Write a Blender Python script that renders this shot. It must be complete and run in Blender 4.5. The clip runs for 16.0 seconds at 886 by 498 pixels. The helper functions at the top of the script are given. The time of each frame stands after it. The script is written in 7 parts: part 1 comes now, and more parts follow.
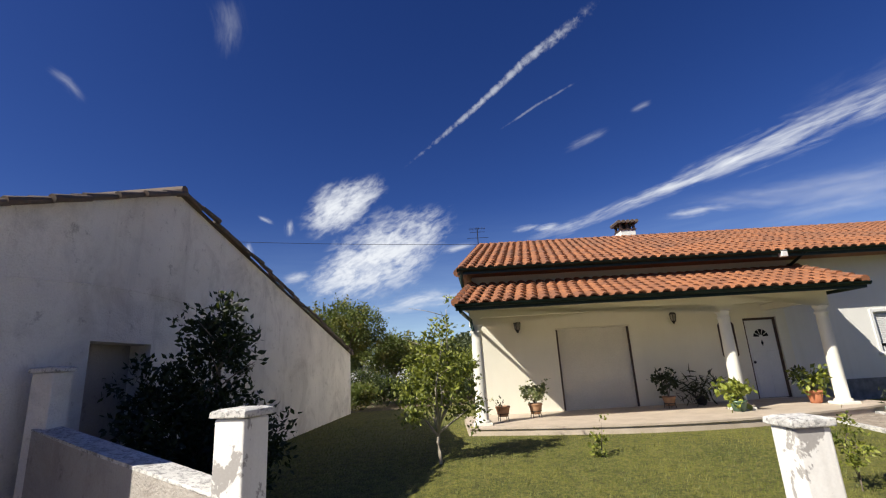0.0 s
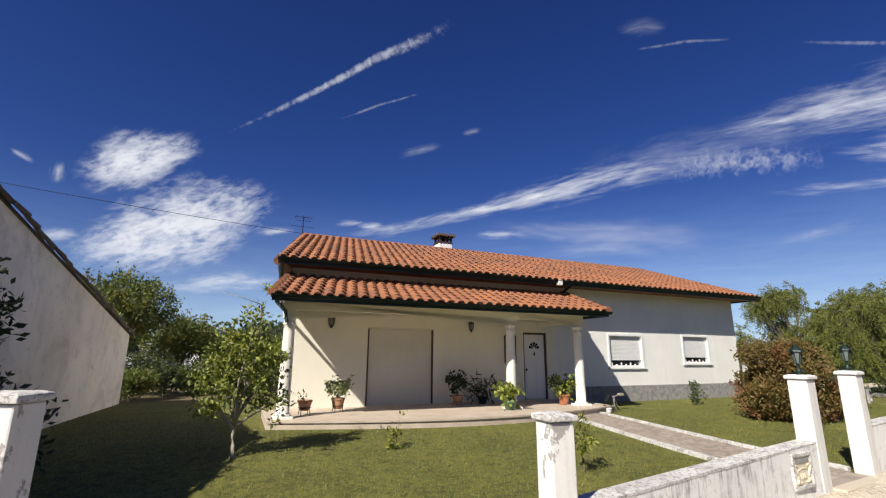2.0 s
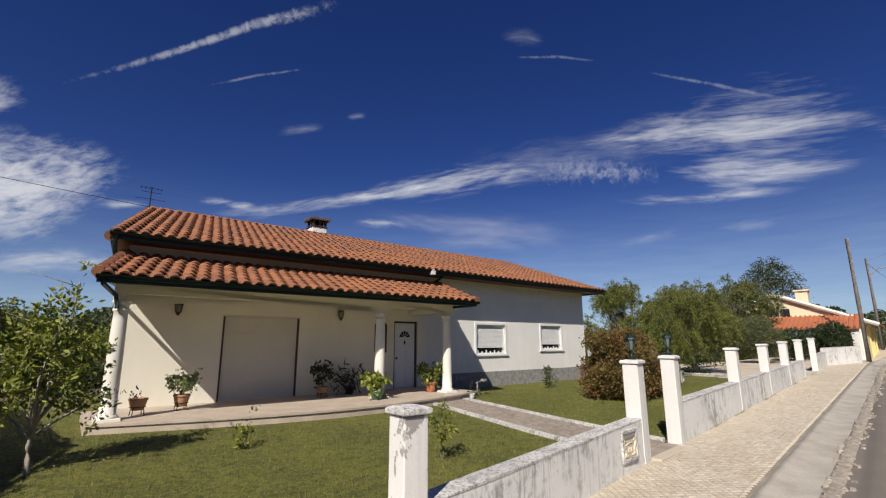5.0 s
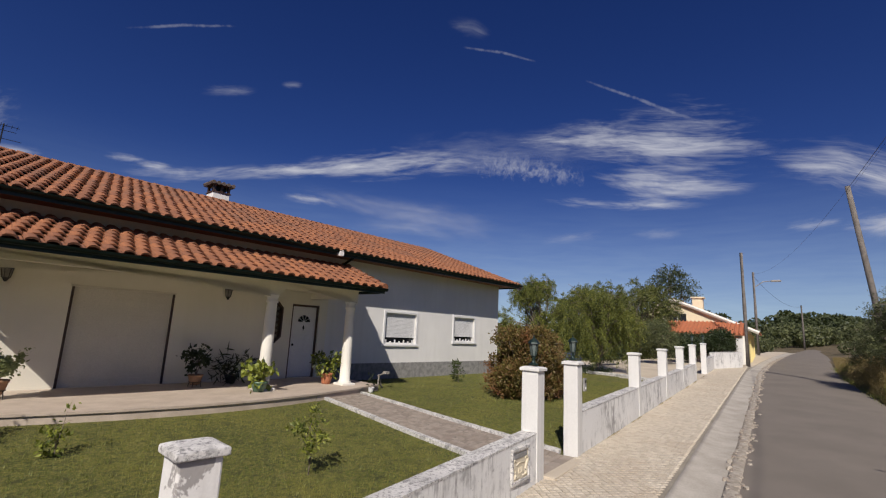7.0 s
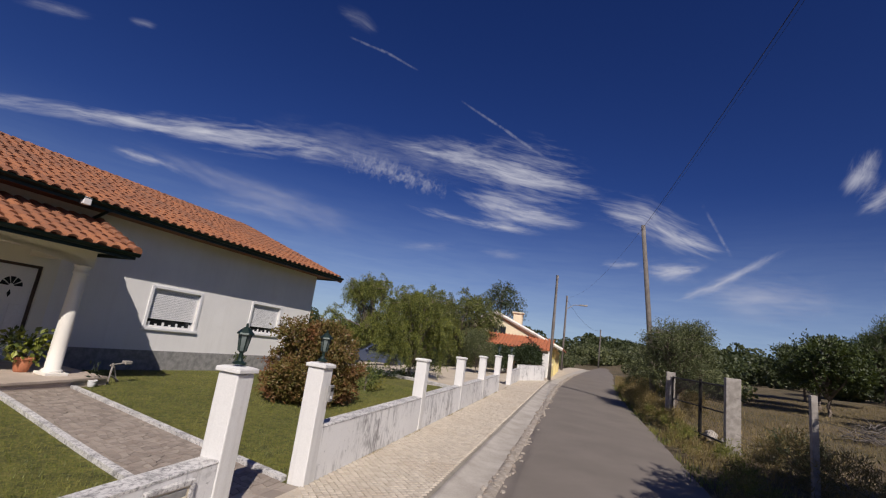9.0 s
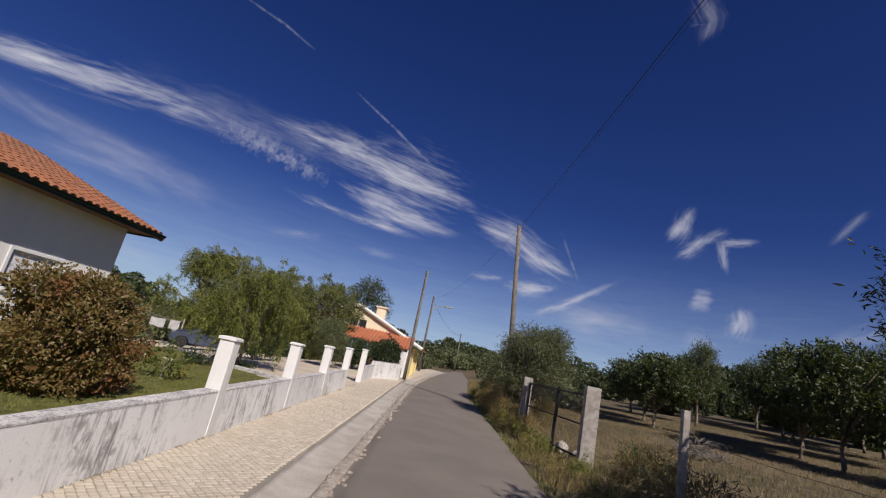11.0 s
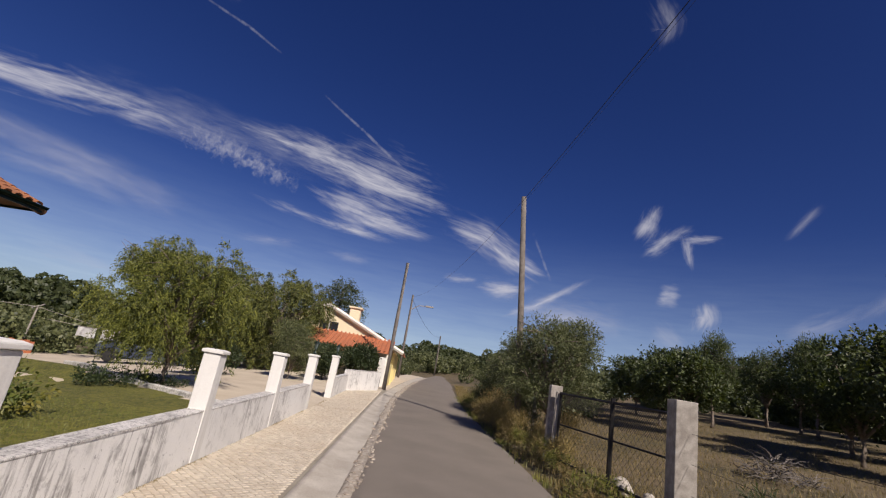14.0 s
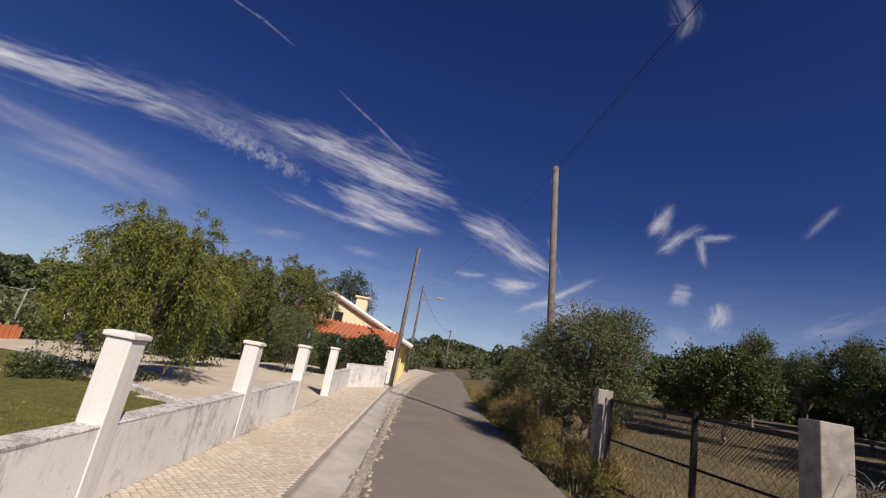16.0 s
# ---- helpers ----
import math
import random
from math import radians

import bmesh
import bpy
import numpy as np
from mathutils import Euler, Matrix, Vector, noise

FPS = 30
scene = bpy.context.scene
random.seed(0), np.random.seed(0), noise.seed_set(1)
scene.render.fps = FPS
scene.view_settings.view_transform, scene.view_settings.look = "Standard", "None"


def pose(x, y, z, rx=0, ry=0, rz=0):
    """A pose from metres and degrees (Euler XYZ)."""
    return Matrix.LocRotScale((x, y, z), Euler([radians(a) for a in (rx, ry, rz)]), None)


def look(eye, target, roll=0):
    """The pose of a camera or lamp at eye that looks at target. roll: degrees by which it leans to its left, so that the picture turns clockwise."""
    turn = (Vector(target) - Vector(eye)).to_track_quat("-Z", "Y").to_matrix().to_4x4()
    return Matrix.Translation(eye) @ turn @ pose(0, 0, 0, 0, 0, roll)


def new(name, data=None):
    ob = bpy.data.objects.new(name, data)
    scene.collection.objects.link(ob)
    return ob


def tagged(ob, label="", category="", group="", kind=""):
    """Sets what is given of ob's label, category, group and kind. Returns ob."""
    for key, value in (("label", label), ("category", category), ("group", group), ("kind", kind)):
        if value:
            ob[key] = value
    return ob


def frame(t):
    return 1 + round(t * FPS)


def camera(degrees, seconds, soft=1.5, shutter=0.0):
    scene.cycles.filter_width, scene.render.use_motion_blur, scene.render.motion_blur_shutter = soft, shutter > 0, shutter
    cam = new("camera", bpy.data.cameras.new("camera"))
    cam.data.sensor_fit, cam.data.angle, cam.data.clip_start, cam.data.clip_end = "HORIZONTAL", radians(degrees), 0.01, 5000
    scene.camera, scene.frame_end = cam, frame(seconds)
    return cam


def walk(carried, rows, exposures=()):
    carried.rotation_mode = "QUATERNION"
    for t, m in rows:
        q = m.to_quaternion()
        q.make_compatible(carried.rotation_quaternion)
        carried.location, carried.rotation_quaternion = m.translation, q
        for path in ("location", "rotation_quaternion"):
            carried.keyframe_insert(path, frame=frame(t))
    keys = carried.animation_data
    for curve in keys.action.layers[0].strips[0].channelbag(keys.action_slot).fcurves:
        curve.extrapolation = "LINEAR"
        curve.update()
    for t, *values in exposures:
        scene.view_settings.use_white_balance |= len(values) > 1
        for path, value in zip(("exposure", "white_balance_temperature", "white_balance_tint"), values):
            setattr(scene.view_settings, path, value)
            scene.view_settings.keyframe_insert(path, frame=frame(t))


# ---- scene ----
# camera and its walk
cam = camera(88.0, 16.0, soft=1.2)
PATH = [
    (0, (-2.204, -2.590, 1.461), (-0.946, 7.021, 3.918), -3.36),
    (0.5, (-2.212, -2.635, 1.469), (-0.308, 6.887, 3.857), -2.04),
    (1, (-2.259, -2.683, 1.475), (0.311, 6.731, 3.657), -1.03),
    (1.5, (-2.368, -2.732, 1.472), (1.626, 6.142, 3.777), 0.14),
    (2, (-2.431, -2.758, 1.475), (2.467, 5.659, 3.747), 0.37),
    (2.5, (-2.426, -2.754, 1.485), (2.855, 5.436, 3.728), 0.43),
    (3, (-2.355, -2.725, 1.497), (3.200, 5.265, 3.800), 1.24),
    (3.5, (-2.302, -2.704, 1.499), (3.606, 5.035, 3.781), 1.40),
    (4, (-2.262, -2.690, 1.492), (4.037, 4.774, 3.640), 1.33),
    (4.5, (-2.222, -2.675, 1.481), (4.486, 4.436, 3.590), 0.31),
    (7, (-1.083, -2.326, 1.658), (6.928, 3.393, 3.423), 2.85),
    (7.5, (-0.601, -2.417, 1.687), (7.884, 2.529, 3.571), 3.49),
    (8, (-0.116, -2.516, 1.709), (8.638, 1.948, 3.561), 4.46),
    (8.5, (0.377, -2.634, 1.714), (9.347, 1.436, 3.440), 6.71),
    (9, (0.895, -2.764, 1.700), (10.228, 0.184, 3.750), 7.83),
    (9.5, (1.417, -2.866, 1.668), (11.027, -0.953, 3.663), 11.40),
    (10, (1.918, -2.935, 1.625), (11.589, -1.543, 3.757), 12.06),
    (12.5, (5.126, -2.411, 1.563), (14.722, -3.141, 4.280), 12.49),
    (13, (5.706, -2.388, 1.574), (15.329, -2.984, 4.225), 12.66),
    (13.5, (6.318, -2.356, 1.595), (15.965, -2.537, 4.220), 12.32),
    (14, (6.952, -2.329, 1.621), (16.591, -2.566, 4.273), 9.85),
    (14.5, (7.549, -2.310, 1.638), (17.109, -2.331, 4.573), 10.54),
    (15, (8.101, -2.298, 1.645), (17.668, -2.187, 4.554), 10.84),
    (15.5, (8.633, -2.292, 1.651), (18.192, -2.074, 4.578), 12.34),
    (16, (9.147, -2.285, 1.662), (18.827, -2.321, 4.172), 10.98),
]
walk(cam, [(t, look(eye, target, roll)) for t, eye, target, roll in PATH], exposures=[(0.0, 0.62, 6500, 8), (2.0, 0.53, 6450, 10), (4.5, 0.20, 6450, 11), (7.0, -0.07, 6350, 14), (9.0, -0.11, 6300, 17), (12.5, 0.02, 6450, 17), (16.0, 0.06, 6750, 17)])

# world, sun
SUN_DIR = Vector((-2.60, -1.27, 2.50)).normalized()      # towards the sun
world = bpy.data.worlds.new("sky")
scene.world = world
world.use_nodes = True
wn = world.node_tree
sky = wn.nodes.new("ShaderNodeTexSky")
sky.sky_type = "NISHITA"
sky.sun_disc = False
sky.sun_elevation = math.asin(SUN_DIR.z)
sky.sun_rotation = math.atan2(SUN_DIR.x, SUN_DIR.y)
sky.air_density, sky.dust_density, sky.ozone_density = 0.7, 0.3, 3.0
wn.nodes["Background"].inputs["Strength"].default_value = 0.061
hue = wn.nodes.new("ShaderNodeHueSaturation")
hue.inputs["Saturation"].default_value = 1.27
hue.inputs["Hue"].default_value = 0.522
wn.links.new(sky.outputs[0], hue.inputs["Color"])
wn.links.new(hue.outputs[0], wn.nodes["Background"].inputs["Color"])
lamp = bpy.data.lights.new("sun", "SUN")
lamp.energy, lamp.angle, lamp.color = 5.0, radians(0.5), (1.0, 0.93, 0.82)
sun = new("sun", lamp)
sun.matrix_world = look((0, 0, 60), Vector((0, 0, 60)) - SUN_DIR)


# ---- materials ----
def rgb(c):
    return (c[0], c[1], c[2], 1.0)


class Nodes:
    """A small wrapper that wires a Principled material."""

    def __init__(self, name, rough=0.8, metal=0.0):
        self.mat = bpy.data.materials.new(name)
        self.mat.use_nodes = True
        self.t = self.mat.node_tree
        self.bsdf = self.t.nodes["Principled BSDF"]
        self.bsdf.inputs["Roughness"].default_value = rough
        self.bsdf.inputs["Metallic"].default_value = metal
        self.co = self.t.nodes.new("ShaderNodeTexCoord").outputs["Object"]

    def link(self, a, b):
        self.t.links.new(a, b)

    def noise(self, scale, detail=4.0, rough=0.55, stretch=None, warp=0.0):
        n = self.t.nodes.new("ShaderNodeTexNoise")
        n.inputs["Scale"].default_value, n.inputs["Detail"].default_value, n.inputs["Roughness"].default_value = scale, detail, rough
        n.inputs["Distortion"].default_value = warp
        co = self.co
        if stretch:
            m = self.t.nodes.new("ShaderNodeMapping")
            m.inputs["Scale"].default_value = stretch
            self.link(co, m.inputs["Vector"])
            co = m.outputs[0]
        self.link(co, n.inputs["Vector"])
        return n.outputs["Fac"]

    def ramp(self, fac, lo, hi, a=(0, 0, 0), b=(1, 1, 1)):
        r = self.t.nodes.new("ShaderNodeValToRGB")
        r.color_ramp.elements[0].position, r.color_ramp.elements[1].position = lo, hi
        r.color_ramp.elements[0].color, r.color_ramp.elements[1].color = rgb(a), rgb(b)
        self.link(fac, r.inputs[0])
        return r.outputs[0]

    def mix(self, fac, a, b, kind="MIX"):
        m = self.t.nodes.new("ShaderNodeMix")
        m.data_type, m.blend_type = "RGBA", kind
        for v, k in ((fac, 0), (a, 6), (b, 7)):
            if isinstance(v, (int, float)):
                m.inputs[k].default_value = v
            elif isinstance(v, tuple):
                m.inputs[k].default_value = rgb(v)
            else:
                self.link(v, m.inputs[k])
        return m.outputs[2]

    def maths(self, op, a, b=0.0):
        m = self.t.nodes.new("ShaderNodeMath")
        m.operation = op
        for v, k in ((a, 0), (b, 1)):
            if isinstance(v, (int, float)):
                m.inputs[k].default_value = v
            else:
                self.link(v, m.inputs[k])
        return m.outputs[0]

    def island(self):
        return self.t.nodes.new("ShaderNodeNewGeometry").outputs["Random Per Island"]

    def object_random(self):
        return self.t.nodes.new("ShaderNodeObjectInfo").outputs["Random"]

    def colour(self, c):
        self.link(c, self.bsdf.inputs["Base Color"])
        return self

    def bump(self, h, strength=0.3, distance=0.01):
        b = self.t.nodes.new("ShaderNodeBump")
        b.inputs["Strength"].default_value, b.inputs["Distance"].default_value = strength, distance
        self.link(h, b.inputs["Height"])
        self.link(b.outputs[0], self.bsdf.inputs["Normal"])
        return self


def two_tone(name, a, b, scale=3.0, fine=40.0, rough=0.8, bump=0.25, dist=0.005, metal=0.0, spread=(0.35, 0.65)):
    n = Nodes(name, rough, metal)
    big = n.ramp(n.noise(scale, 5), *spread)
    c = n.mix(big, a, b)
    small = n.noise(fine, 3)
    c = n.mix(0.35, c, n.ramp(small, 0.3, 0.7, (0.55, 0.55, 0.55), (1.0, 1.0, 1.0)), "MULTIPLY")
    n.colour(c).bump(small, bump, dist)
    return n.mat


def painted(name, base, dirt, amount=0.5, streaks=True, rough=0.85, patch=None, bare=0.55):
    """Old wall paint: grain, vertical rain streaks and blotches."""
    n = Nodes(name, rough)
    c = n.mix(n.ramp(n.noise(0.7, 4), 0.35, 0.7), base, tuple(v * 0.9 for v in base))
    if streaks:
        s = n.noise(2.2, 5, 0.6, (1.6, 1.6, 0.16))
        c = n.mix(n.maths("MULTIPLY", n.ramp(s, 0.5, 0.72), amount), c, dirt)
        s = n.noise(2.2, 4, 0.6, (6.0, 6.0, 0.22))
        c = n.mix(n.maths("MULTIPLY", n.ramp(s, 0.52, 0.7), amount * 0.35), c, dirt)
    c = n.mix(n.maths("MULTIPLY", n.ramp(n.noise(3.5, 6, 0.65), 0.55, 0.75), amount * 0.7), c, dirt)
    if patch:
        p = n.ramp(n.noise(3.2, 6, 0.62, (1, 1, 0.6), 0.4), bare, bare + 0.015)
        c = n.mix(p, c, patch)
    fine = n.noise(60, 3)
    c = n.mix(0.18, c, n.ramp(fine, 0.3, 0.7, (0.6, 0.6, 0.6), (1, 1, 1)), "MULTIPLY")
    n.colour(c).bump(n.maths("ADD", fine, n.noise(6, 4)), 0.3, 0.006)
    return n.mat


def wall_paint(name, base, streak):
    """Whitewash with thin ragged rain streaks and lichen specks."""
    n = Nodes(name, 0.88)
    c = n.mix(n.ramp(n.noise(0.6, 5), 0.35, 0.7), base, tuple(v * 0.86 for v in base))
    broad = n.ramp(n.noise(1.1, 5, 0.65), 0.42, 0.58)
    for scale, wide, tall, lo, hi, amount in ((2.2, 3.5, 0.5, 0.54, 0.66, 0.7), (2.2, 9.0, 0.8, 0.53, 0.64, 0.65), (6.0, 1.2, 0.9, 0.52, 0.64, 0.55)):
        s = n.ramp(n.noise(scale, 5, 0.65, (wide, wide, tall), 0.3), lo, hi)
        c = n.mix(n.maths("MULTIPLY", n.maths("MULTIPLY", s, broad), amount), c, streak)
    c = n.mix(n.maths("MULTIPLY", n.ramp(n.noise(18, 6, 0.7), 0.62, 0.68), 0.5), c, tuple(v * 0.7 for v in streak))
    fine = n.noise(60, 3)
    c = n.mix(0.18, c, n.ramp(fine, 0.3, 0.7, (0.6, 0.6, 0.6), (1, 1, 1)), "MULTIPLY")
    n.colour(c).bump(n.maths("ADD", fine, n.noise(6, 4)), 0.35, 0.008)
    return n.mat


def old_plaster(name, base, stain, dirt):
    """Uneven lime plaster: broad blotches, ragged stains, hand-trowelled relief."""
    n = Nodes(name, 0.92)
    c = n.mix(n.ramp(n.noise(0.45, 6, 0.6), 0.38, 0.66), base, tuple(v * 0.8 for v in base))
    c = n.mix(n.maths("MULTIPLY", n.ramp(n.noise(1.1, 7, 0.68, None, 0.6), 0.5, 0.7), 0.7), c, stain)
    c = n.mix(n.maths("MULTIPLY", n.ramp(n.noise(1.6, 5, 0.65, (2.2, 2.2, 0.3), 0.4), 0.56, 0.70), 0.4), c, stain)
    c = n.mix(n.maths("MULTIPLY", n.ramp(n.noise(4.0, 7, 0.78), 0.57, 0.68), 0.6), c, dirt)
    fine = n.noise(45, 4)
    c = n.mix(0.2, c, n.ramp(fine, 0.3, 0.7, (0.6, 0.6, 0.6), (1, 1, 1)), "MULTIPLY")
    n.colour(c).bump(n.maths("ADD", n.maths("MULTIPLY", fine, 0.4), n.noise(2.5, 6, 0.6)), 0.9, 0.045)
    return n.mat


def lichen(name, base, spot):
    n = Nodes(name, 0.92)
    c = n.mix(n.ramp(n.noise(1.5, 5), 0.35, 0.7), base, tuple(v * 0.7 for v in base))
    c = n.mix(n.ramp(n.noise(5.0, 8, 0.75), 0.5, 0.6), c, tuple(v * 0.5 for v in base))
    c = n.mix(n.maths("MULTIPLY", n.ramp(n.noise(30, 7, 0.75), 0.5, 0.6), 0.75), c, spot)
    n.colour(c).bump(n.noise(30, 5, 0.7), 0.6, 0.01)
    return n.mat


def leaf_mat(name, a, b, rough=0.55, c=None):
    n = Nodes(name, rough)
    col = n.mix(n.island(), a, b)
    if c:
        col = n.mix(n.ramp(n.noise(0.9, 3), 0.5, 0.65), col, c)
    n.colour(col)
    tr = n.t.nodes.new("ShaderNodeBsdfTranslucent")
    n.link(n.mix(0.5, col, (0.25, 0.32, 0.02), "MIX"), tr.inputs["Color"])
    ad = n.t.nodes.new("ShaderNodeMixShader")
    ad.inputs[0].default_value = 0.2
    n.link(n.bsdf.outputs[0], ad.inputs[1])
    n.link(tr.outputs[0], ad.inputs[2])
    n.link(ad.outputs[0], n.t.nodes["Material Output"].inputs["Surface"])
    return n.mat


def tile_mat(name, a, b, c):
    n = Nodes(name, 0.85)
    r = n.island()
    r2 = n.object_random()
    r = n.maths("FRACT", n.maths("ADD", r, r2))
    col = n.mix(r, a, b)
    col = n.mix(n.maths("MULTIPLY", n.ramp(n.noise(0.9, 5), 0.45, 0.7), 0.6), col, c)
    col = n.mix(n.maths("MULTIPLY", n.ramp(n.noise(14, 5), 0.45, 0.65), 0.6), col, (0.16, 0.10, 0.07))
    col = n.mix(n.maths("MULTIPLY", n.ramp(n.noise(5, 6, 0.7), 0.55, 0.72), 0.25), col, tuple(min(1, v * 1.2 + 0.05) for v in a))
    n.colour(col).bump(n.noise(70, 3), 0.2, 0.004)
    return n.mat


M_WHITE = painted("white_render", (0.80, 0.79, 0.75), (0.62, 0.6, 0.54), 0.25)
M_PORCH = painted("cream_render", (0.81, 0.775, 0.66), (0.68, 0.62, 0.48), 0.15)
M_COLUMN = painted("column_paint", (0.82, 0.79, 0.70), (0.7, 0.66, 0.56), 0.15, streaks=False)
M_FENCEWALL = wall_paint("weathered_whitewash", (0.83, 0.82, 0.785), (0.17, 0.16, 0.15))
M_PILLAR = painted("peeling_whitewash", (0.77, 0.76, 0.72), (0.48, 0.46, 0.42), 0.5, patch=(0.50, 0.48, 0.45), bare=0.63)
M_PEEL = painted("flaking_whitewash", (0.80, 0.78, 0.74), (0.5, 0.47, 0.43), 0.4, patch=(0.36, 0.34, 0.32))
M_COPING = lichen("lichened_concrete", (0.72, 0.70, 0.66), (0.11, 0.105, 0.105))
M_BARN = old_plaster("old_lime_plaster", (0.90, 0.85, 0.78), (0.50, 0.45, 0.40), (0.22, 0.18, 0.15))
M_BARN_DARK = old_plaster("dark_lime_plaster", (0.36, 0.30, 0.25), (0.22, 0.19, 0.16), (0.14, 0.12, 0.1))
# stained plaster, base lowered so the colour also carries shade
M_OLDWALL = old_plaster("stained_shaded_plaster", (0.46, 0.42, 0.375), (0.27, 0.235, 0.20), (0.12, 0.10, 0.085))
M_TILE = tile_mat("clay_tile", (0.36, 0.135, 0.052), (0.22, 0.085, 0.04), (0.15, 0.08, 0.052))
M_TILE_OLD = tile_mat("old_clay_tile", (0.13, 0.10, 0.085), (0.085, 0.07, 0.06), (0.06, 0.052, 0.048))
M_TILE_FAR = tile_mat("orange_clay_tile", (0.50, 0.16, 0.065), (0.42, 0.125, 0.05), (0.36, 0.12, 0.06))
M_ASPHALT = two_tone("asphalt", (0.180, 0.156, 0.128), (0.215, 0.186, 0.154), 0.9, 110, 0.92, 0.6, 0.006)
M_GUTTER = two_tone("worn_gutter_mortar", (0.40, 0.36, 0.30), (0.52, 0.48, 0.41), 2.2, 40, 0.92, 0.5, 0.008)
M_EDGE = two_tone("rough_edge_mortar", (0.30, 0.26, 0.205), (0.46, 0.41, 0.34), 9, 40, 0.95, 0.9, 0.02)
M_POST = two_tone("post_concrete", (0.25, 0.225, 0.195), (0.40, 0.37, 0.325), 7, 60, 0.9, 0.4, 0.005)
M_SAND = two_tone("sandy_yard", (0.52, 0.44, 0.33), (0.62, 0.54, 0.42), 0.8, 45, 0.95, 0.4, 0.01)
M_GRANITE = two_tone("grey_stone", (0.20, 0.20, 0.19), (0.34, 0.33, 0.31), 7, 60, 0.8, 0.3, 0.006)
M_STEP = two_tone("terrace_stone", (0.46, 0.38, 0.30), (0.56, 0.47, 0.38), 3, 60, 0.7, 0.2, 0.003)
M_GREENMETAL = two_tone("dark_green_metal", (0.012, 0.028, 0.022), (0.02, 0.04, 0.032), 5, 80, 0.4, 0.05, 0.001, 0.3)
M_DARKMETAL = two_tone("dark_iron", (0.02, 0.02, 0.02), (0.05, 0.045, 0.04), 6, 80, 0.5, 0.1, 0.001, 0.6)
M_TERRA = two_tone("terracotta", (0.50, 0.19, 0.09), (0.42, 0.15, 0.07), 5, 50, 0.8, 0.2, 0.003)
M_PVC = two_tone("white_shutter", (0.78, 0.78, 0.77), (0.73, 0.73, 0.72), 2, 50, 0.5, 0.05, 0.001)
M_CREAMDOOR = two_tone("cream_panel", (0.74, 0.70, 0.60), (0.70, 0.66, 0.56), 1.5, 60, 0.55, 0.05, 0.001)
M_BROWN = two_tone("dark_brown_trim", (0.05, 0.028, 0.02), (0.08, 0.045, 0.03), 5, 60, 0.5, 0.1, 0.001)
M_WOODPOLE = two_tone("weathered_pole_wood", (0.13, 0.115, 0.10), (0.21, 0.185, 0.16), 6, 50, 0.9, 0.5, 0.006)
M_BARK = two_tone("bark", (0.14, 0.11, 0.085), (0.24, 0.2, 0.16), 9, 45, 0.95, 0.8, 0.012)
M_PALEBARK = two_tone("pale_bark", (0.30, 0.26, 0.20), (0.40, 0.35, 0.28), 9, 45, 0.95, 0.6, 0.008)
M_YELLOW = painted("yellow_render", (0.78, 0.66, 0.30), (0.6, 0.5, 0.25), 0.2)
M_CREAM = painted("far_cream_render", (0.80, 0.72, 0.50), (0.66, 0.58, 0.4), 0.2)
M_GLASS = two_tone("dark_glass", (0.02, 0.025, 0.03), (0.03, 0.035, 0.04), 3, 20, 0.08, 0.0, 0.001)
M_SOIL = two_tone("bare_soil", (0.13, 0.10, 0.07), (0.2, 0.15, 0.1), 2, 30, 0.98, 0.6, 0.02)

nl = Nodes("lawn_grass", 0.95)
cl = nl.mix(nl.ramp(nl.noise(0.8, 5), 0.35, 0.7), (0.085, 0.105, 0.012), (0.20, 0.20, 0.028))
cl = nl.mix(nl.ramp(nl.noise(22, 4), 0.4, 0.68), cl, (0.27, 0.245, 0.05))
cl = nl.mix(nl.maths("MULTIPLY", nl.ramp(nl.noise(7, 6, 0.7), 0.47, 0.64), 0.75), cl, (0.05, 0.06, 0.01))
cl = nl.mix(nl.maths("MULTIPLY", nl.ramp(nl.noise(2.6, 6, 0.7), 0.58, 0.72), 0.55), cl, (0.30, 0.25, 0.085))
cl = nl.mix(0.6, cl, nl.ramp(nl.noise(55, 4, 0.7), 0.35, 0.65, (0.18, 0.18, 0.18), (1, 1, 1)), "MULTIPLY")
nl.colour(cl).bump(nl.noise(150, 3), 0.8, 0.02)
M_LAWN = nl.mat
ng = Nodes("dry_ground", 0.97)
cg = ng.mix(ng.ramp(ng.noise(0.35, 6), 0.4, 0.62), (0.15, 0.112, 0.06), (0.08, 0.066, 0.03))
cg = ng.mix(ng.ramp(ng.noise(4, 8, 0.7), 0.52, 0.7), cg, (0.27, 0.215, 0.115))
cg = ng.mix(0.5, cg, ng.ramp(ng.noise(60, 4), 0.3, 0.7, (0.45, 0.45, 0.45), (1, 1, 1)), "MULTIPLY")
ng.colour(cg).bump(ng.noise(30, 5), 0.8, 0.03)
M_GROUND = ng.mat
npv = Nodes("limestone_sett", 0.8)
cp = npv.mix(npv.maths("FRACT", npv.maths("ADD", npv.island(), npv.object_random())), (0.45, 0.395, 0.31), (0.575, 0.51, 0.41))
cp = npv.mix(npv.maths("MULTIPLY", npv.ramp(npv.noise(1.1, 7, 0.65), 0.45, 0.7), 0.6), cp, (0.42, 0.34, 0.25))
npv.colour(cp).bump(npv.noise(60, 3), 0.3, 0.004)
M_SETT = npv.mat
M_JOINT = two_tone("joint_sand", (0.25, 0.22, 0.17), (0.33, 0.295, 0.235), 3, 60, 0.95, 0.3, 0.004)

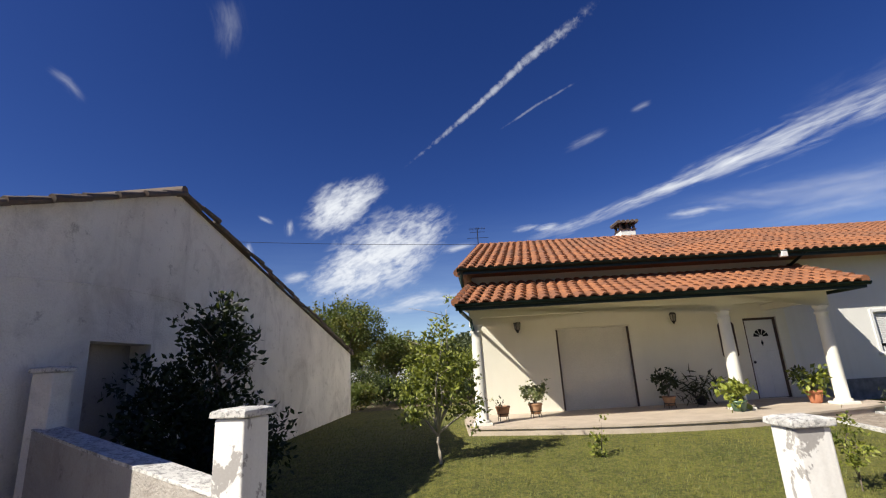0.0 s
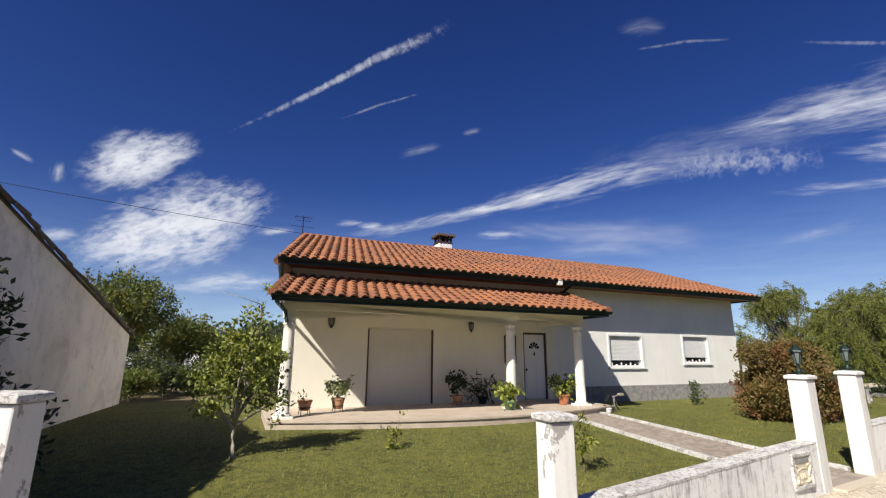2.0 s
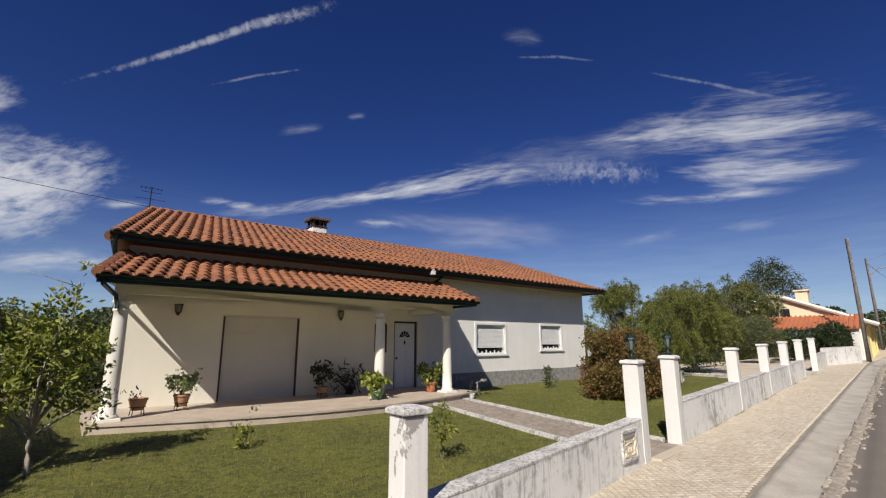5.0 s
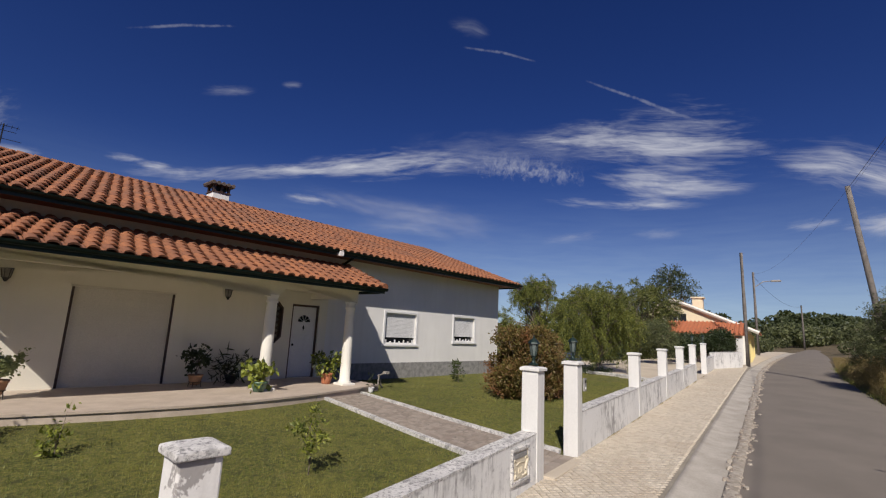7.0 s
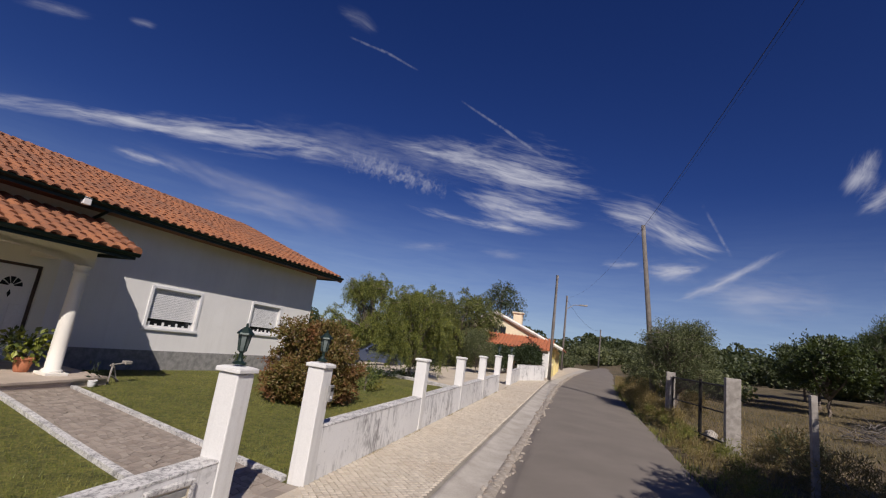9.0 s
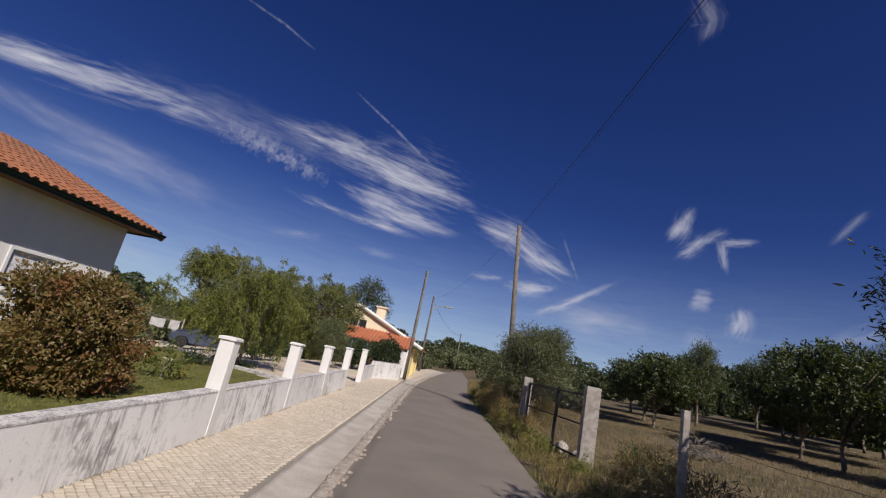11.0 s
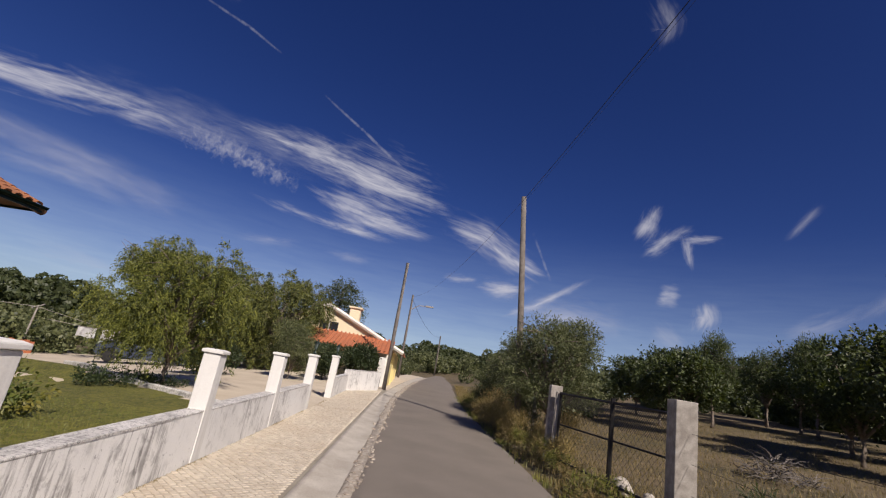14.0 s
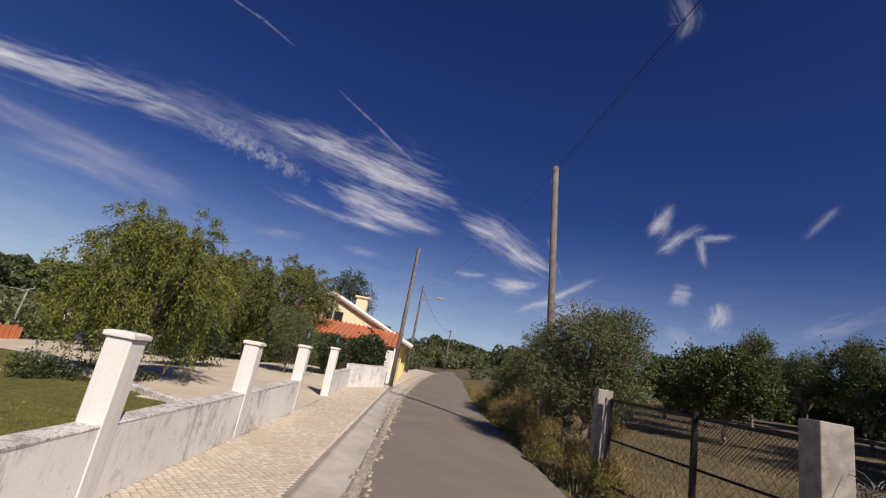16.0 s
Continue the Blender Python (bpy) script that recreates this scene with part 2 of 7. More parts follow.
L_LEMON = leaf_mat("lemon_leaf", (0.055, 0.08, 0.012), (0.29, 0.31, 0.044))
# near-black leaf: shade over the barn bush is put into this colour
L_DARK = leaf_mat("dark_leaf_with_shade", (0.006, 0.012, 0.005), (0.013, 0.024, 0.009), 0.6)
L_PEPPER = leaf_mat("pepper_tree_leaf", (0.02, 0.034, 0.008), (0.235, 0.25, 0.04))
L_PEPPER_DEEP = leaf_mat("deep_pepper_tree_leaf", (0.02, 0.032, 0.01), (0.2, 0.21, 0.045))
L_OLIVE = leaf_mat("olive_leaf", (0.04, 0.053, 0.022), (0.165, 0.18, 0.075))
L_ORCHARD = leaf_mat("orchard_leaf", (0.012, 0.022, 0.007), (0.075, 0.10, 0.026))
L_PINE = leaf_mat("pine_needle", (0.018, 0.032, 0.012), (0.04, 0.06, 0.02))
L_YOUNGPINE = leaf_mat("young_pine_needle", (0.035, 0.055, 0.02), (0.11, 0.135, 0.045))
L_WOOD = leaf_mat("woodland_leaf", (0.035, 0.05, 0.02), (0.075, 0.09, 0.035))
L_RED = leaf_mat("bronze_leaf", (0.17, 0.085, 0.03), (0.14, 0.13, 0.03), c=(0.22, 0.085, 0.035))
L_BACK = leaf_mat("broad_leaf", (0.07, 0.10, 0.02), (0.13, 0.15, 0.03), c=(0.2, 0.17, 0.03))
L_BRIGHT = leaf_mat("bright_leaf", (0.17, 0.21, 0.03), (0.29, 0.31, 0.05))
L_DRY = leaf_mat("dry_weed", (0.30, 0.215, 0.085), (0.13, 0.105, 0.035))
L_GRASS = leaf_mat("grass_blade", (0.10, 0.125, 0.018), (0.20, 0.215, 0.045), c=(0.25, 0.235, 0.05))


# ---- mesh helpers ----
def add_box(bm, x0, x1, y0, y1, z0, z1, bevel=0.0):
    r = bmesh.ops.create_cube(bm, size=1.0)
    vs = r["verts"]
    for v in vs:
        v.co = Vector((x0 + (v.co.x + 0.5) * (x1 - x0), y0 + (v.co.y + 0.5) * (y1 - y0), z0 + (v.co.z + 0.5) * (z1 - z0)))
    if bevel:
        es = {e for v in vs for e in v.link_edges}
        bmesh.ops.bevel(bm, geom=list(es), offset=bevel, segments=2, affect="EDGES", profile=0.5)
    return bm


def box(x0, x1, y0, y1, z0, z1, bevel=0.0):
    return add_box(bmesh.new(), x0, x1, y0, y1, z0, z1, bevel)


def slab(ring, z0, z1):
    """An upright prism over a plan outline."""
    bm = bmesh.new()
    low, top = [[bm.verts.new((x, y, z)) for x, y in ring] for z in (z0, z1)]
    n = len(ring)
    bm.faces.new(low[::-1])
    bm.faces.new(top)
    for i in range(n):
        bm.faces.new((low[i], low[(i + 1) % n], top[(i + 1) % n], top[i]))
    return bm


def add_lathe(bm, profile, segs=20, at=(0, 0, 0)):
    """Turns (radius, z) pairs about the upright axis."""
    rings = []
    for r, z in profile:
        rings.append([bm.verts.new((at[0] + r * math.cos(2 * math.pi * i / segs), at[1] + r * math.sin(2 * math.pi * i / segs), at[2] + z)) for i in range(segs)])
    for a, b in zip(rings, rings[1:]):
        for i in range(segs):
            bm.faces.new((a[i], a[(i + 1) % segs], b[(i + 1) % segs], b[i]))
    bm.faces.new(rings[0][::-1])
    bm.faces.new(rings[-1])
    return bm


def lathe(profile, segs=20, at=(0, 0, 0)):
    return add_lathe(bmesh.new(), profile, segs, at)


def add_tube(bm, pts, radii, segs=8):
    """A tapered tube along a run of points."""
    pts = [Vector(p) for p in pts]
    rings = []
    for k, p in enumerate(pts):
        d = (pts[min(k + 1, len(pts) - 1)] - pts[max(k - 1, 0)]).normalized()
        a = d.cross(Vector((0, 0, 1)))
        if a.length < 1e-3:
            a = Vector((1, 0, 0))
        a.normalize()
        b = d.cross(a)
        r = radii[k] if isinstance(radii, (list, tuple)) else radii
        rings.append([bm.verts.new(p + r * (math.cos(2 * math.pi * i / segs) * a + math.sin(2 * math.pi * i / segs) * b)) for i in range(segs)])
    for a, b in zip(rings, rings[1:]):
        for i in range(segs):
            bm.faces.new((a[i], a[(i + 1) % segs], b[(i + 1) % segs], b[i]))
    bm.faces.new(rings[0][::-1])
    bm.faces.new(rings[-1])
    return bm


def tube(pts, radii, segs=8):
    return add_tube(bmesh.new(), pts, radii, segs)


def smooth(me):
    me.polygons.foreach_set("use_smooth", [True] * len(me.polygons))


def mesh_of(name, bm, material, shade=False):
    bmesh.ops.recalc_face_normals(bm, faces=bm.faces)
    me = bpy.data.meshes.new(name)
    bm.to_mesh(me)
    bm.free()
    me.materials.append(material)
    if shade:
        smooth(me)
    return me


def part(name, bm, material, parent, label="", shade=False):
    ob = new(name, mesh_of(name, bm, material, shade))
    ob.parent = parent
    return tagged(ob, label)


def thing(name, m, label, category, group="", kind=""):
    ob = new(name)
    ob.empty_display_size = 0.2
    ob.matrix_world = m
    return tagged(ob, label, category, group, kind)


def solo(name, bm, material, label, category, group="", kind="", shade=False):
    return tagged(new(name, mesh_of(name, bm, material, shade)), label, category, group, kind)


def mesh_np(name, verts, faces, material):
    """A mesh from arrays, faces all of one size."""
    me = bpy.data.meshes.new(name)
    me.from_pydata(verts.tolist(), [], faces.tolist())
    me.materials.append(material)
    return me


# ---- the lie of the land ----
SLOPE = 0.024


def rise(x):
    return SLOPE * (max(-40.0, min(150.0, x)) - 8.75)


def ease(a, b, x):
    t = max(0.0, min(1.0, (x - a) / (b - a)))
    return t * t * (3 - 2 * t)


def land(x, y):
    """Height of the finished ground."""
    g = rise(x)
    if y > 0:
        inside = ease(2.0, 7.0, y) * (1 - ease(18.0, 21.0, x))
        g = g * (1 - inside)
    if y < -5.0:
        g += 0.12 * ease(4.9, 6.2, -y)
    if y < -7.0:
        g += min(1.7, 0.062 * (-7.0 - y))
    if x > 20.0 and y > 4.0:
        g -= 0.11 * min(18.0, y - 4.0) * ease(20.0, 23.0, x)
    d = math.hypot(x, y)
    if d > 120:
        g += 7.0 * ease(120, 420, d) * (0.55 + 0.45 * noise.noise((x * 0.004, y * 0.004, 0.3))) + 16 * ease(500, 1500, d)
    return g


def road_bend(x):
    """How far the road has swung to the south at x."""
    return -0.012 * max(0.0, x - 25.0) ** 1.5


def sheet(name, xs, ys, height, material, label, category, kind="structure", inside=None):
    vs, fs = [], []
    for i, x in enumerate(xs):
        for j, y in enumerate(ys):
            vs.append((x, y, height(x, y)))
    n = len(ys)
    for i in range(len(xs) - 1):
        for j in range(n - 1):
            if inside is None or inside((xs[i] + xs[i + 1]) / 2, (ys[j] + ys[j + 1]) / 2):
                fs.append((i * n + j, (i + 1) * n + j, (i + 1) * n + j + 1, i * n + j + 1))
    me = bpy.data.meshes.new(name)
    me.from_pydata(vs, [], fs)
    me.materials.append(material)
    smooth(me)
    return tagged(new(name, me), label, category, "", kind)


def strip(name, xs, edges, lift, material, label, category, kind="structure"):
    """A ribbon along the road: cross-line offsets edges, lifted over the land."""
    vs, fs = [], []
    n = len(edges)
    for x in xs:
        for e, l in zip(edges, lift):
            vs.append((x, e + road_bend(x), rise(x) + l))
    for i in range(len(xs) - 1):
        for j in range(n - 1):
            fs.append((i * n + j, (i + 1) * n + j, (i + 1) * n + j + 1, i * n + j + 1))
    me = bpy.data.meshes.new(name)
    me.from_pydata(vs, [], fs)
    me.materials.append(material)
    smooth(me)
    return tagged(new(name, me), label, category, "", kind)


def frange(a, b, step):
    n = max(1, int(round((b - a) / step)))
    return [a + (b - a) * i / n for i in range(n + 1)]


GX = [-3000, -1800, -1000, -600, -400, -250, -160, -100, -70, -50] + frange(-40, 60, 2.0) + [70, 85, 100, 125, 150, 200, 260, 340, 450, 600, 900, 1500, 3000]
GY = [-3000, -1800, -1000, -600, -400, -260, -180, -120, -90, -70, -55, -45] + frange(-38, 40, 1.5) + [46, 55, 70, 90, 120, 160, 220, 300, 400, 600, 1000, 1800, 3000]


def under(x, y):
    drop = 0.05
    if -1.0 < y < 9 and -9 < x < 17:
        drop = 0.09
    if -5.4 + road_bend(x) < y < 0.5:
        drop = 0.12
    return land(x, y) - drop


sheet("ground", GX, GY, under, M_GROUND, "dry grassy earth with sparse weeds", "ground")
RX = frange(-40, 60, 2.0) + frange(64, 160, 4.0)
strip("road", RX, (-4.9, -4.6, -3.4, -2.4, -1.78), (-0.035, 0.0, 0.03, 0.02, -0.02), M_ASPHALT, "worn grey asphalt lane beside a gutter", "road")
strip("gutter", frange(-40, 60, 1.0), (-1.83, -1.70, -1.50, -1.30, -1.22, -1.22), (0.0, -0.035, -0.04, -0.01, 0.005, -0.08), M_GUTTER, "dished concrete gutter between lane and pavement", "gutter")
strip("gutter_edge", frange(-40, 60, 1.0), (-1.92, -1.89, -1.80, -1.74, -1.72), (-0.03, 0.008, 0.012, -0.012, -0.06), M_EDGE, "rough pale mortar band between gutter and asphalt", "gutter")
strip("pavement", frange(-14, 31, 1.0), (-1.225, -0.6, 0.09), (0.005, 0.012, 0.02), M_JOINT, "pale limestone sett pavement", "pavement")
strip("far_pavement", frange(31, 60, 1.0), (-1.225, -0.6, 0.3), (0.005, 0.012, 0.02), M_SAND, "pale gravel footway beside the lane", "pavement")
def lawn_end(y):
    return 17.9 + 0.59 * (y - 2.0)


sheet("lawn", frange(-8.6, 22.4, 0.5), frange(0.1, 15.0, 0.5), lambda x, y: land(x, y) + 0.012, M_LAWN, "mown garden lawn, partly in shade", "lawn",
      inside=lambda x, y: y > 0.15 + max(0, -(x - 0.2) * 0.27) + max(0, -(x + 3.05) * 0.4) and x < lawn_end(y))
strip("drive_apron", frange(17.2, 31, 1.0), (0.03, 0.2, 0.42), (0.021, 0.02, 0.004), M_SAND, "pale concrete apron at the drive", "pavement")
sheet("yard", frange(16.2, 44, 1.0), frange(0.3, 30, 1.0), lambda x, y: land(x, y) + 0.0, M_SAND, "pale sandy earth yard", "yard")


# ---- clouds: thin sheets far up, by bearing, height and half-width in degrees ----
def cloud_mat(name, lo, hi, most, power, stretch, tone=(0.86, 0.88, 0.93), turn=0.35, edge=0.8):
    """Ragged vapour: streaky noise thinned towards the ribbon's edges."""
    m = bpy.data.materials.new(name)
    m.use_nodes = True
    t = m.node_tree
    t.nodes.clear()

    def maths(op, x, y=0.0, clamp=False):
        k = t.nodes.new("ShaderNodeMath")
        k.operation, k.use_clamp = op, clamp
        for i, v in enumerate((x, y)):
            if isinstance(v, (int, float)):
                k.inputs[i].default_value = v
            else:
                t.links.new(v, k.inputs[i])
        return k.outputs[0]

    def noise_of(scale, sx, sy, detail, warp):
        mp = t.nodes.new("ShaderNodeMapping")
        mp.inputs["Scale"].default_value = (sx, sy, 1)
        mp.inputs["Rotation"].default_value = (0, 0, turn)
        t.links.new(deg.outputs[0], mp.inputs["Vector"])
        n = t.nodes.new("ShaderNodeTexNoise")
        n.inputs["Scale"].default_value, n.inputs["Detail"].default_value, n.inputs["Roughness"].default_value, n.inputs["Distortion"].default_value = scale, detail, 0.6, warp
        t.links.new(mp.outputs[0], n.inputs["Vector"])
        return n.outputs["Fac"]

    uv = t.nodes.new("ShaderNodeUVMap")
    uv.uv_map = "cloud"
    deg = t.nodes.new("ShaderNodeUVMap")
    deg.uv_map = "degrees"
    sep = t.nodes.new("ShaderNodeSeparateXYZ")
    t.links.new(uv.outputs[0], sep.inputs[0])
    fade = maths("MULTIPLY", maths("SUBTRACT", 1.0, maths("POWER", maths("ABSOLUTE", sep.outputs[1]), power), True), maths("SUBTRACT", 1.0, maths("POWER", maths("ABSOLUTE", sep.outputs[0]), 3.0), True))
    coarse = noise_of(0.7, stretch, 1.0, 4.0, 0.5)
    fine = noise_of(2.2, stretch * 0.6, 1.0, 7.0, 0.6)
    n = maths("SUBTRACT", maths("ADD", maths("MULTIPLY", coarse, 0.62), maths("MULTIPLY", fine, 0.38)), 0.5)
    r = t.nodes.new("ShaderNodeMapRange")
    r.interpolation_type = "SMOOTHSTEP"
    r.inputs[1].default_value, r.inputs[2].default_value = lo, hi
    t.links.new(maths("ADD", maths("MULTIPLY", n, 2.6), maths("MULTIPLY", maths("SUBTRACT", fade, 0.5), 0.8)), r.inputs[0])
    alpha = maths("MULTIPLY", maths("MULTIPLY", r.outputs[0], maths("POWER", fade, edge)), most, True)
    em = t.nodes.new("ShaderNodeEmission")
    em.inputs["Color"].default_value = rgb(tone)
    em.inputs["Strength"].default_value = 0.68
    tr = t.nodes.new("ShaderNodeBsdfTransparent")
    mx = t.nodes.new("ShaderNodeMixShader")
    t.links.new(alpha, mx.inputs[0])
    t.links.new(tr.outputs[0], mx.inputs[1])
    t.links.new(em.outputs[0], mx.inputs[2])
    out = t.nodes.new("ShaderNodeOutputMaterial")
    t.links.new(mx.outputs[0], out.inputs["Surface"])
    return m


def sky_point(b, e, r=3600.0):
    b, e = radians(b), radians(e)
    return Vector((r * math.sin(b) * math.cos(e), r * math.cos(b) * math.cos(e), r * math.sin(e)))


def cloud(rows, mat, label, spread):
    """A ribbon of sky along points of bearing, height and half-width."""
    pts = []
    for k in range(len(rows) - 1):
        for i in range(6):
            f = i / 6
            pts.append([a + (b - a) * f for a, b in zip(rows[k], rows[k + 1])])
    pts.append(list(rows[-1]))
    # run on a little past both ends
    first = [a - (b - a) * 1.5 for a, b in zip(pts[0], pts[1])]
    last = [b + (b - a) * 1.5 for a, b in zip(pts[-2], pts[-1])]
    pts = [first] + pts + [last]
    vs, fs, uvs, degs = [], [], [], []
    n = len(pts)
    run = 7.0 * (rows[0][0] + rows[0][1])
    for i, (b, e, w) in enumerate(pts):
        p = sky_point(b, e)
        q = (sky_point(*pts[min(i + 1, n - 1)][:2]) - sky_point(*pts[max(i - 1, 0)][:2])).normalized()
        side = p.normalized().cross(q)
        reach = math.tan(radians(max(w, 0.08) * spread)) * 3600.0
        for j in range(5):
            s = -1 + j / 2
            vs.append(p + side * reach * s)
            uvs.append((-1 + 2 * i / (n - 1), s))
            degs.append((run, s * w * spread + rows[0][1]))
        if i < n - 1:
            run += math.hypot((pts[i + 1][0] - b) * math.cos(radians(e)), pts[i + 1][1] - e)
    for i in range(n - 1):
        for j in range(4):
            fs.append((i * 5 + j, i * 5 + j + 1, (i + 1) * 5 + j + 1, (i + 1) * 5 + j))
    me = bpy.data.meshes.new("cloud")
    me.from_pydata(vs, [], fs)
    lay = me.uv_layers.new(name="cloud")
    for loop in me.loops:
        lay.data[loop.index].uv = uvs[loop.vertex_index]
    lay2 = me.uv_layers.new(name="degrees")
    for loop in me.loops:
        lay2.data[loop.index].uv = degs[loop.vertex_index]
    me.materials.append(mat)
    return tagged(new("backdrop_cloud", me), label, "cloud", "", "structure")


M_PUFF = cloud_mat("puffy_cloud", -0.4, 0.65, 0.97, 1.9, 0.55, turn=0.5)
M_CLOUD = cloud_mat("streaky_cloud", -0.25, 0.9, 0.95, 1.3, 0.2, turn=0.15)
M_WISP = cloud_mat("wispy_cloud", -0.25, 0.95, 0.72, 1.2, 0.35, turn=0.3)
M_VEIL = cloud_mat("veil_cloud", -0.5, 1.1, 0.24, 1.1, 0.3, turn=0.4)
M_FAINT = cloud_mat("faint_wisp_cloud", -0.3, 1.0, 0.30, 1.2, 0.3, turn=0.3)
M_HAZE = cloud_mat("horizon_haze", -2.6, 2.6, 0.85, 1.0, 0.15, tone=(0.62, 0.82, 0.98), turn=0.05, edge=2.0)
M_RIPPLE = cloud_mat("rippled_cloud", -0.1, 0.9, 0.5, 1.5, 1.6, turn=-0.5)
M_TRAIL = cloud_mat("vapour_trail", -0.25, 0.7, 0.5, 2.0, 1.2)
M_THIN = cloud_mat("thin_vapour_trail", -0.25, 0.8, 0.24, 2.0, 1.2)
cloud([(b, 4.0, 10.0) for b in range(-60, 201, 10)], M_HAZE, "pale band of haze above the horizon", 1.7)
cloud([(-9.5, 17.2, 1.22), (-5.7, 19.7, 2.19), (-0.4, 22.6, 0.9)], M_PUFF, "bright ragged fair-weather cloud", 1.75)
cloud([(-9.7, 9.3, 0.94), (-4.4, 11.8, 2.76), (1.4, 14.6, 3.51), (8.5, 18.1, 1.41)], M_PUFF, "bright ragged fair-weather cloud", 1.75)
cloud([(-1.7, 7, 0.97), (4, 8, 1.12), (11.1, 8.6, 0.7)], M_WISP, "thin wispy cirrus cloud", 1.75)
cloud([(-12.3, 10.8, 0.66), (-9.4, 11.4, 0.61)], M_WISP, "thin wispy cirrus cloud", 1.75)
cloud([(-15.3, 18.1, 0.33), (-13.7, 17.5, 0.33)], M_WISP, "thin wispy cirrus cloud", 1.75)
cloud([(-11.8, 17.9, 0.4), (-11.7, 16.1, 0.54)], M_WISP, "thin wispy cirrus cloud", 1.75)
cloud([(-16.5, 15.1, 0.32), (-15.9, 13.4, 0.39)], M_WISP, "thin wispy cirrus cloud", 1.75)
cloud([(2.1, 24.1, 0.14), (9.7, 29, 0.34), (14.7, 32, 0.4), (20.6, 35.4, 0.51), (25.6, 37.2, 0.62), (31.1, 39.2, 0.65)], M_TRAIL, "white aircraft vapour trail", 1.3)
cloud([(19.2, 15.8, 0.48), (22.1, 15.9, 0.48)], M_WISP, "thin wispy cirrus cloud", 1.75)
cloud([(-20.8, 40.3, 1.26), (-20, 38.1, 1.29), (-20.1, 35.3, 0.71)], M_VEIL, "faint veil of high cloud", 1.6)
cloud([(17, 15.8, 0.34), (19.9, 16.2, 0.41)], M_WISP, "thin wispy cirrus cloud", 1.75)
cloud([(7.4, 14, 0.5), (11, 14.5, 0.39)], M_WISP, "thin wispy cirrus cloud", 1.75)
cloud([(14.5, 13.9, 0.45), (19.5, 14.8, 0.6), (25, 15.8, 0.65), (31, 17.3, 0.6), (36.5, 18.3, 0.7), (42, 19.4, 1.1), (47.6, 20.3, 1.35), (51.5, 20.7, 1.0), (56, 21.1, 1.1), (61, 20.9, 1.0), (66.3, 20.4, 0.8)], M_CLOUD, "long bright streak of cirrus cloud", 2.0)
cloud([(57, 20.6, 1.2), (62, 20.6, 1.3), (67, 20.0, 1.2), (73, 18.9, 0.9)], M_RIPPLE, "thin rippled cirrus cloud", 1.7)
cloud([(49, 21.2, 1.6), (57, 22.2, 1.7), (66, 22.2, 1.7), (75, 21.6, 1.3)], M_VEIL, "faint veil of high cloud", 1.8)
cloud([(35.9, 15.9, 0.7), (45.3, 15.3, 0.83), (54.2, 14.7, 1.07), (62.1, 13.3, 0.88)], M_VEIL, "faint veil of high cloud", 1.6)
cloud([(43.2, 12.6, 0.7), (50.1, 12.6, 0.82), (55.3, 12, 0.66)], M_VEIL, "faint veil of high cloud", 1.6)
cloud([(54.2, 36.3, 0.62), (57.1, 36, 0.73), (59.1, 35.3, 0.48)], M_VEIL, "faint veil of high cloud", 1.6)
cloud([(39.2, 15.9, 0.74), (44.4, 14.3, 1.02), (51, 14, 1.34), (58.4, 14, 0.91)], M_VEIL, "faint veil of high cloud", 1.6)
cloud([(62.3, 23.4, 0.53), (70.5, 23.4, 1.09), (77.6, 22.6, 2.08), (84, 21.5, 2.92), (92.1, 20.5, 1.38)], M_CLOUD, "bright streaky fair-weather cloud", 2.2)
cloud([(74, 18.9, 0.83), (81.1, 17.6, 1.41), (89.4, 16.8, 0.63)], M_CLOUD, "bright streaky fair-weather cloud", 2.2)
cloud([(68.3, 16.5, 0.34), (76.3, 15.6, 0.49), (85, 15.2, 0.35)], M_CLOUD, "bright streaky fair-weather cloud", 2.2)
cloud([(90.1, 19.1, 0.83), (96.5, 17.6, 1.36), (100.9, 15.3, 1.14), (105.3, 13.4, 0.58)], M_CLOUD, "bright streaky fair-weather cloud", 2.2)
cloud([(92.1, 11.9, 0.49), (96.3, 12.3, 0.48)], M_WISP, "thin wispy cirrus cloud", 1.75)
cloud([(97, 11.8, 0.89), (100.7, 11.7, 0.94)], M_WISP, "thin wispy cirrus cloud", 1.75)
cloud([(99.9, 8.1, 0.47), (104.7, 10.6, 0.52), (110.3, 14.2, 0.37)], M_WISP, "thin wispy cirrus cloud", 1.75)
cloud([(-36.7, 29.4, 0.36), (-35.1, 28.8, 0.52), (-33.4, 27.3, 0.43)], M_FAINT, "thin wispy cirrus cloud", 1.75)
cloud([(24.8, 24.8, 0.41), (29.2, 25.8, 0.55)], M_FAINT, "thin wispy cirrus cloud", 1.75)
cloud([(33, 27.3, 0.27), (34.9, 27.6, 0.34)], M_FAINT, "thin wispy cirrus cloud", 1.75)
cloud([(67.5, 11.6, 0.41), (73, 12.3, 0.63)], M_FAINT, "thin wispy cirrus cloud", 1.75)
cloud([(77.8, 12.2, 0.49), (82.6, 12.2, 0.64)], M_FAINT, "thin wispy cirrus cloud", 1.75)
cloud([(130.2, 19.4, 0.35), (132.5, 21.9, 0.39)], M_FAINT, "thin wispy cirrus cloud", 1.75)
cloud([(115.8, 44.3, 0.7), (117.7, 41.6, 0.88), (117.1, 39.6, 0.48)], M_FAINT, "thin wispy cirrus cloud", 2.3)
cloud([(129.4, 9.5, 0.69), (132.4, 10.7, 0.72), (135.9, 12.6, 0.48)], M_FAINT, "thin wispy cirrus cloud", 2.3)
cloud([(16.2, 28.2, 0.14), (21.4, 30.3, 0.17), (26.9, 31.9, 0.13)], M_THIN, "white aircraft vapour trail", 1.3)
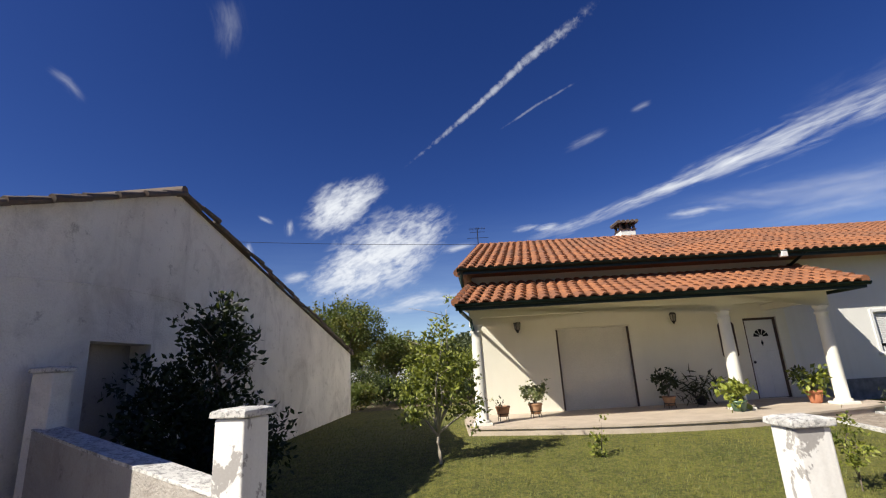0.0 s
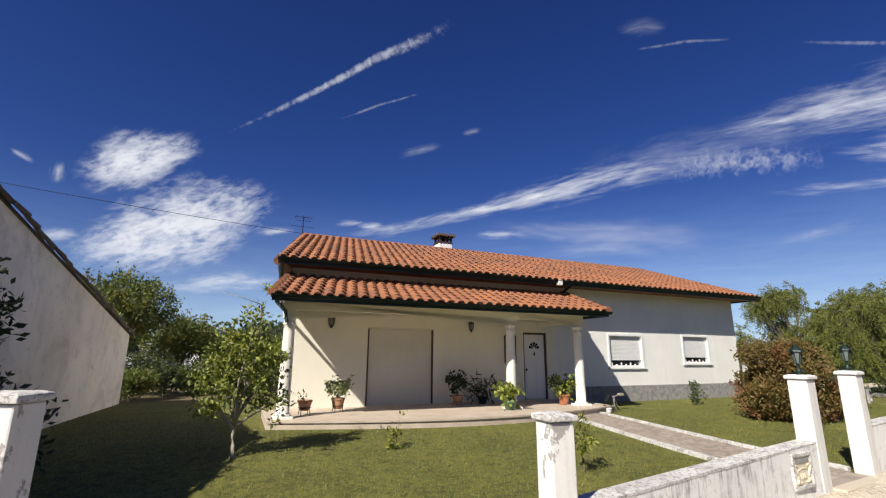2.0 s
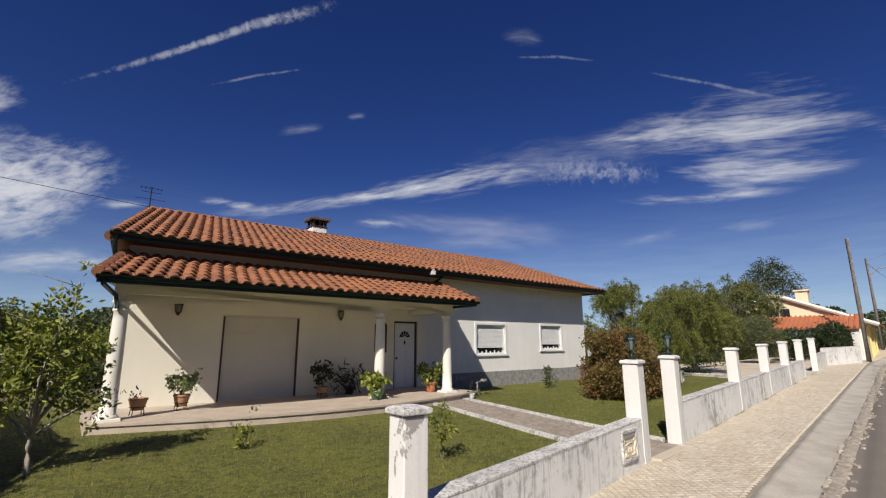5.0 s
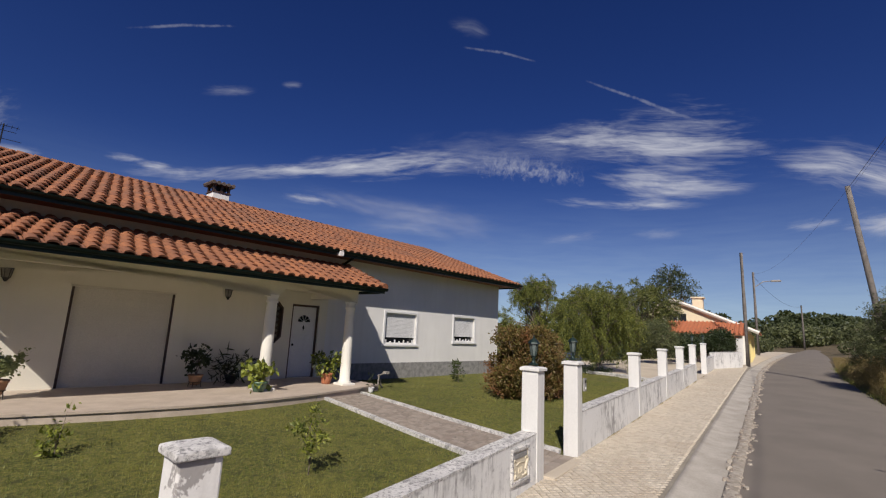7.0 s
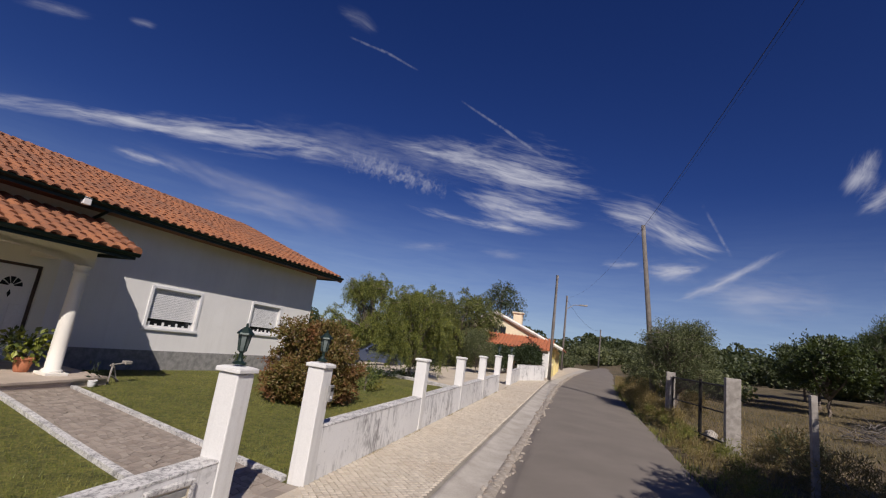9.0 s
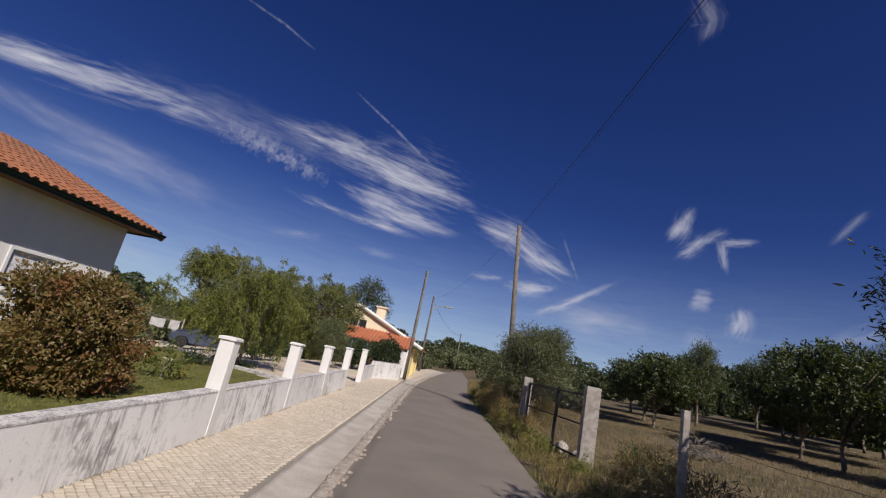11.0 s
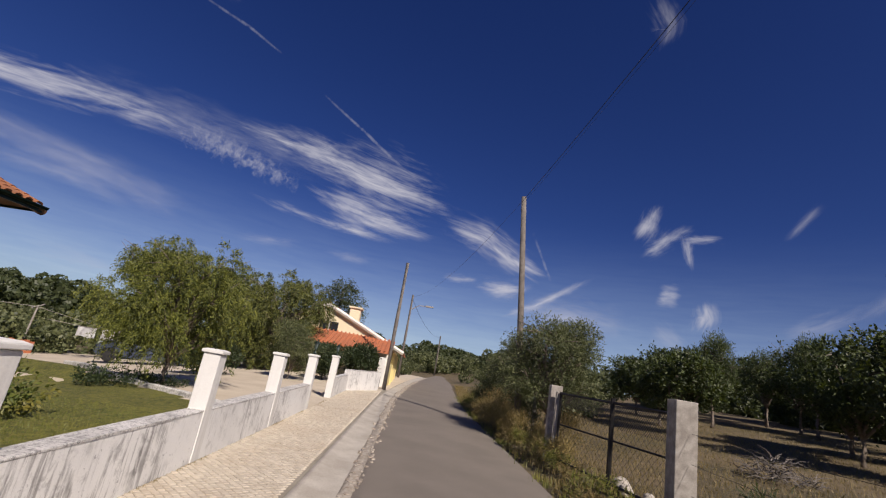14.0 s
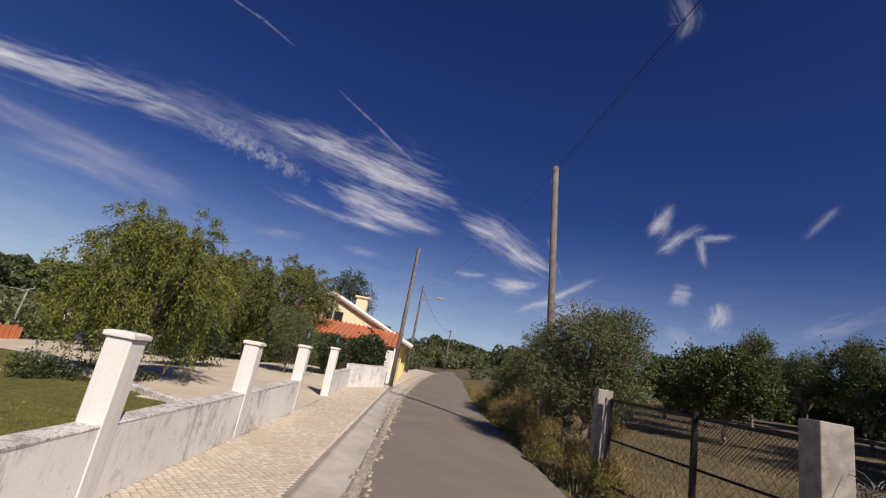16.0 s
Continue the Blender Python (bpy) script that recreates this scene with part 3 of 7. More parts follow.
cloud([(56.1, 34, 0.13), (61.3, 33.5, 0.19), (65.8, 32.4, 0.12)], M_THIN, "white aircraft vapour trail", 1.3)
cloud([(72, 30, 0.13), (78.3, 27.3, 0.2), (86.3, 23.1, 0.21)], M_THIN, "white aircraft vapour trail", 1.3)
cloud([(103, 18.2, 0.2), (105.3, 13.6, 0.19)], M_THIN, "white aircraft vapour trail", 1.3)
cloud([(101.7, 9.3, 1.33), (107.3, 9.3, 1.53), (112.4, 8.7, 0.98)], M_FAINT, "faint veil of high cloud", 2.0)
cloud([(19.7, 15.5, 0.33), (21.7, 15.8, 0.34)], M_WISP, "thin wispy cirrus cloud", 1.75)
cloud([(45.7, 13.8, 1.1), (53.5, 13.3, 1.4), (60.8, 12.3, 1.13)], M_VEIL, "faint veil of high cloud", 1.6)
cloud([(34.5, 15, 0.38), (41.5, 14.9, 0.54)], M_WISP, "thin wispy cirrus cloud", 1.75)
cloud([(115.2, 19.1, 0.66), (116.4, 20.7, 0.98), (117.4, 23.2, 0.39)], M_WISP, "thin wispy cirrus cloud", 2.3)
cloud([(115.9, 17.4, 0.72), (118.2, 18.7, 0.71), (121, 20.6, 0.38)], M_WISP, "thin wispy cirrus cloud", 2.3)
cloud([(120.4, 19.1, 0.32), (123.6, 19.2, 0.43)], M_WISP, "thin wispy cirrus cloud", 2.3)
cloud([(120.4, 19.1, 0.38), (120.9, 16.2, 0.38)], M_WISP, "thin wispy cirrus cloud", 2.3)
cloud([(117.9, 13, 0.9), (119.7, 12.8, 0.89)], M_WISP, "thin wispy cirrus cloud", 2.3)
cloud([(122.4, 12.3, 0.87), (122.6, 10.7, 0.93), (121.8, 8.8, 0.68)], M_WISP, "thin wispy cirrus cloud", 2.3)
cloud([(103.3, 8.9, 1.94), (108.8, 9.1, 2.17), (114.4, 8.7, 1.31)], M_FAINT, "faint veil of high cloud", 2.0)
cloud([(98.5, 11.1, 0.84), (102.8, 12.1, 1.11)], M_WISP, "thin wispy cirrus cloud", 1.75)
cloud([(117.2, 9.3, 1.03), (119.1, 7.8, 1.14), (120.4, 6.7, 0.88)], M_FAINT, "faint veil of high cloud", 2.0)
cloud([(50, 5, 1.32), (53.2, 5, 1.6), (57.4, 4.6, 1.01)], M_VEIL, "faint veil of high cloud", 1.6)
cloud([(135.1, 11.3, 0.54), (137.9, 13.6, 0.72), (139.4, 14.5, 0.71)], M_VEIL, "faint veil of high cloud", 1.6)


# ---- boundary wall ----
def wall_run(name, a, b, thick, height, label, sink=0.15, climb=0.0, mat=None):
    """A low wall from a to b that follows the ground, with its coping as a part."""
    a, b = Vector(a), Vector(b)
    d = (b - a)
    n = max(1, int(d.length / 0.8))
    d.normalize()
    q = Vector((-d.y, d.x))

    def run(bm, z0, z1, half, rough=0.0):
        rows = []
        for i in range(n + 1):
            p = a + (b - a) * i / n
            g = rise(p.x) if abs(p.y) < 0.6 else land(p.x, p.y)
            w = half + rough * noise.noise((p.x * 2.1, p.y * 2.1, z1))
            g += climb * i / n if z1 > 0.3 else 0.0
            rows.append([bm.verts.new((p.x + s * q.x * w, p.y + s * q.y * w, g + z)) for s, z in ((-1, z0), (1, z0), (1, z1), (-1, z1))])
        for r, s in zip(rows, rows[1:]):
            for k in range(4):
                bm.faces.new((r[k], r[(k + 1) % 4], s[(k + 1) % 4], s[k]))
        bm.faces.new(rows[0])
        bm.faces.new(rows[-1][::-1])
        return bm

    ob = solo(name, run(bmesh.new(), -sink, height - 0.025, thick / 2), mat or M_FENCEWALL, label, "wall", "", "structure")
    bm = run(bmesh.new(), height - 0.025, height, thick / 2 + 0.004, 0.004)
    bmesh.ops.bevel(bm, geom=[e for e in bm.edges if e.calc_length() > 0.5], offset=0.01, segments=1, affect="EDGES")
    part("coping", bm, M_COPING, ob, "grey lichen-stained coping")
    return ob


def pillar(x, y, height, turn=0.0, size=0.22, mat=None, label="square whitewashed masonry gate pillar with a slab cap", sink=0.15):
    g = rise(x) if abs(y) < 0.6 else land(x, y)
    ob = thing("wall_pillar", pose(x, y, g, 0, 0, turn), label, "pillar", "pillars of the boundary wall")
    h = size / 2
    part("shaft", box(-h, h, -h, h, -sink, height - 0.06, 0.012), mat or M_PILLAR, ob)
    bm = box(-h - 0.024, h + 0.024, -h - 0.024, h + 0.024, height - 0.055, height - 0.015, 0.008)
    r = bmesh.ops.create_cone(bm, cap_ends=True, segments=4, radius1=(h + 0.02) * 1.414, radius2=(h - 0.02) * 1.414, depth=0.014,
                              matrix=Matrix.Translation((0, 0, height - 0.008)) @ Matrix.Rotation(radians(45), 4, "Z"))
    part("cap", bm, M_COPING if mat else M_PILLAR, ob, "weathered grey slab cap" if mat else "whitewashed slab cap")
    return ob


WALL_Y = 0.185
PILLARS = [4.56, 6.02, 9.97, 13.24, 16.30, 19.40, 22.99]
wall_run("wall_street_west", (0.21, 0.045), (4.46, 0.185), 0.2, 0.60, "low whitewashed garden wall with dark rain streaks")
for n_, (xa, xb) in enumerate(zip(PILLARS[1:5], PILLARS[2:6])):
    wall_run("wall_street_%s" % "abcd"[n_], (xa + 0.105, WALL_Y), (xb - 0.105, WALL_Y), 0.2, 0.64, "low whitewashed garden wall with dark rain streaks")
wall_run("wall_street_far", (23.1, WALL_Y), (26.6, 0.2), 0.2, 0.66, "low whitewashed wall beyond the drive")
A_, L_, K_ = Vector((0.21, 0.05)), Vector((-3.14, 0.67)), Vector((-5.42, 2.42))
wall_run("wall_corner", A_, L_, 0.2, 0.60, "low whitewashed garden wall with dark rain streaks")
# this wall's shade comes from its darkened plaster colour
wall_run("wall_barn", L_, K_, 0.22, 1.05, "low plastered wall with a stained coping, its shade toned into the plaster", 0.6, 0.4, M_OLDWALL)
for x in PILLARS:
    pillar(x, WALL_Y, 1.375)
pillar(A_.x, A_.y, 1.26, -8, 0.21, M_PEEL, "square garden wall pillar with peeling whitewash")
pillar(L_.x, L_.y, 1.56, -25, 0.23, M_PEEL, "square garden wall pillar with flaking whitewash")
pillar(K_.x, K_.y, 2.0, -12, 0.22, M_BARN, "plastered pillar against the barn wall")

# ---- house ----
A_H = -0.12
H = Matrix.Translation((2.12, 9.298, 0)) @ Matrix.Rotation(A_H, 4, "Z")
house = thing("house", H, "single-storey white villa with clay tile roof and columned porch", "house")
FLOOR, EAVE = 0.17, 3.76
U0, U1, V1, SKEW = -2.0, 15.1, 10.7, 1.0      # the west wall runs askew


def pierced(u0, u1, z0, z1, v0, v1, holes):
    """A wall with real openings, from cells."""
    us = sorted({u0, u1, *[h[0] for h in holes], *[h[1] for h in holes]})
    zs = sorted({z0, z1, *[h[2] for h in holes], *[h[3] for h in holes]})
    bm = bmesh.new()
    for a, b in zip(us, us[1:]):
        for c, d in zip(zs, zs[1:]):
            if not any(h[0] <= a and b <= h[1] and h[2] <= c and d <= h[3] for h in holes):
                add_box(bm, a, b, v0, v1, c, d)
    bmesh.ops.remove_doubles(bm, verts=bm.verts, dist=1e-4)
    seen = {}
    for f in bm.faces:
        seen.setdefault(tuple(round(c, 3) for c in f.calc_center_median()), []).append(f)
    bmesh.ops.delete(bm, geom=[f for fs in seen.values() if len(fs) > 1 for f in fs], context="FACES")
    return bm


GAR, DOOR, W1, W2, OCT = (0.1, 2.04, FLOOR, 2.20), (5.09, 5.98, FLOOR, 2.22), (8.57, 10.03, 1.17, 2.19), (12.13, 13.42, 1.30, 2.23), (4.43, 4.77, 1.16, 2.22)
part("front_wall", pierced(U0, 6.25, -0.3, 3.5, 0.0, 0.22, [GAR, DOOR, OCT]), M_PORCH, house, "cream rendered wall under the porch")
part("front_wall", pierced(6.25, U1, -0.3, EAVE, 0.0, 0.22, [W1, W2]), M_WHITE, house)
part("upper_wall", box(U0, 6.25, -0.004, 0.22, 3.5, EAVE), M_WHITE, house)
part("side_wall", slab([(U0, 0.22), (U0 + 0.22, 0.22), (U0 + SKEW + 0.22, V1), (U0 + SKEW, V1)], -0.3, EAVE), M_WHITE, house)
part("side_wall", box(U1 - 0.22, U1, 0.22, V1, -0.3, EAVE), M_WHITE, house)
part("back_wall", box(U0 + SKEW + 0.22, U1 - 0.22, V1 - 0.22, V1, -0.3, EAVE), M_WHITE, house)
part("skirting", box(6.3, U1 + 0.012, -0.014, 0.0, -0.3, 0.53), M_GRANITE, house, "grey stone plinth")
part("inner_screen", box(U0 + 0.5, U1 - 0.3, 1.2, 1.25, 0, 3.4), M_BROWN, house)

# main roof: two slopes, a ridge, and steep ends
K, RV, RZ = 0.36, 5.1, 5.86
E_L, E_R, R_L, R_R, E_V = -2.42, 15.62, -1.25, 15.58, -0.80


def add_quad(bm, pts):
    bm.faces.new([bm.verts.new(p) for p in pts])


bm = bmesh.new()
zr, ze = RZ - 0.06, 3.78
back = 2 * RV - E_V
for quad in (((E_L, E_V, ze), (E_R, E_V, ze), (R_R, RV, zr), (R_L, RV, zr)), ((E_R, back, ze), (E_L + SKEW, back, ze), (R_L, RV, zr), (R_R, RV, zr)),
             ((E_L + SKEW, back, ze), (E_L, E_V, ze), (R_L, RV, zr)), ((E_R, E_V, ze), (E_R, back, ze), (R_R, RV, zr)),
             ((E_L, E_V, ze - 0.05), (E_R, E_V, ze - 0.05), (E_R, back, ze - 0.05), (E_L + SKEW, back, ze - 0.05))):
    add_quad(bm, quad)
roof = part("roof", bm, M_TILE, house, "orange clay tile roof")


def tile_mesh(w, l, name="roof_tile", mat=None):
    """One clay tile: a roll and a pan, thick at its lower edge. x across, y up the slope."""
    prof = []
    for i in range(7):
        a = math.pi * i / 6
        prof.append((-0.5 * w + 0.74 * w * (1 - math.cos(a)) / 2, 0.066 * math.sin(a) ** 0.8 + 0.006))
    prof += [(0.37 * w, 0.002), (0.5 * w, 0.006)]
    vs, fs = [], []
    n = len(prof)
    for y, lift in ((0, 0.022), (l * 1.06, 0.004)):
        vs += [(x, y, z + lift) for x, z in prof]
    vs += [(x, 0.004, max(-0.002, z - 0.012)) for x, z in prof]
    for i in range(n - 1):
        fs.append((i, i + 1, n + i + 1, n + i))
        fs.append((2 * n + i, 2 * n + i + 1, i + 1, i))
    me = bpy.data.meshes.new(name)
    me.from_pydata(vs, [], fs)
    me.materials.append(mat or M_TILE)
    return me


def slope_frame(u, v, z, k):
    """Pose in house axes on a slope that climbs with v."""
    return Matrix.Translation((u, v, z)) @ Matrix.Rotation(math.atan(k), 4, "X")


def tile_field(parent, k, v0, z0, rows, left, right, w, l, singles, name):
    """Courses of tiles between left(row) and right(row). The singles nearest the eaves are objects; the rest one mesh."""
    me = tile_mesh(w, l)
    base_v = np.array([v.co[:] for v in me.vertices])
    base_f = np.array([p.vertices[:] for p in me.polygons])
    vs, fs, count = [], [], 0
    rng = random.Random(4)
    for r in range(rows):
        a, b = left(r), right(r)
        n = int((b - a) / w)
        c = math.cos(math.atan(k))
        for i in range(n):
            m = slope_frame(a + (i + 0.5) * (b - a) / n, v0 + r * l * c, z0 + r * l * c * k, k) @ pose(rng.uniform(-0.003, 0.003), rng.uniform(-0.004, 0.004), rng.uniform(0, 0.003), 0, 0, rng.uniform(-0.5, 0.5))
            if singles(r, i):
                ob = new("roof_tile", me)
                ob.parent = parent
                ob.matrix_local = m
            else:
                mm = np.array(m)
                vs.append(base_v @ mm[:3, :3].T + mm[:3, 3])
                fs.append(base_f + count * len(base_v))
                count += 1
    if count:
        ob = new(name, mesh_np(name, np.concatenate(vs), np.concatenate(fs), M_TILE))
        ob.parent = parent
        tagged(ob, "", "", "", "stuff")


# gutters, fascias, pipes
def gutter_run(name, a, b, parent):
    d = Vector(b) - Vector(a)
    bm = bmesh.new()
    n = 7
    side = Vector((-d.y, d.x, 0)).normalized()
    rows = []
    for p in (Vector(a), Vector(b)):
        rows.append([bm.verts.new(p + side * 0.065 * math.cos(math.pi * i / (n - 1)) - Vector((0, 0, 0.075 * math.sin(math.pi * i / (n - 1))))) for i in range(n)])
    for i in range(n - 1):
        bm.faces.new((rows[0][i], rows[0][i + 1], rows[1][i + 1], rows[1][i]))
    bmesh.ops.solidify(bm, geom=bm.faces[:], thickness=0.008)
    return part(name, bm, M_GREENMETAL, parent, "dark green eaves gutter")


gutter_run("gutter", (E_L - 0.02, E_V - 0.06, ze + 0.04), (E_R + 0.02, E_V - 0.06, ze + 0.04), house)
part("fascia", box(E_L, E_R, E_V + 0.0, E_V + 0.03, ze - 0.10, ze + 0.0), M_GREENMETAL, house, "dark green fascia board")
part("fascia", slab([(E_L, E_V + 0.03), (E_L + 0.03, E_V + 0.03), (E_L + SKEW + 0.03, back), (E_L + SKEW, back)], ze - 0.10, ze), M_GREENMETAL, house, "dark green fascia board")
part("fascia", box(E_R - 0.03, E_R, E_V + 0.03, back, ze - 0.10, ze + 0.0), M_GREENMETAL, house, "dark green fascia board")

# porch roof
PL, PR, PV, PZ, PTOP = -2.58, 6.22, -2.60, 2.66, 3.48
bm = bmesh.new()
for quad in (((PL, PV, PZ), (PR, PV, PZ), (PR + 0.45, 0.0, PTOP), (PL + 0.55, 0.0, PTOP)),
             ((PR, PV, PZ), (PR, 0.0, PZ), (PR + 0.45, 0.0, PTOP)), ((PL, PV, PZ - 0.01), (PR, PV, PZ - 0.01), (PR, 0, PZ - 0.01), (PL + 0.62, 0, PZ - 0.01))):
    add_quad(bm, quad)
porch = part("porch_roof", bm, M_TILE, house, "clay tile lean-to roof over the porch")
part("porch_ceiling", slab([(PL + 0.08, PV + 0.06), (PR - 0.08, PV + 0.06), (PR - 0.08, -0.005), (PL + 0.66, -0.005)], PZ - 0.03, PZ - 0.014), M_PORCH, house, "cream boarded porch ceiling")
bm = bmesh.new()
add_quad(bm, [(PL + 0.04, PV + 0.03, PZ - 0.01), (PL + 0.63, -0.005, PZ - 0.01), (PL + 0.58, -0.005, PTOP - 0.03)])
part("porch_cheek", bm, M_PORCH, house, "cream rendered cheek under the porch verge")
gutter_run("gutter", (PL - 0.02, PV - 0.06, PZ + 0.03), (PR + 0.02, PV - 0.06, PZ + 0.03), house)
part("fascia", box(PL, PR, PV, PV + 0.03, PZ - 0.10, PZ), M_GREENMETAL, house, "dark green fascia board")
part("fascia", box(PR - 0.03, PR, PV + 0.03, 0, PZ - 0.10, PZ), M_GREENMETAL, house, "dark green fascia board")
# hip caps on the porch roof
for a, b in (((PL, PV, PZ + 0.05), (PL + 0.55, 0.0, PTOP + 0.07)), ((PR, PV, PZ + 0.05), (PR + 0.45, 0.0, PTOP + 0.07))):
    a, b = Vector(a), Vector(b)
    for i in range(7):
        p, q = a.lerp(b, i / 7), a.lerp(b, (i + 1.1) / 7)
        part("hip_tile", tube([p + Vector((0, 0, 0.03)), q], [0.095, 0.075], 10), M_TILE, porch)
for i in range(45):
    p = Vector((R_L + (R_R - R_L) * i / 45, RV, RZ + 0.05))
    q = Vector((R_L + (R_R - R_L) * (i + 1.1) / 45, RV, RZ + 0.03))
    part("ridge_tile", tube([p, q], [0.12, 0.105], 10), M_TILE, roof)
for a, b in (((E_L, E_V, 3.70), (R_L, RV, RZ + 0.03)), ((E_R, E_V, 3.70), (R_R, RV, RZ + 0.03))):
    a, b = Vector(a), Vector(b)
    for i in range(16):
        part("hip_tile", tube([a.lerp(b, i / 16) + Vector((0, 0, 0.03)), a.lerp(b, (i + 1.1) / 16)], [0.11, 0.09], 10), M_TILE, roof)

# porch beam with soft corners, on three columns
def beam(u0, u1, v0, v1, z0, z1, curve=0.28):
    bm = bmesh.new()
    prof = [(u0, z1), (u0, z0 - curve)]
    for i in range(7):
        a = math.pi / 2 * i / 6
        prof.append((u0 + 0.12 + curve * (1 - math.cos(a)), z0 - curve + curve * math.sin(a)))
    for i in range(7):
        a = math.pi / 2 * (1 - i / 6)
        prof.append((u1 - 0.12 - curve * (1 - math.cos(a)), z0 - curve + curve * math.sin(a)))
    prof += [(u1, z0 - curve), (u1, z1)]
    rows = [[bm.verts.new((u, v, z)) for u, z in prof] for v in (v0, v1)]
    n = len(prof)
    for i in range(n):
        bm.faces.new((rows[0][i], rows[0][(i + 1) % n], rows[1][(i + 1) % n], rows[1][i]))
    bm.faces.new(rows[0])
    bm.faces.new(rows[1][::-1])
    bmesh.ops.triangulate(bm, faces=[f for f in bm.faces if len(f.verts) > 4])
    return bm


COLS = (-2.12, 3.51, 5.75)
for a, b in zip(COLS, COLS[1:]):
    part("porch_beam", beam(a - (0.14 if a == COLS[0] else 0), b + (0.14 if b == COLS[2] else 0), -1.91, -1.69, 2.46, PZ - 0.034, 0.2), M_PORCH, house, "cream rendered porch beam")
part("porch_beam", box(COLS[2] - 0.11, COLS[2] + 0.11, -1.69, 0.0, 2.40, PZ - 0.034), M_PORCH, house, "cream rendered porch beam")
part("tie_beam", box(COLS[0] - 0.03, COLS[0] + 0.03, -1.69, 0.0, 2.485, 2.545), M_PORCH, house, "slim cream tie beam from column to wall")
col_profile = [(0.0, 0.0), (0.19, 0.0), (0.19, 0.06), (0.165, 0.07), (0.18, 0.10), (0.165, 0.135), (0.135, 0.15), (0.132, 0.6), (0.128, 1.2), (0.118, 1.85), (0.115, 1.98), (0.14, 2.0), (0.14, 2.03), (0.118, 2.05), (0.12, 2.10), (0.15, 2.15), (0.16, 2.18), (0.0, 2.18)]
for u in COLS:
    c = part("column", lathe(col_profile, 24, (u, -1.80, FLOOR - 0.04)), M_COLUMN, house, "round tapering cream column", True)
    part("plinth", box(u - 0.2, u + 0.2, -2.0, -1.6, FLOOR - 0.06, FLOOR + 0.05, 0.01), M_COLUMN, c)
# downpipes
part("downpipe", tube([(E_L + 0.1, E_V - 0.06, ze), (E_L + 0.1, E_V + 0.02, ze - 0.2), (E_L + 0.16, -0.5, 3.2)], 0.04), M_GREENMETAL, house, "dark green downpipe")
part("downpipe", tube([(PL + 0.1, PV - 0.05, PZ), (PL + 0.1, PV - 0.02, PZ - 0.12), (PL + 0.34, -1.97, PZ - 0.26), (PL + 0.38, -1.97, PZ - 0.5)], 0.04), M_GREENMETAL, house, "dark green downpipe")
part("downpipe", tube([(6.55, E_V - 0.06, ze), (6.55, -0.3, ze - 0.2), (6.5, -0.05, ze - 0.35), (6.5, -0.05, 3.0)], 0.04), M_GREENMETAL, house, "dark green downpipe")
part("roof_bracket", box(5.86, 6.02, E_V - 0.12, E_V + 0.02, ze - 0.12, ze + 0.05, 0.01), M_WHITE, house, "white end block of the eaves")

# garage shutter
gd = part("garage_door", box(GAR[0] + 0.05, GAR[1] - 0.03, 0.10, 0.13, FLOOR, GAR[3]), M_CREAMDOOR, house, "closed cream roller garage door")
nslat = 26
for i in range(nslat):
    z = FLOOR + (GAR[3] - FLOOR) * i / nslat
    h = (GAR[3] - FLOOR) / nslat
    part("slat", box(GAR[0] + 0.05, GAR[1] - 0.03, 0.090, 0.102, z + 0.001, z + h - 0.001, 0.002), M_CREAMDOOR, gd)
part("guide_rail", box(GAR[0], GAR[0] + 0.05, 0.02, 0.14, FLOOR, GAR[3]), M_BROWN, house, "dark brown guide rail")
part("guide_rail", box(GAR[1] - 0.03, GAR[1], 0.02, 0.14, FLOOR, GAR[3]), M_BROWN, house, "dark brown guide rail")
part("shutter_box", box(GAR[0] - 0.02, GAR[1] + 0.02, -0.012, 0.0, GAR[3], GAR[3] + 0.04), M_CREAMDOOR, house)

# front door
dr = part("door", box(DOOR[0] + 0.06, DOOR[1] - 0.06, 0.08, 0.125, FLOOR + 0.02, DOOR[3] - 0.06, 0.004), M_PVC, house, "closed white panelled front door")
for bx in ((DOOR[0], DOOR[0] + 0.06, FLOOR, DOOR[3]), (DOOR[1] - 0.06, DOOR[1], FLOOR, DOOR[3]), (DOOR[0] + 0.06, DOOR[1] - 0.06, DOOR[3] - 0.06, DOOR[3])):
    part("door_frame", box(bx[0], bx[1], 0.05, 0.16, bx[2], bx[3]), M_BROWN, house, "dark brown door frame")
dc = (DOOR[0] + DOOR[1]) / 2
for i in range(5):
    a0, a1 = math.pi * (i + 0.1) / 5, math.pi * (i + 0.9) / 5
    bm = bmesh.new()
    ring = [(dc - 0.05 * math.cos(a0), 1.72 + 0.05 * math.sin(a0))] + [(dc - 0.2 * math.cos(a0 + (a1 - a0) * k / 4), 1.72 + 0.2 * math.sin(a0 + (a1 - a0) * k / 4)) for k in range(5)] + [(dc - 0.05 * math.cos(a1), 1.72 + 0.05 * math.sin(a1))]
    f = bm.faces.new([bm.verts.new((u, 0.074, z)) for u, z in ring])
    bmesh.ops.solidify(bm, geom=[f], thickness=0.004)
    part("fanlight_pane", bm, M_GLASS, dr, "dark glass fanlight segment")
bm = bmesh.new()
f = bm.faces.new([bm.verts.new((dc + du, 0.074, 1.56 + dz)) for du, dz in ((0, -0.09), (0.035, 0.0), (0, 0.09), (-0.035, 0.0))])
bmesh.ops.solidify(bm, geom=[f], thickness=0.004)
part("diamond_pane", bm, M_GLASS, dr, "dark glass diamond")
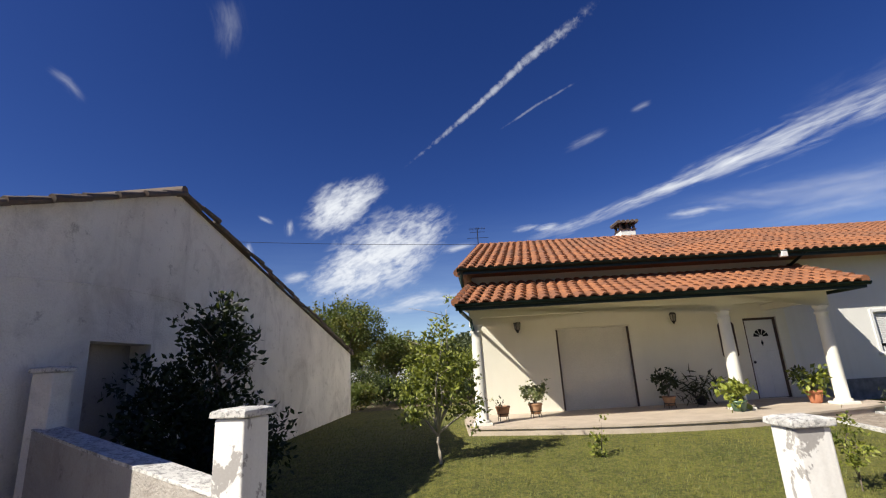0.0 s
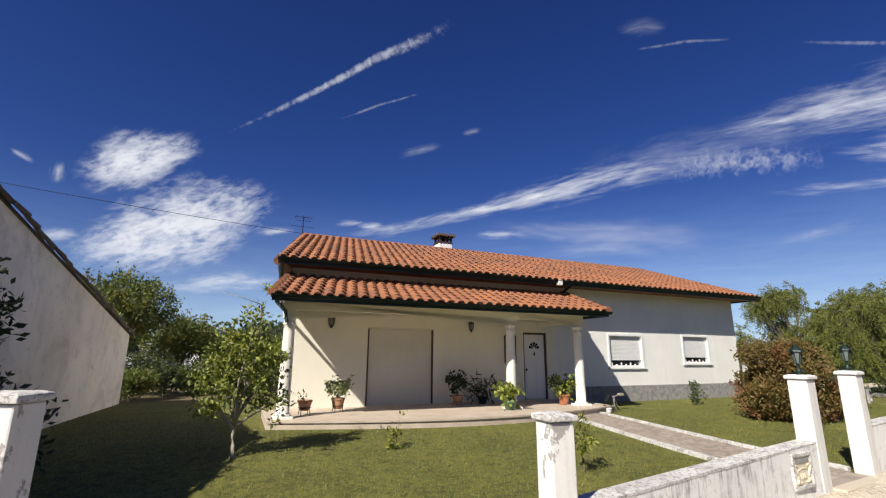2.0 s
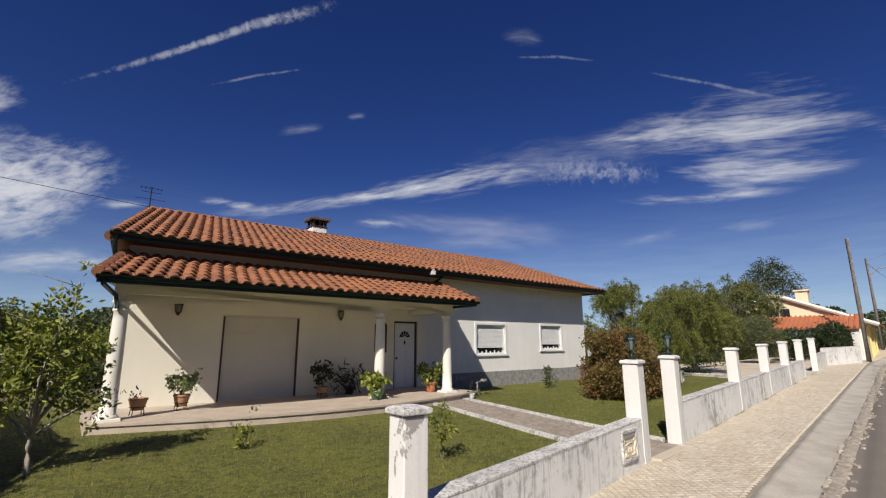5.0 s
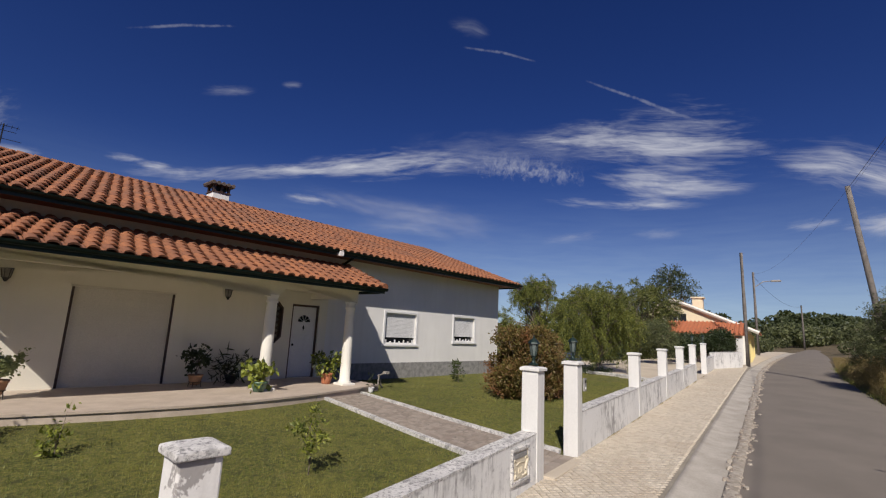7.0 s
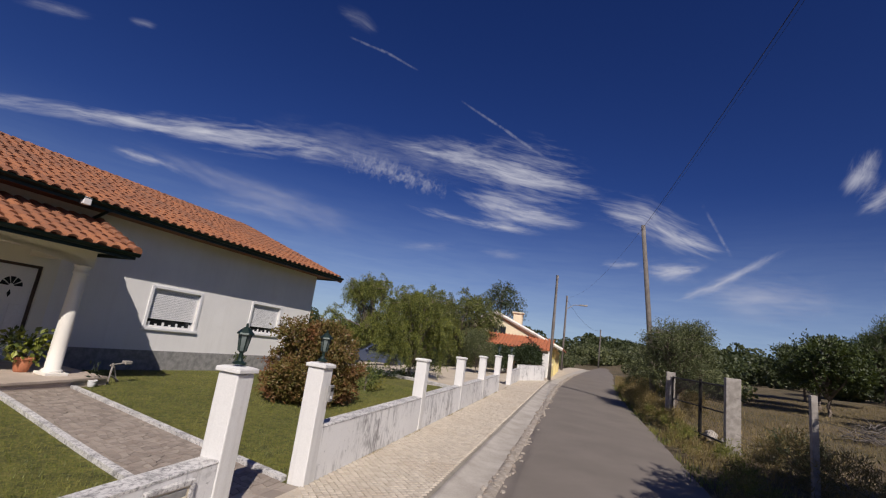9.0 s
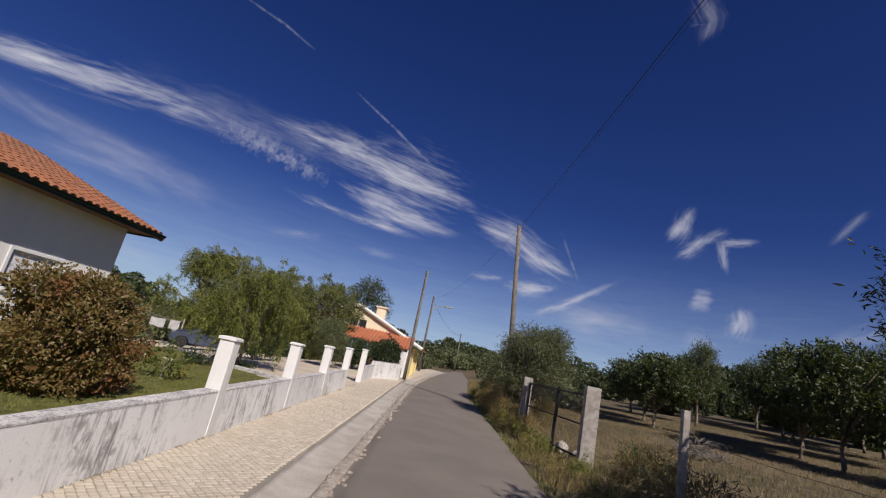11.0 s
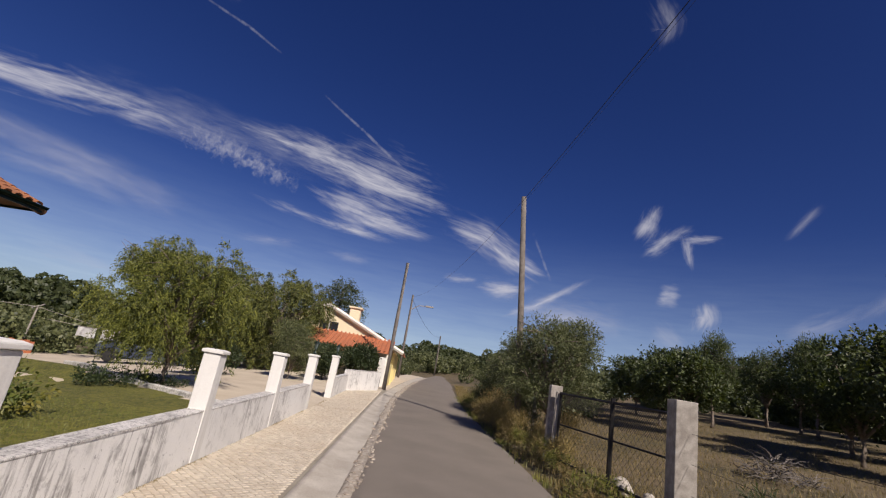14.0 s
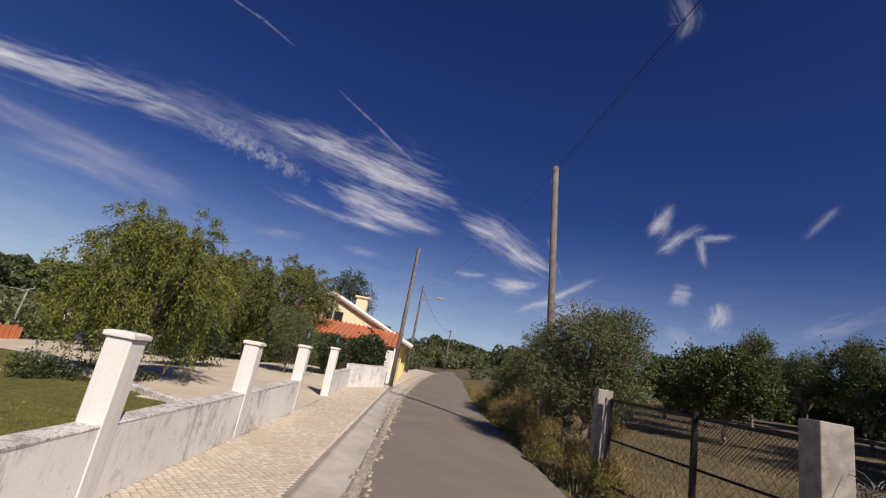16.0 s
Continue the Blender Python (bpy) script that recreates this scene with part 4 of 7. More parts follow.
for z0, z1 in ((0.25, 0.75), (0.85, 1.35)):
    for s in (-1, 1):
        part("moulding", box(dc + s * 0.19 - 0.13, dc + s * 0.19 + 0.13, 0.07, 0.082, z0, z1, 0.008), M_PVC, dr)
part("door_handle", lathe([(0.0, 0), (0.03, 0), (0.035, 0.02), (0.02, 0.045), (0.0, 0.05)], 12, (0, 0, 0)), M_DARKMETAL, dr, "dark metal knob").matrix_local = Matrix.Translation((DOOR[0] + 0.14, 0.075, 1.08)) @ Matrix.Rotation(radians(90), 4, "X")

# lattice window beside the door, its corners cut off
M_FROST = two_tone("grey_patterned_glass", (0.30, 0.28, 0.24), (0.20, 0.19, 0.17), 8, 40, 0.25, 0.1, 0.002)
lw = part("lattice_window", box(OCT[0], OCT[1], 0.10, 0.12, OCT[2], OCT[3]), M_FROST, house, "tall eight-sided window with a dark iron lattice")
CUT = 0.13
for i in range(-2, 9):
    z = OCT[2] + i * 0.15
    for s in (0, 1):
        ends = []
        for k in (0.0, 1.0):
            zz = z + 0.30 * (k if s else 1 - k)
            ends.append((OCT[0] + (OCT[1] - OCT[0]) * k, 0.05, zz))
        if ends[0][2] > OCT[2] - 0.01 and ends[1][2] > OCT[2] - 0.01 and max(ends[0][2], ends[1][2]) < OCT[3] + 0.01:
            part("lattice_bar", tube(ends, 0.014, 6), M_BROWN, lw)
for bx in ((OCT[0] - 0.04, OCT[0] + 0.012, OCT[2] + CUT, OCT[3] - CUT), (OCT[1] - 0.012, OCT[1] + 0.04, OCT[2] + CUT, OCT[3] - CUT), (OCT[0] + CUT, OCT[1] - CUT, OCT[3] - 0.012, OCT[3] + 0.04), (OCT[0] + CUT, OCT[1] - CUT, OCT[2] - 0.04, OCT[2] + 0.012)):
    part("window_frame", box(bx[0], bx[1], -0.025, 0.1, bx[2], bx[3]), M_BROWN, lw)
for cu, du in ((OCT[0], 1), (OCT[1], -1)):
    for cz, dz in ((OCT[2], 1), (OCT[3], -1)):
        bm = bmesh.new()
        ring = [(cu - du * 0.04, cz + dz * CUT), (cu + du * CUT, cz - dz * 0.04), (cu + du * CUT, cz + dz * 0.02), (cu + du * 0.02, cz + dz * CUT)]
        rows = [[bm.verts.new((u, v, z)) for u, z in ring] for v in (-0.025, 0.09)]
        for k in range(4):
            bm.faces.new((rows[0][k], rows[0][(k + 1) % 4], rows[1][(k + 1) % 4], rows[1][k]))
        bm.faces.new(rows[0])
        bm.faces.new(rows[1][::-1])
        bmesh.ops.recalc_face_normals(bm, faces=bm.faces[:])
        part("window_frame", bm, M_BROWN, lw)
        bm = bmesh.new()
        ring = [(cu, cz), (cu + du * (CUT - 0.02), cz), (cu, cz + dz * (CUT - 0.02))]
        rows = [[bm.verts.new((u, v, z)) for u, z in ring] for v in (-0.002, 0.1)]
        bm.faces.new(rows[0])
        for k in range(3):
            bm.faces.new((rows[0][k], rows[0][(k + 1) % 3], rows[1][(k + 1) % 3], rows[1][k]))
        bmesh.ops.recalc_face_normals(bm, faces=bm.faces[:])
        part("corner_fill", bm, M_PORCH, lw, "cream rendered corner")

# shuttered windows
for W, drop in ((W1, 0.20), (W2, 0.18)):
    wd = part("window", box(W[0], W[1], 0.16, 0.17, W[2], W[3]), M_GLASS, house, "window with a white roller shutter almost closed")
    for bx in ((W[0] - 0.08, W[0], W[2] - 0.10, W[3] + 0.08), (W[1], W[1] + 0.08, W[2] - 0.10, W[3] + 0.08), (W[0], W[1], W[3], W[3] + 0.08)):
        part("window_surround", box(bx[0], bx[1], -0.03, 0.02, bx[2], bx[3], 0.006), M_PVC, wd, "raised white surround")
    part("window_sill", box(W[0] - 0.12, W[1] + 0.12, -0.06, 0.1, W[2] - 0.10, W[2] - 0.03, 0.008), M_PVC, wd)
    n = 18
    for i in range(n):
        z0, z1 = W[2] + drop, W[3]
        h = (z1 - z0) / n
        part("shutter_slat", box(W[0], W[1], 0.06, 0.085, z0 + i * h + 0.002, z0 + (i + 1) * h - 0.002, 0.005), M_PVC, wd)
    for i in range(7):
        x = W[0] + (W[1] - W[0]) * (i + 0.5) / 7
        part("grille_bar", box(x - 0.03, x + 0.03, 0.04, 0.055, W[2] - 0.03, W[2] + drop * (0.38 if i % 2 else 0.62)), M_PVC, wd, "white grille bar")
    part("frame_rail", box(W[0], W[1], 0.045, 0.06, W[2] - 0.03, W[2] + drop * 0.14), M_PVC, wd)

# wall lanterns under the porch
for u in (-0.92, 3.2):
    wl = part("wall_lamp", lathe([(0.0, 2.17), (0.025, 2.18), (0.035, 2.21), (0.062, 2.25)], 6, (u, -0.13, 0)), M_DARKMETAL, house, "dark iron wall lantern")
    part("lamp_glass", lathe([(0.058, 2.25), (0.082, 2.42), (0.0, 2.42)], 6, (u, -0.13, 0)), M_FROST, wl, "grey lantern glass")
    for k in range(6):
        a = math.pi / 3 * k
        part("lamp_rib", tube([(u + 0.062 * math.cos(a), -0.13 + 0.062 * math.sin(a), 2.25), (u + 0.086 * math.cos(a), -0.13 + 0.086 * math.sin(a), 2.42)], 0.007, 5), M_DARKMETAL, wl)
    part("lamp_roof", lathe([(0.0, 2.415), (0.10, 2.42), (0.07, 2.47), (0.02, 2.52), (0.0, 2.55)], 6, (u, -0.13, 0)), M_DARKMETAL, wl)
    part("lamp_bracket", tube([(u, 0, 2.36), (u, -0.03, 2.50), (u, -0.09, 2.57), (u, -0.13, 2.54)], 0.012, 6), M_DARKMETAL, wl)

# chimney
ch = part("chimney", box(4.22, 4.78, 5.82, 6.38, 5.2, 6.08, 0.01), M_WHITE, house, "rendered chimney with a dark tiled cap")
part("chimney_hood", box(4.19, 4.81, 5.79, 6.41, 6.08, 6.12), M_BROWN, ch)
for a, b in ((4.22, 5.82), (4.70, 5.82), (4.22, 6.30), (4.70, 6.30), (4.46, 5.82)):
    part("hood_leg", box(a, a + 0.08, b, b + 0.08, 6.12, 6.36), M_BROWN, ch)
part("hood_core", box(4.32, 4.68, 5.94, 6.26, 6.12, 6.34), M_DARKMETAL, ch)
part("chimney_cap", box(4.12, 4.88, 5.72, 6.48, 6.36, 6.41), M_BROWN, ch)
for i in range(5):
    part("cap_tile", tube([(4.17 + i * 0.165, 5.7, 6.43), (4.17 + i * 0.165, 6.5, 6.45)], 0.07, 8), M_TILE_OLD, ch)
for ob in [ch] + list(ch.children):
    for v in ob.data.vertices:
        v.co.x, v.co.y, v.co.z = 4.95 + (v.co.x - 4.5) * 1.1, 6.1 + (v.co.y - 6.1) * 1.1, v.co.z + 0.34
# aerial
an = part("aerial", tube([(-1.2, 6.2, 5.3), (-1.2, 6.2, 7.0)], 0.018, 6), M_DARKMETAL, house, "thin television aerial")
for z, l in ((6.95, 0.35), (6.8, 0.3), (6.55, 0.45)):
    part("aerial_rod", tube([(-1.2 - l, 6.2, z), (-1.2 + l, 6.2, z)], 0.009, 5), M_DARKMETAL, an)
for i in range(6):
    part("aerial_rod", tube([(-1.5 + i * 0.12, 6.0, 6.95), (-1.5 + i * 0.12, 6.4, 6.95)], 0.006, 5), M_DARKMETAL, an)

# terrace with a bowed front
def terrace():
    bm = bmesh.new()
    front = []
    for i in range(25):
        u = -2.45 + (6.6 + 2.45) * i / 24
        bow = 0.95 * math.sin(math.pi * i / 24)
        front.append((u, -2.15 - bow))
    ring = front + [(6.6, 0.0), (-2.45, 0.0)]
    top = [bm.verts.new((u, v, FLOOR)) for u, v in ring]
    low = [bm.verts.new((u, v, -0.25)) for u, v in ring]
    bm.faces.new(top)
    n = len(ring)
    for i in range(n):
        bm.faces.new((low[i], low[(i + 1) % n], top[(i + 1) % n], top[i]))
    bmesh.ops.triangulate(bm, faces=[f for f in bm.faces if len(f.verts) > 4])
    return bm


part("terrace", terrace(), M_STEP, house, "pale stone terrace with a bowed front edge")
bm = bmesh.new()
for i in range(24):
    ua, ub = -2.45 + 9.05 * i / 24, -2.45 + 9.05 * (i + 1) / 24
    fa, fb = -2.15 - 0.95 * math.sin(math.pi * i / 24), -2.15 - 0.95 * math.sin(math.pi * (i + 1) / 24)
    vs = [bm.verts.new(p) for p in ((ua, fa - 0.03, FLOOR + 0.004), (ub, fb - 0.03, FLOOR + 0.004), (ub, fb + 0.16, FLOOR + 0.004), (ua, fa + 0.16, FLOOR + 0.004), (ua, fa - 0.03, FLOOR - 0.035), (ub, fb - 0.03, FLOOR - 0.035))]
    bm.faces.new(vs[:4])
    bm.faces.new((vs[0], vs[1], vs[5], vs[4]))
part("terrace_edge", bm, M_STEP, house, "pale stone nosing")

# ---- garden path ----
P0a, P0b = Vector((6.35, 6.30)), Vector((7.65, 6.15))
P1a, P1b = Vector((4.56, 0.36)), Vector((6.0, 0.36))


def path_xy(s, w):
    return P0a.lerp(P1a, s).lerp(P0b.lerp(P1b, s), w)


def path_sheet(w0, w1, lift, name, mat, label, cat, thick=0.06):
    bm = bmesh.new()
    rows = []
    for i in range(25):
        s = i / 24
        a, b = path_xy(s, w0), path_xy(s, w1)
        rows.append([bm.verts.new((p.x, p.y, land(p.x, p.y) + z)) for p, z in ((a, -thick), (a, lift), (b, lift), (b, -thick))])
    for r, q in zip(rows, rows[1:]):
        for k in range(3):
            bm.faces.new((r[k], r[k + 1], q[k + 1], q[k]))
    bm.faces.new(rows[0][::-1])
    bm.faces.new(rows[-1])
    return solo(name, bm, mat, label, cat, "", "structure")


M_PATH = two_tone("path_mortar", (0.24, 0.21, 0.17), (0.31, 0.27, 0.22), 3, 40, 0.95, 0.5, 0.006)
npth = Nodes("path_stone", 0.8)
cpt = npth.mix(npth.maths("FRACT", npth.maths("ADD", npth.island(), npth.object_random())), (0.25, 0.21, 0.17), (0.38, 0.325, 0.265))
cpt = npth.mix(npth.maths("MULTIPLY", npth.ramp(npth.noise(6, 5), 0.45, 0.7), 0.5), cpt, (0.28, 0.22, 0.17))
npth.colour(cpt).bump(npth.noise(50, 4), 0.3, 0.004)
M_PATHSTONE = npth.mat
gp = path_sheet(0.06, 0.94, 0.018, "garden_path", M_PATH, "grey-brown crazy-paved garden path from gate to porch", "path")
bm = bmesh.new()
for i in range(5):
    for j in range(2):
        x0, y0 = 4.68 + i * 0.245, 0.115 + j * 0.17
        add_box(bm, x0, x0 + 0.237, y0, y0 + 0.162, rise(5.2) - 0.12, rise(5.2) + 0.034, 0.006)
solo("gate_paving", bm, M_PATHSTONE, "grey-brown paving between the gate pillars", "paving", "", "structure")
solo("gate_threshold", box(4.68, 5.91, -0.06, 0.11, rise(5.2) - 0.15, rise(5.2) + 0.04, 0.008), M_SAND, "beige concrete threshold strip at the gate", "threshold", "", "structure")
path_sheet(0.0, 0.07, 0.07, "path_kerb_west", M_COPING, "pale concrete path edging", "kerb")
path_sheet(0.93, 1.0, 0.07, "path_kerb_east", M_COPING, "pale concrete path edging", "kerb")
kb = bmesh.new()
kr = []
for i in range(13):
    y = 0.35 + 7.0 * i / 12
    x = lawn_end(y)
    kr.append([kb.verts.new((x + dx, y - 0.59 * dx, land(x, y) + dz)) for dx, dz in ((-0.02, -0.2), (-0.02, 0.10), (0.0, 0.12), (0.12, 0.12), (0.14, 0.10), (0.14, -0.2))])
for r, q in zip(kr, kr[1:]):
    for k in range(5):
        kb.faces.new((r[k], r[k + 1], q[k + 1], q[k]))
kb.faces.new(kr[0])
kb.faces.new(kr[-1][::-1])
solo("lawn_kerb", kb, M_COPING, "whitewashed kerb along the edge of the lawn", "kerb", "", "structure")

# ---- old barn ----
B0, B1 = Vector((-5.69, 2.37)), Vector((-3.53, 14.66))
bd = (B1 - B0).normalized()
BM = Matrix.Translation((B0.x, B0.y, 0)) @ Matrix.Rotation(math.atan2(bd.y, bd.x), 4, "Z")   # x along the gable, y into the barn
barn = thing("barn", BM, "old lime-plastered barn with a dark tiled gable", "barn")
APX, APZ, S0, S1 = 2.13, 4.24, -0.82, 12.45


def gable_z(s):
    return APZ - (0.42 if s < APX else 0.212) * abs(s - APX)


NI = (0.79, 1.82, 0.59, 1.96)
bm = bmesh.new()
cuts = sorted({S0, S1, APX, NI[0], NI[1]})
for a, b in zip(cuts, cuts[1:]):
    spans = [(-0.6, None)]
    if NI[0] <= a and b <= NI[1]:
        spans = [(-0.6, NI[2]), (NI[3], None)]
    for z0, z1 in spans:
        za, zb = (gable_z(a), gable_z(b)) if z1 is None else (z1, z1)
        vs = [bm.verts.new(p) for p in ((a, 0, z0), (b, 0, z0), (b, 0, zb), (a, 0, za), (a, 0.4, z0), (b, 0.4, z0), (b, 0.4, zb), (a, 0.4, za))]
        for f in ((0, 1, 2, 3), (7, 6, 5, 4), (0, 4, 5, 1), (3, 2, 6, 7), (0, 3, 7, 4), (1, 5, 6, 2)):
            bm.faces.new([vs[i] for i in f])
bmesh.ops.remove_doubles(bm, verts=bm.verts, dist=0.001)
part("gable_wall", bm, M_BARN, barn)
# darker plaster on the panel paints in the shade of the recess
part("blocked_window", box(NI[0], NI[1], 0.29, 0.38, NI[2], NI[3]), M_OLDWALL, barn, "plastered-up window niche, recess shade put into its colour")
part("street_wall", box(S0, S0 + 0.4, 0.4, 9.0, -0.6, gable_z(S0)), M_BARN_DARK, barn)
part("back_wall", box(S1 - 0.4, S1, 0.4, 9.0, -0.6, gable_z(S1)), M_BARN, barn)
part("far_wall", box(S0, S1, 9.0, 9.3, -0.6, 1.6), M_BARN, barn)
# unseen wall added past the pier to throw shade on the low wall
part("yard_wall", box(S0 - 1.4, S0 - 0.35, 0.06, 0.46, -0.6, 4.2), M_BARN_DARK, barn, "high brown wall out of view, added to cast shade")
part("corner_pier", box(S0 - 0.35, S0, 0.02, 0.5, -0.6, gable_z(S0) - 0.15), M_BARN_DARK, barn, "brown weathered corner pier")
bm = bmesh.new()
for sa, sb in ((S0 - 0.5, APX), (APX, S1 + 0.12)):
    vs = [(sa, -0.05, gable_z(sa) - 0.01), (sb, -0.05, gable_z(sb) - 0.01), (sb, 9.3, gable_z(sb) - 0.01), (sa, 9.3, gable_z(sa) - 0.01)]
    add_quad(bm, vs)
    add_quad(bm, [(x, y, z + 0.03) for x, y, z in vs])
broof = part("roof", bm, M_TILE_OLD, barn, "dark lichen-covered clay tile roof")
rng = random.Random(7)
for s_end in (S0 - 0.5, S1 + 0.1):
    span = abs(s_end - APX)
    n = int(span / 0.42)
    for i in range(n):
        for row in range(2):
            a = APX + (s_end - APX) * i / n
            b = APX + (s_end - APX) * (i + 1.12) / n
            y = -0.10 + row * 0.2 + rng.uniform(-0.03, 0.03)
            part("verge_tile", tube([(a, y, gable_z(a) + 0.01 + rng.uniform(0, 0.025)), (b, y + rng.uniform(-0.02, 0.02), gable_z(b) + 0.04)], [0.034, 0.048], 8), M_TILE_OLD, broof)
part("ridge_tile", tube([(APX - 0.05, -0.12, APZ + 0.03), (APX - 0.05, 9.3, APZ + 0.03)], 0.085, 8), M_TILE_OLD, broof)
part("plaster_scar", tube([(-0.29 + i * 0.425, -0.004, 2.5 + 0.13 * math.sin(i * 0.35)) for i in range(13)], 0.009, 5), M_BARN, barn, "old raised plaster seam")


# ---- plants ----
def leaf_cloud(name, blobs, count, size, seed, material, parent, droop=0.0, label="", aspect=0.5, fill=0.55, flat=0.0, run=1.0, per=14):
    """A crown of many small leaves, gathered in twigs inside uneven lobes (x, y, z, rx, ry, rz)."""
    g = np.random.default_rng(seed)
    blobs = np.array(blobs, float)
    vol = np.prod(blobs[:, 3:], axis=1) ** 0.75
    twigs = max(8, count // per)
    pick = g.choice(len(blobs), twigs, p=vol / vol.sum())
    d = g.normal(size=(twigs, 3))
    d /= np.linalg.norm(d, axis=1, keepdims=True)
    rad = (fill + (1 - fill) * g.random((twigs, 1))) * (0.82 + 0.36 * g.random((twigs, 1)))
    c = blobs[pick, :3] + d * rad * blobs[pick, 3:]
    way = d + 0.6 * g.normal(size=(twigs, 3)) + np.array([0, 0, 0.25 - droop])
    way /= np.linalg.norm(way, axis=1, keepdims=True)
    k = g.integers(0, twigs, count)
    along = g.random((count, 1))
    reach = size * (3.2 + 4.5 * droop) * run
    p = c[k] + way[k] * along * reach + g.normal(size=(count, 3)) * size * 0.55
    p[:, 2] -= droop * (along[:, 0] ** 2) * reach * 0.8
    axis = way[k] + 0.9 * g.normal(size=(count, 3)) + np.array([0, 0, -0.9 * droop])
    axis /= np.linalg.norm(axis, axis=1, keepdims=True)
    side = np.cross(axis, g.normal(size=(count, 3)) * np.array([1, 1, 1 - flat]) + np.array([0, 0, flat * 2]))
    side /= np.linalg.norm(side, axis=1, keepdims=True) + 1e-9
    ln = size * (0.65 + 0.7 * g.random((count, 1)))
    wd = ln * aspect * 0.5
    nrm = np.cross(axis, side)
    vs = np.stack([p, p + axis * ln * 0.45 + side * wd + nrm * ln * 0.06, p + axis * ln, p + axis * ln * 0.45 - side * wd + nrm * ln * 0.06], 1).reshape(-1, 3)
    fs = np.arange(4 * count).reshape(-1, 4)
    ob = new(name, mesh_np(name, vs, fs, material))
    ob.parent = parent
    return tagged(ob, label)


def limbs(base_r, height, tips, seed, lean=(0, 0), fork=0.35):
    """A tapered trunk that forks into limbs towards the tips."""
    rng = random.Random(seed)
    bm = bmesh.new()
    top = Vector((lean[0], lean[1], height))
    pts = [Vector((0, 0, -0.1)).lerp(top, i / 5) + Vector((rng.uniform(-1, 1), rng.uniform(-1, 1), 0)) * base_r * 0.5 * (0 < i < 5) for i in range(6)]
    add_tube(bm, pts, [base_r * (1.35 if i == 0 else 1 - 0.09 * i) for i in range(6)], 9)
    for t in tips:
        t = Vector(t)
        s = pts[4].lerp(pts[5], rng.random()) if rng.random() > fork else pts[3].lerp(pts[4], rng.random())
        mid = s.lerp(t, 0.5) + Vector((rng.uniform(-1, 1), rng.uniform(-1, 1), rng.uniform(0, 1))) * (t - s).length * 0.13
        add_tube(bm, [s, s.lerp(mid, 0.6), mid, mid.lerp(t, 0.6), t], [base_r * f for f in (0.62, 0.5, 0.4, 0.26, 0.1)], 6)
        for _ in range(3):
            q = mid.lerp(t, rng.uniform(0.1, 0.9))
            e = q + Vector((rng.uniform(-1, 1), rng.uniform(-1, 1), rng.uniform(-0.2, 0.8))) * (t - s).length * 0.35
            add_tube(bm, [q, q.lerp(e, 0.5) + Vector((0, 0, 0.02)), e], [base_r * f for f in (0.22, 0.15, 0.05)], 5)
    return bm


def plant(name, x, y, label, category, blobs, count, size, leaf, seed, trunk_r=0.0, trunk_h=0.0, droop=0.0, aspect=0.5, z=None, fill=0.55, group="", flat=0.0, bark=None, run=1.0, per=14):
    ob = thing(name, pose(x, y, land(x, y) if z is None else z), label, category, group)
    if trunk_r:
        part("trunk", limbs(trunk_r, trunk_h, [(b[0], b[1], b[2] + 0.2 * b[5]) for b in blobs], seed), bark or M_BARK, ob, "", True)
    leaf_cloud("crown" if trunk_r else "foliage", blobs, count, size, seed, leaf, ob, droop, "", aspect, fill, flat, run, per)
    return ob


def lobes(seed, n, rx, ry, rz, z, lobe=0.5, flatten=0.8, wide=0.72):
    """Uneven lobes round a crown centre at height z."""
    rng = random.Random(seed)
    out = [(0, 0, z, rx * 0.7, ry * 0.7, rz * 0.75)]
    for i in range(n):
        a = 2 * math.pi * (i + rng.random() * 0.7) / n
        e = rng.uniform(-0.6, 1.0)
        c = math.cos(e * 1.2)
        s = lobe * rng.uniform(0.65, 1.15)
        out.append((rx * wide * c * math.cos(a), ry * wide * c * math.sin(a), z + rz * 0.75 * math.sin(e * 1.2), rx * s, ry * s, rz * s * flatten))
    return out

# garden
plant("lemon_tree", -1.42, 5.3, "young citrus tree with loose yellow-green foliage on the lawn", "tree",
      [(0.05, 0, 1.35, .5, .5, .4), (.3, .15, 1.05, .4, .38, .3), (-.35, 0, 1.0, .36, .34, .3), (.1, -.15, 1.72, .33, .33, .32), (.2, .1, 2.05, .17, .17, .28), (-.2, .2, 1.55, .28, .28, .28), (.5, -.1, 0.78, .3, .3, .22), (-.45, .1, .8, .22, .22, .18), (.24, 0, 2.42, .06, .06, .22), (.5, .1, 1.4, .24, .24, .22)],
      3600, 0.078, L_LEMON, 11, 0.036, 0.62, fill=0.25, run=0.7, bark=M_PALEBARK)
plant("sapling", 1.1, 4.85, "small leafy sapling on the lawn", "shrub", [(0, 0, .3, .14, .14, .2), (.05, 0, .5, .08, .08, .12), (-.08, .03, .22, .1, .1, .1)], 150, 0.07, L_LEMON, 12, 0.01, 0.2, run=0.4)
plant("rose_shrub", 2.9, 2.35, "low leafy shrub on the lawn by the wall", "shrub", [(0, 0, .40, .2, .2, .15), (.12, .05, .56, .13, .13, .11), (-.12, 0, .5, .13, .13, .11), (.02, 0, .68, .07, .07, .08)], 420, 0.055, L_LEMON, 13, 0.011, 0.22, run=0.3)
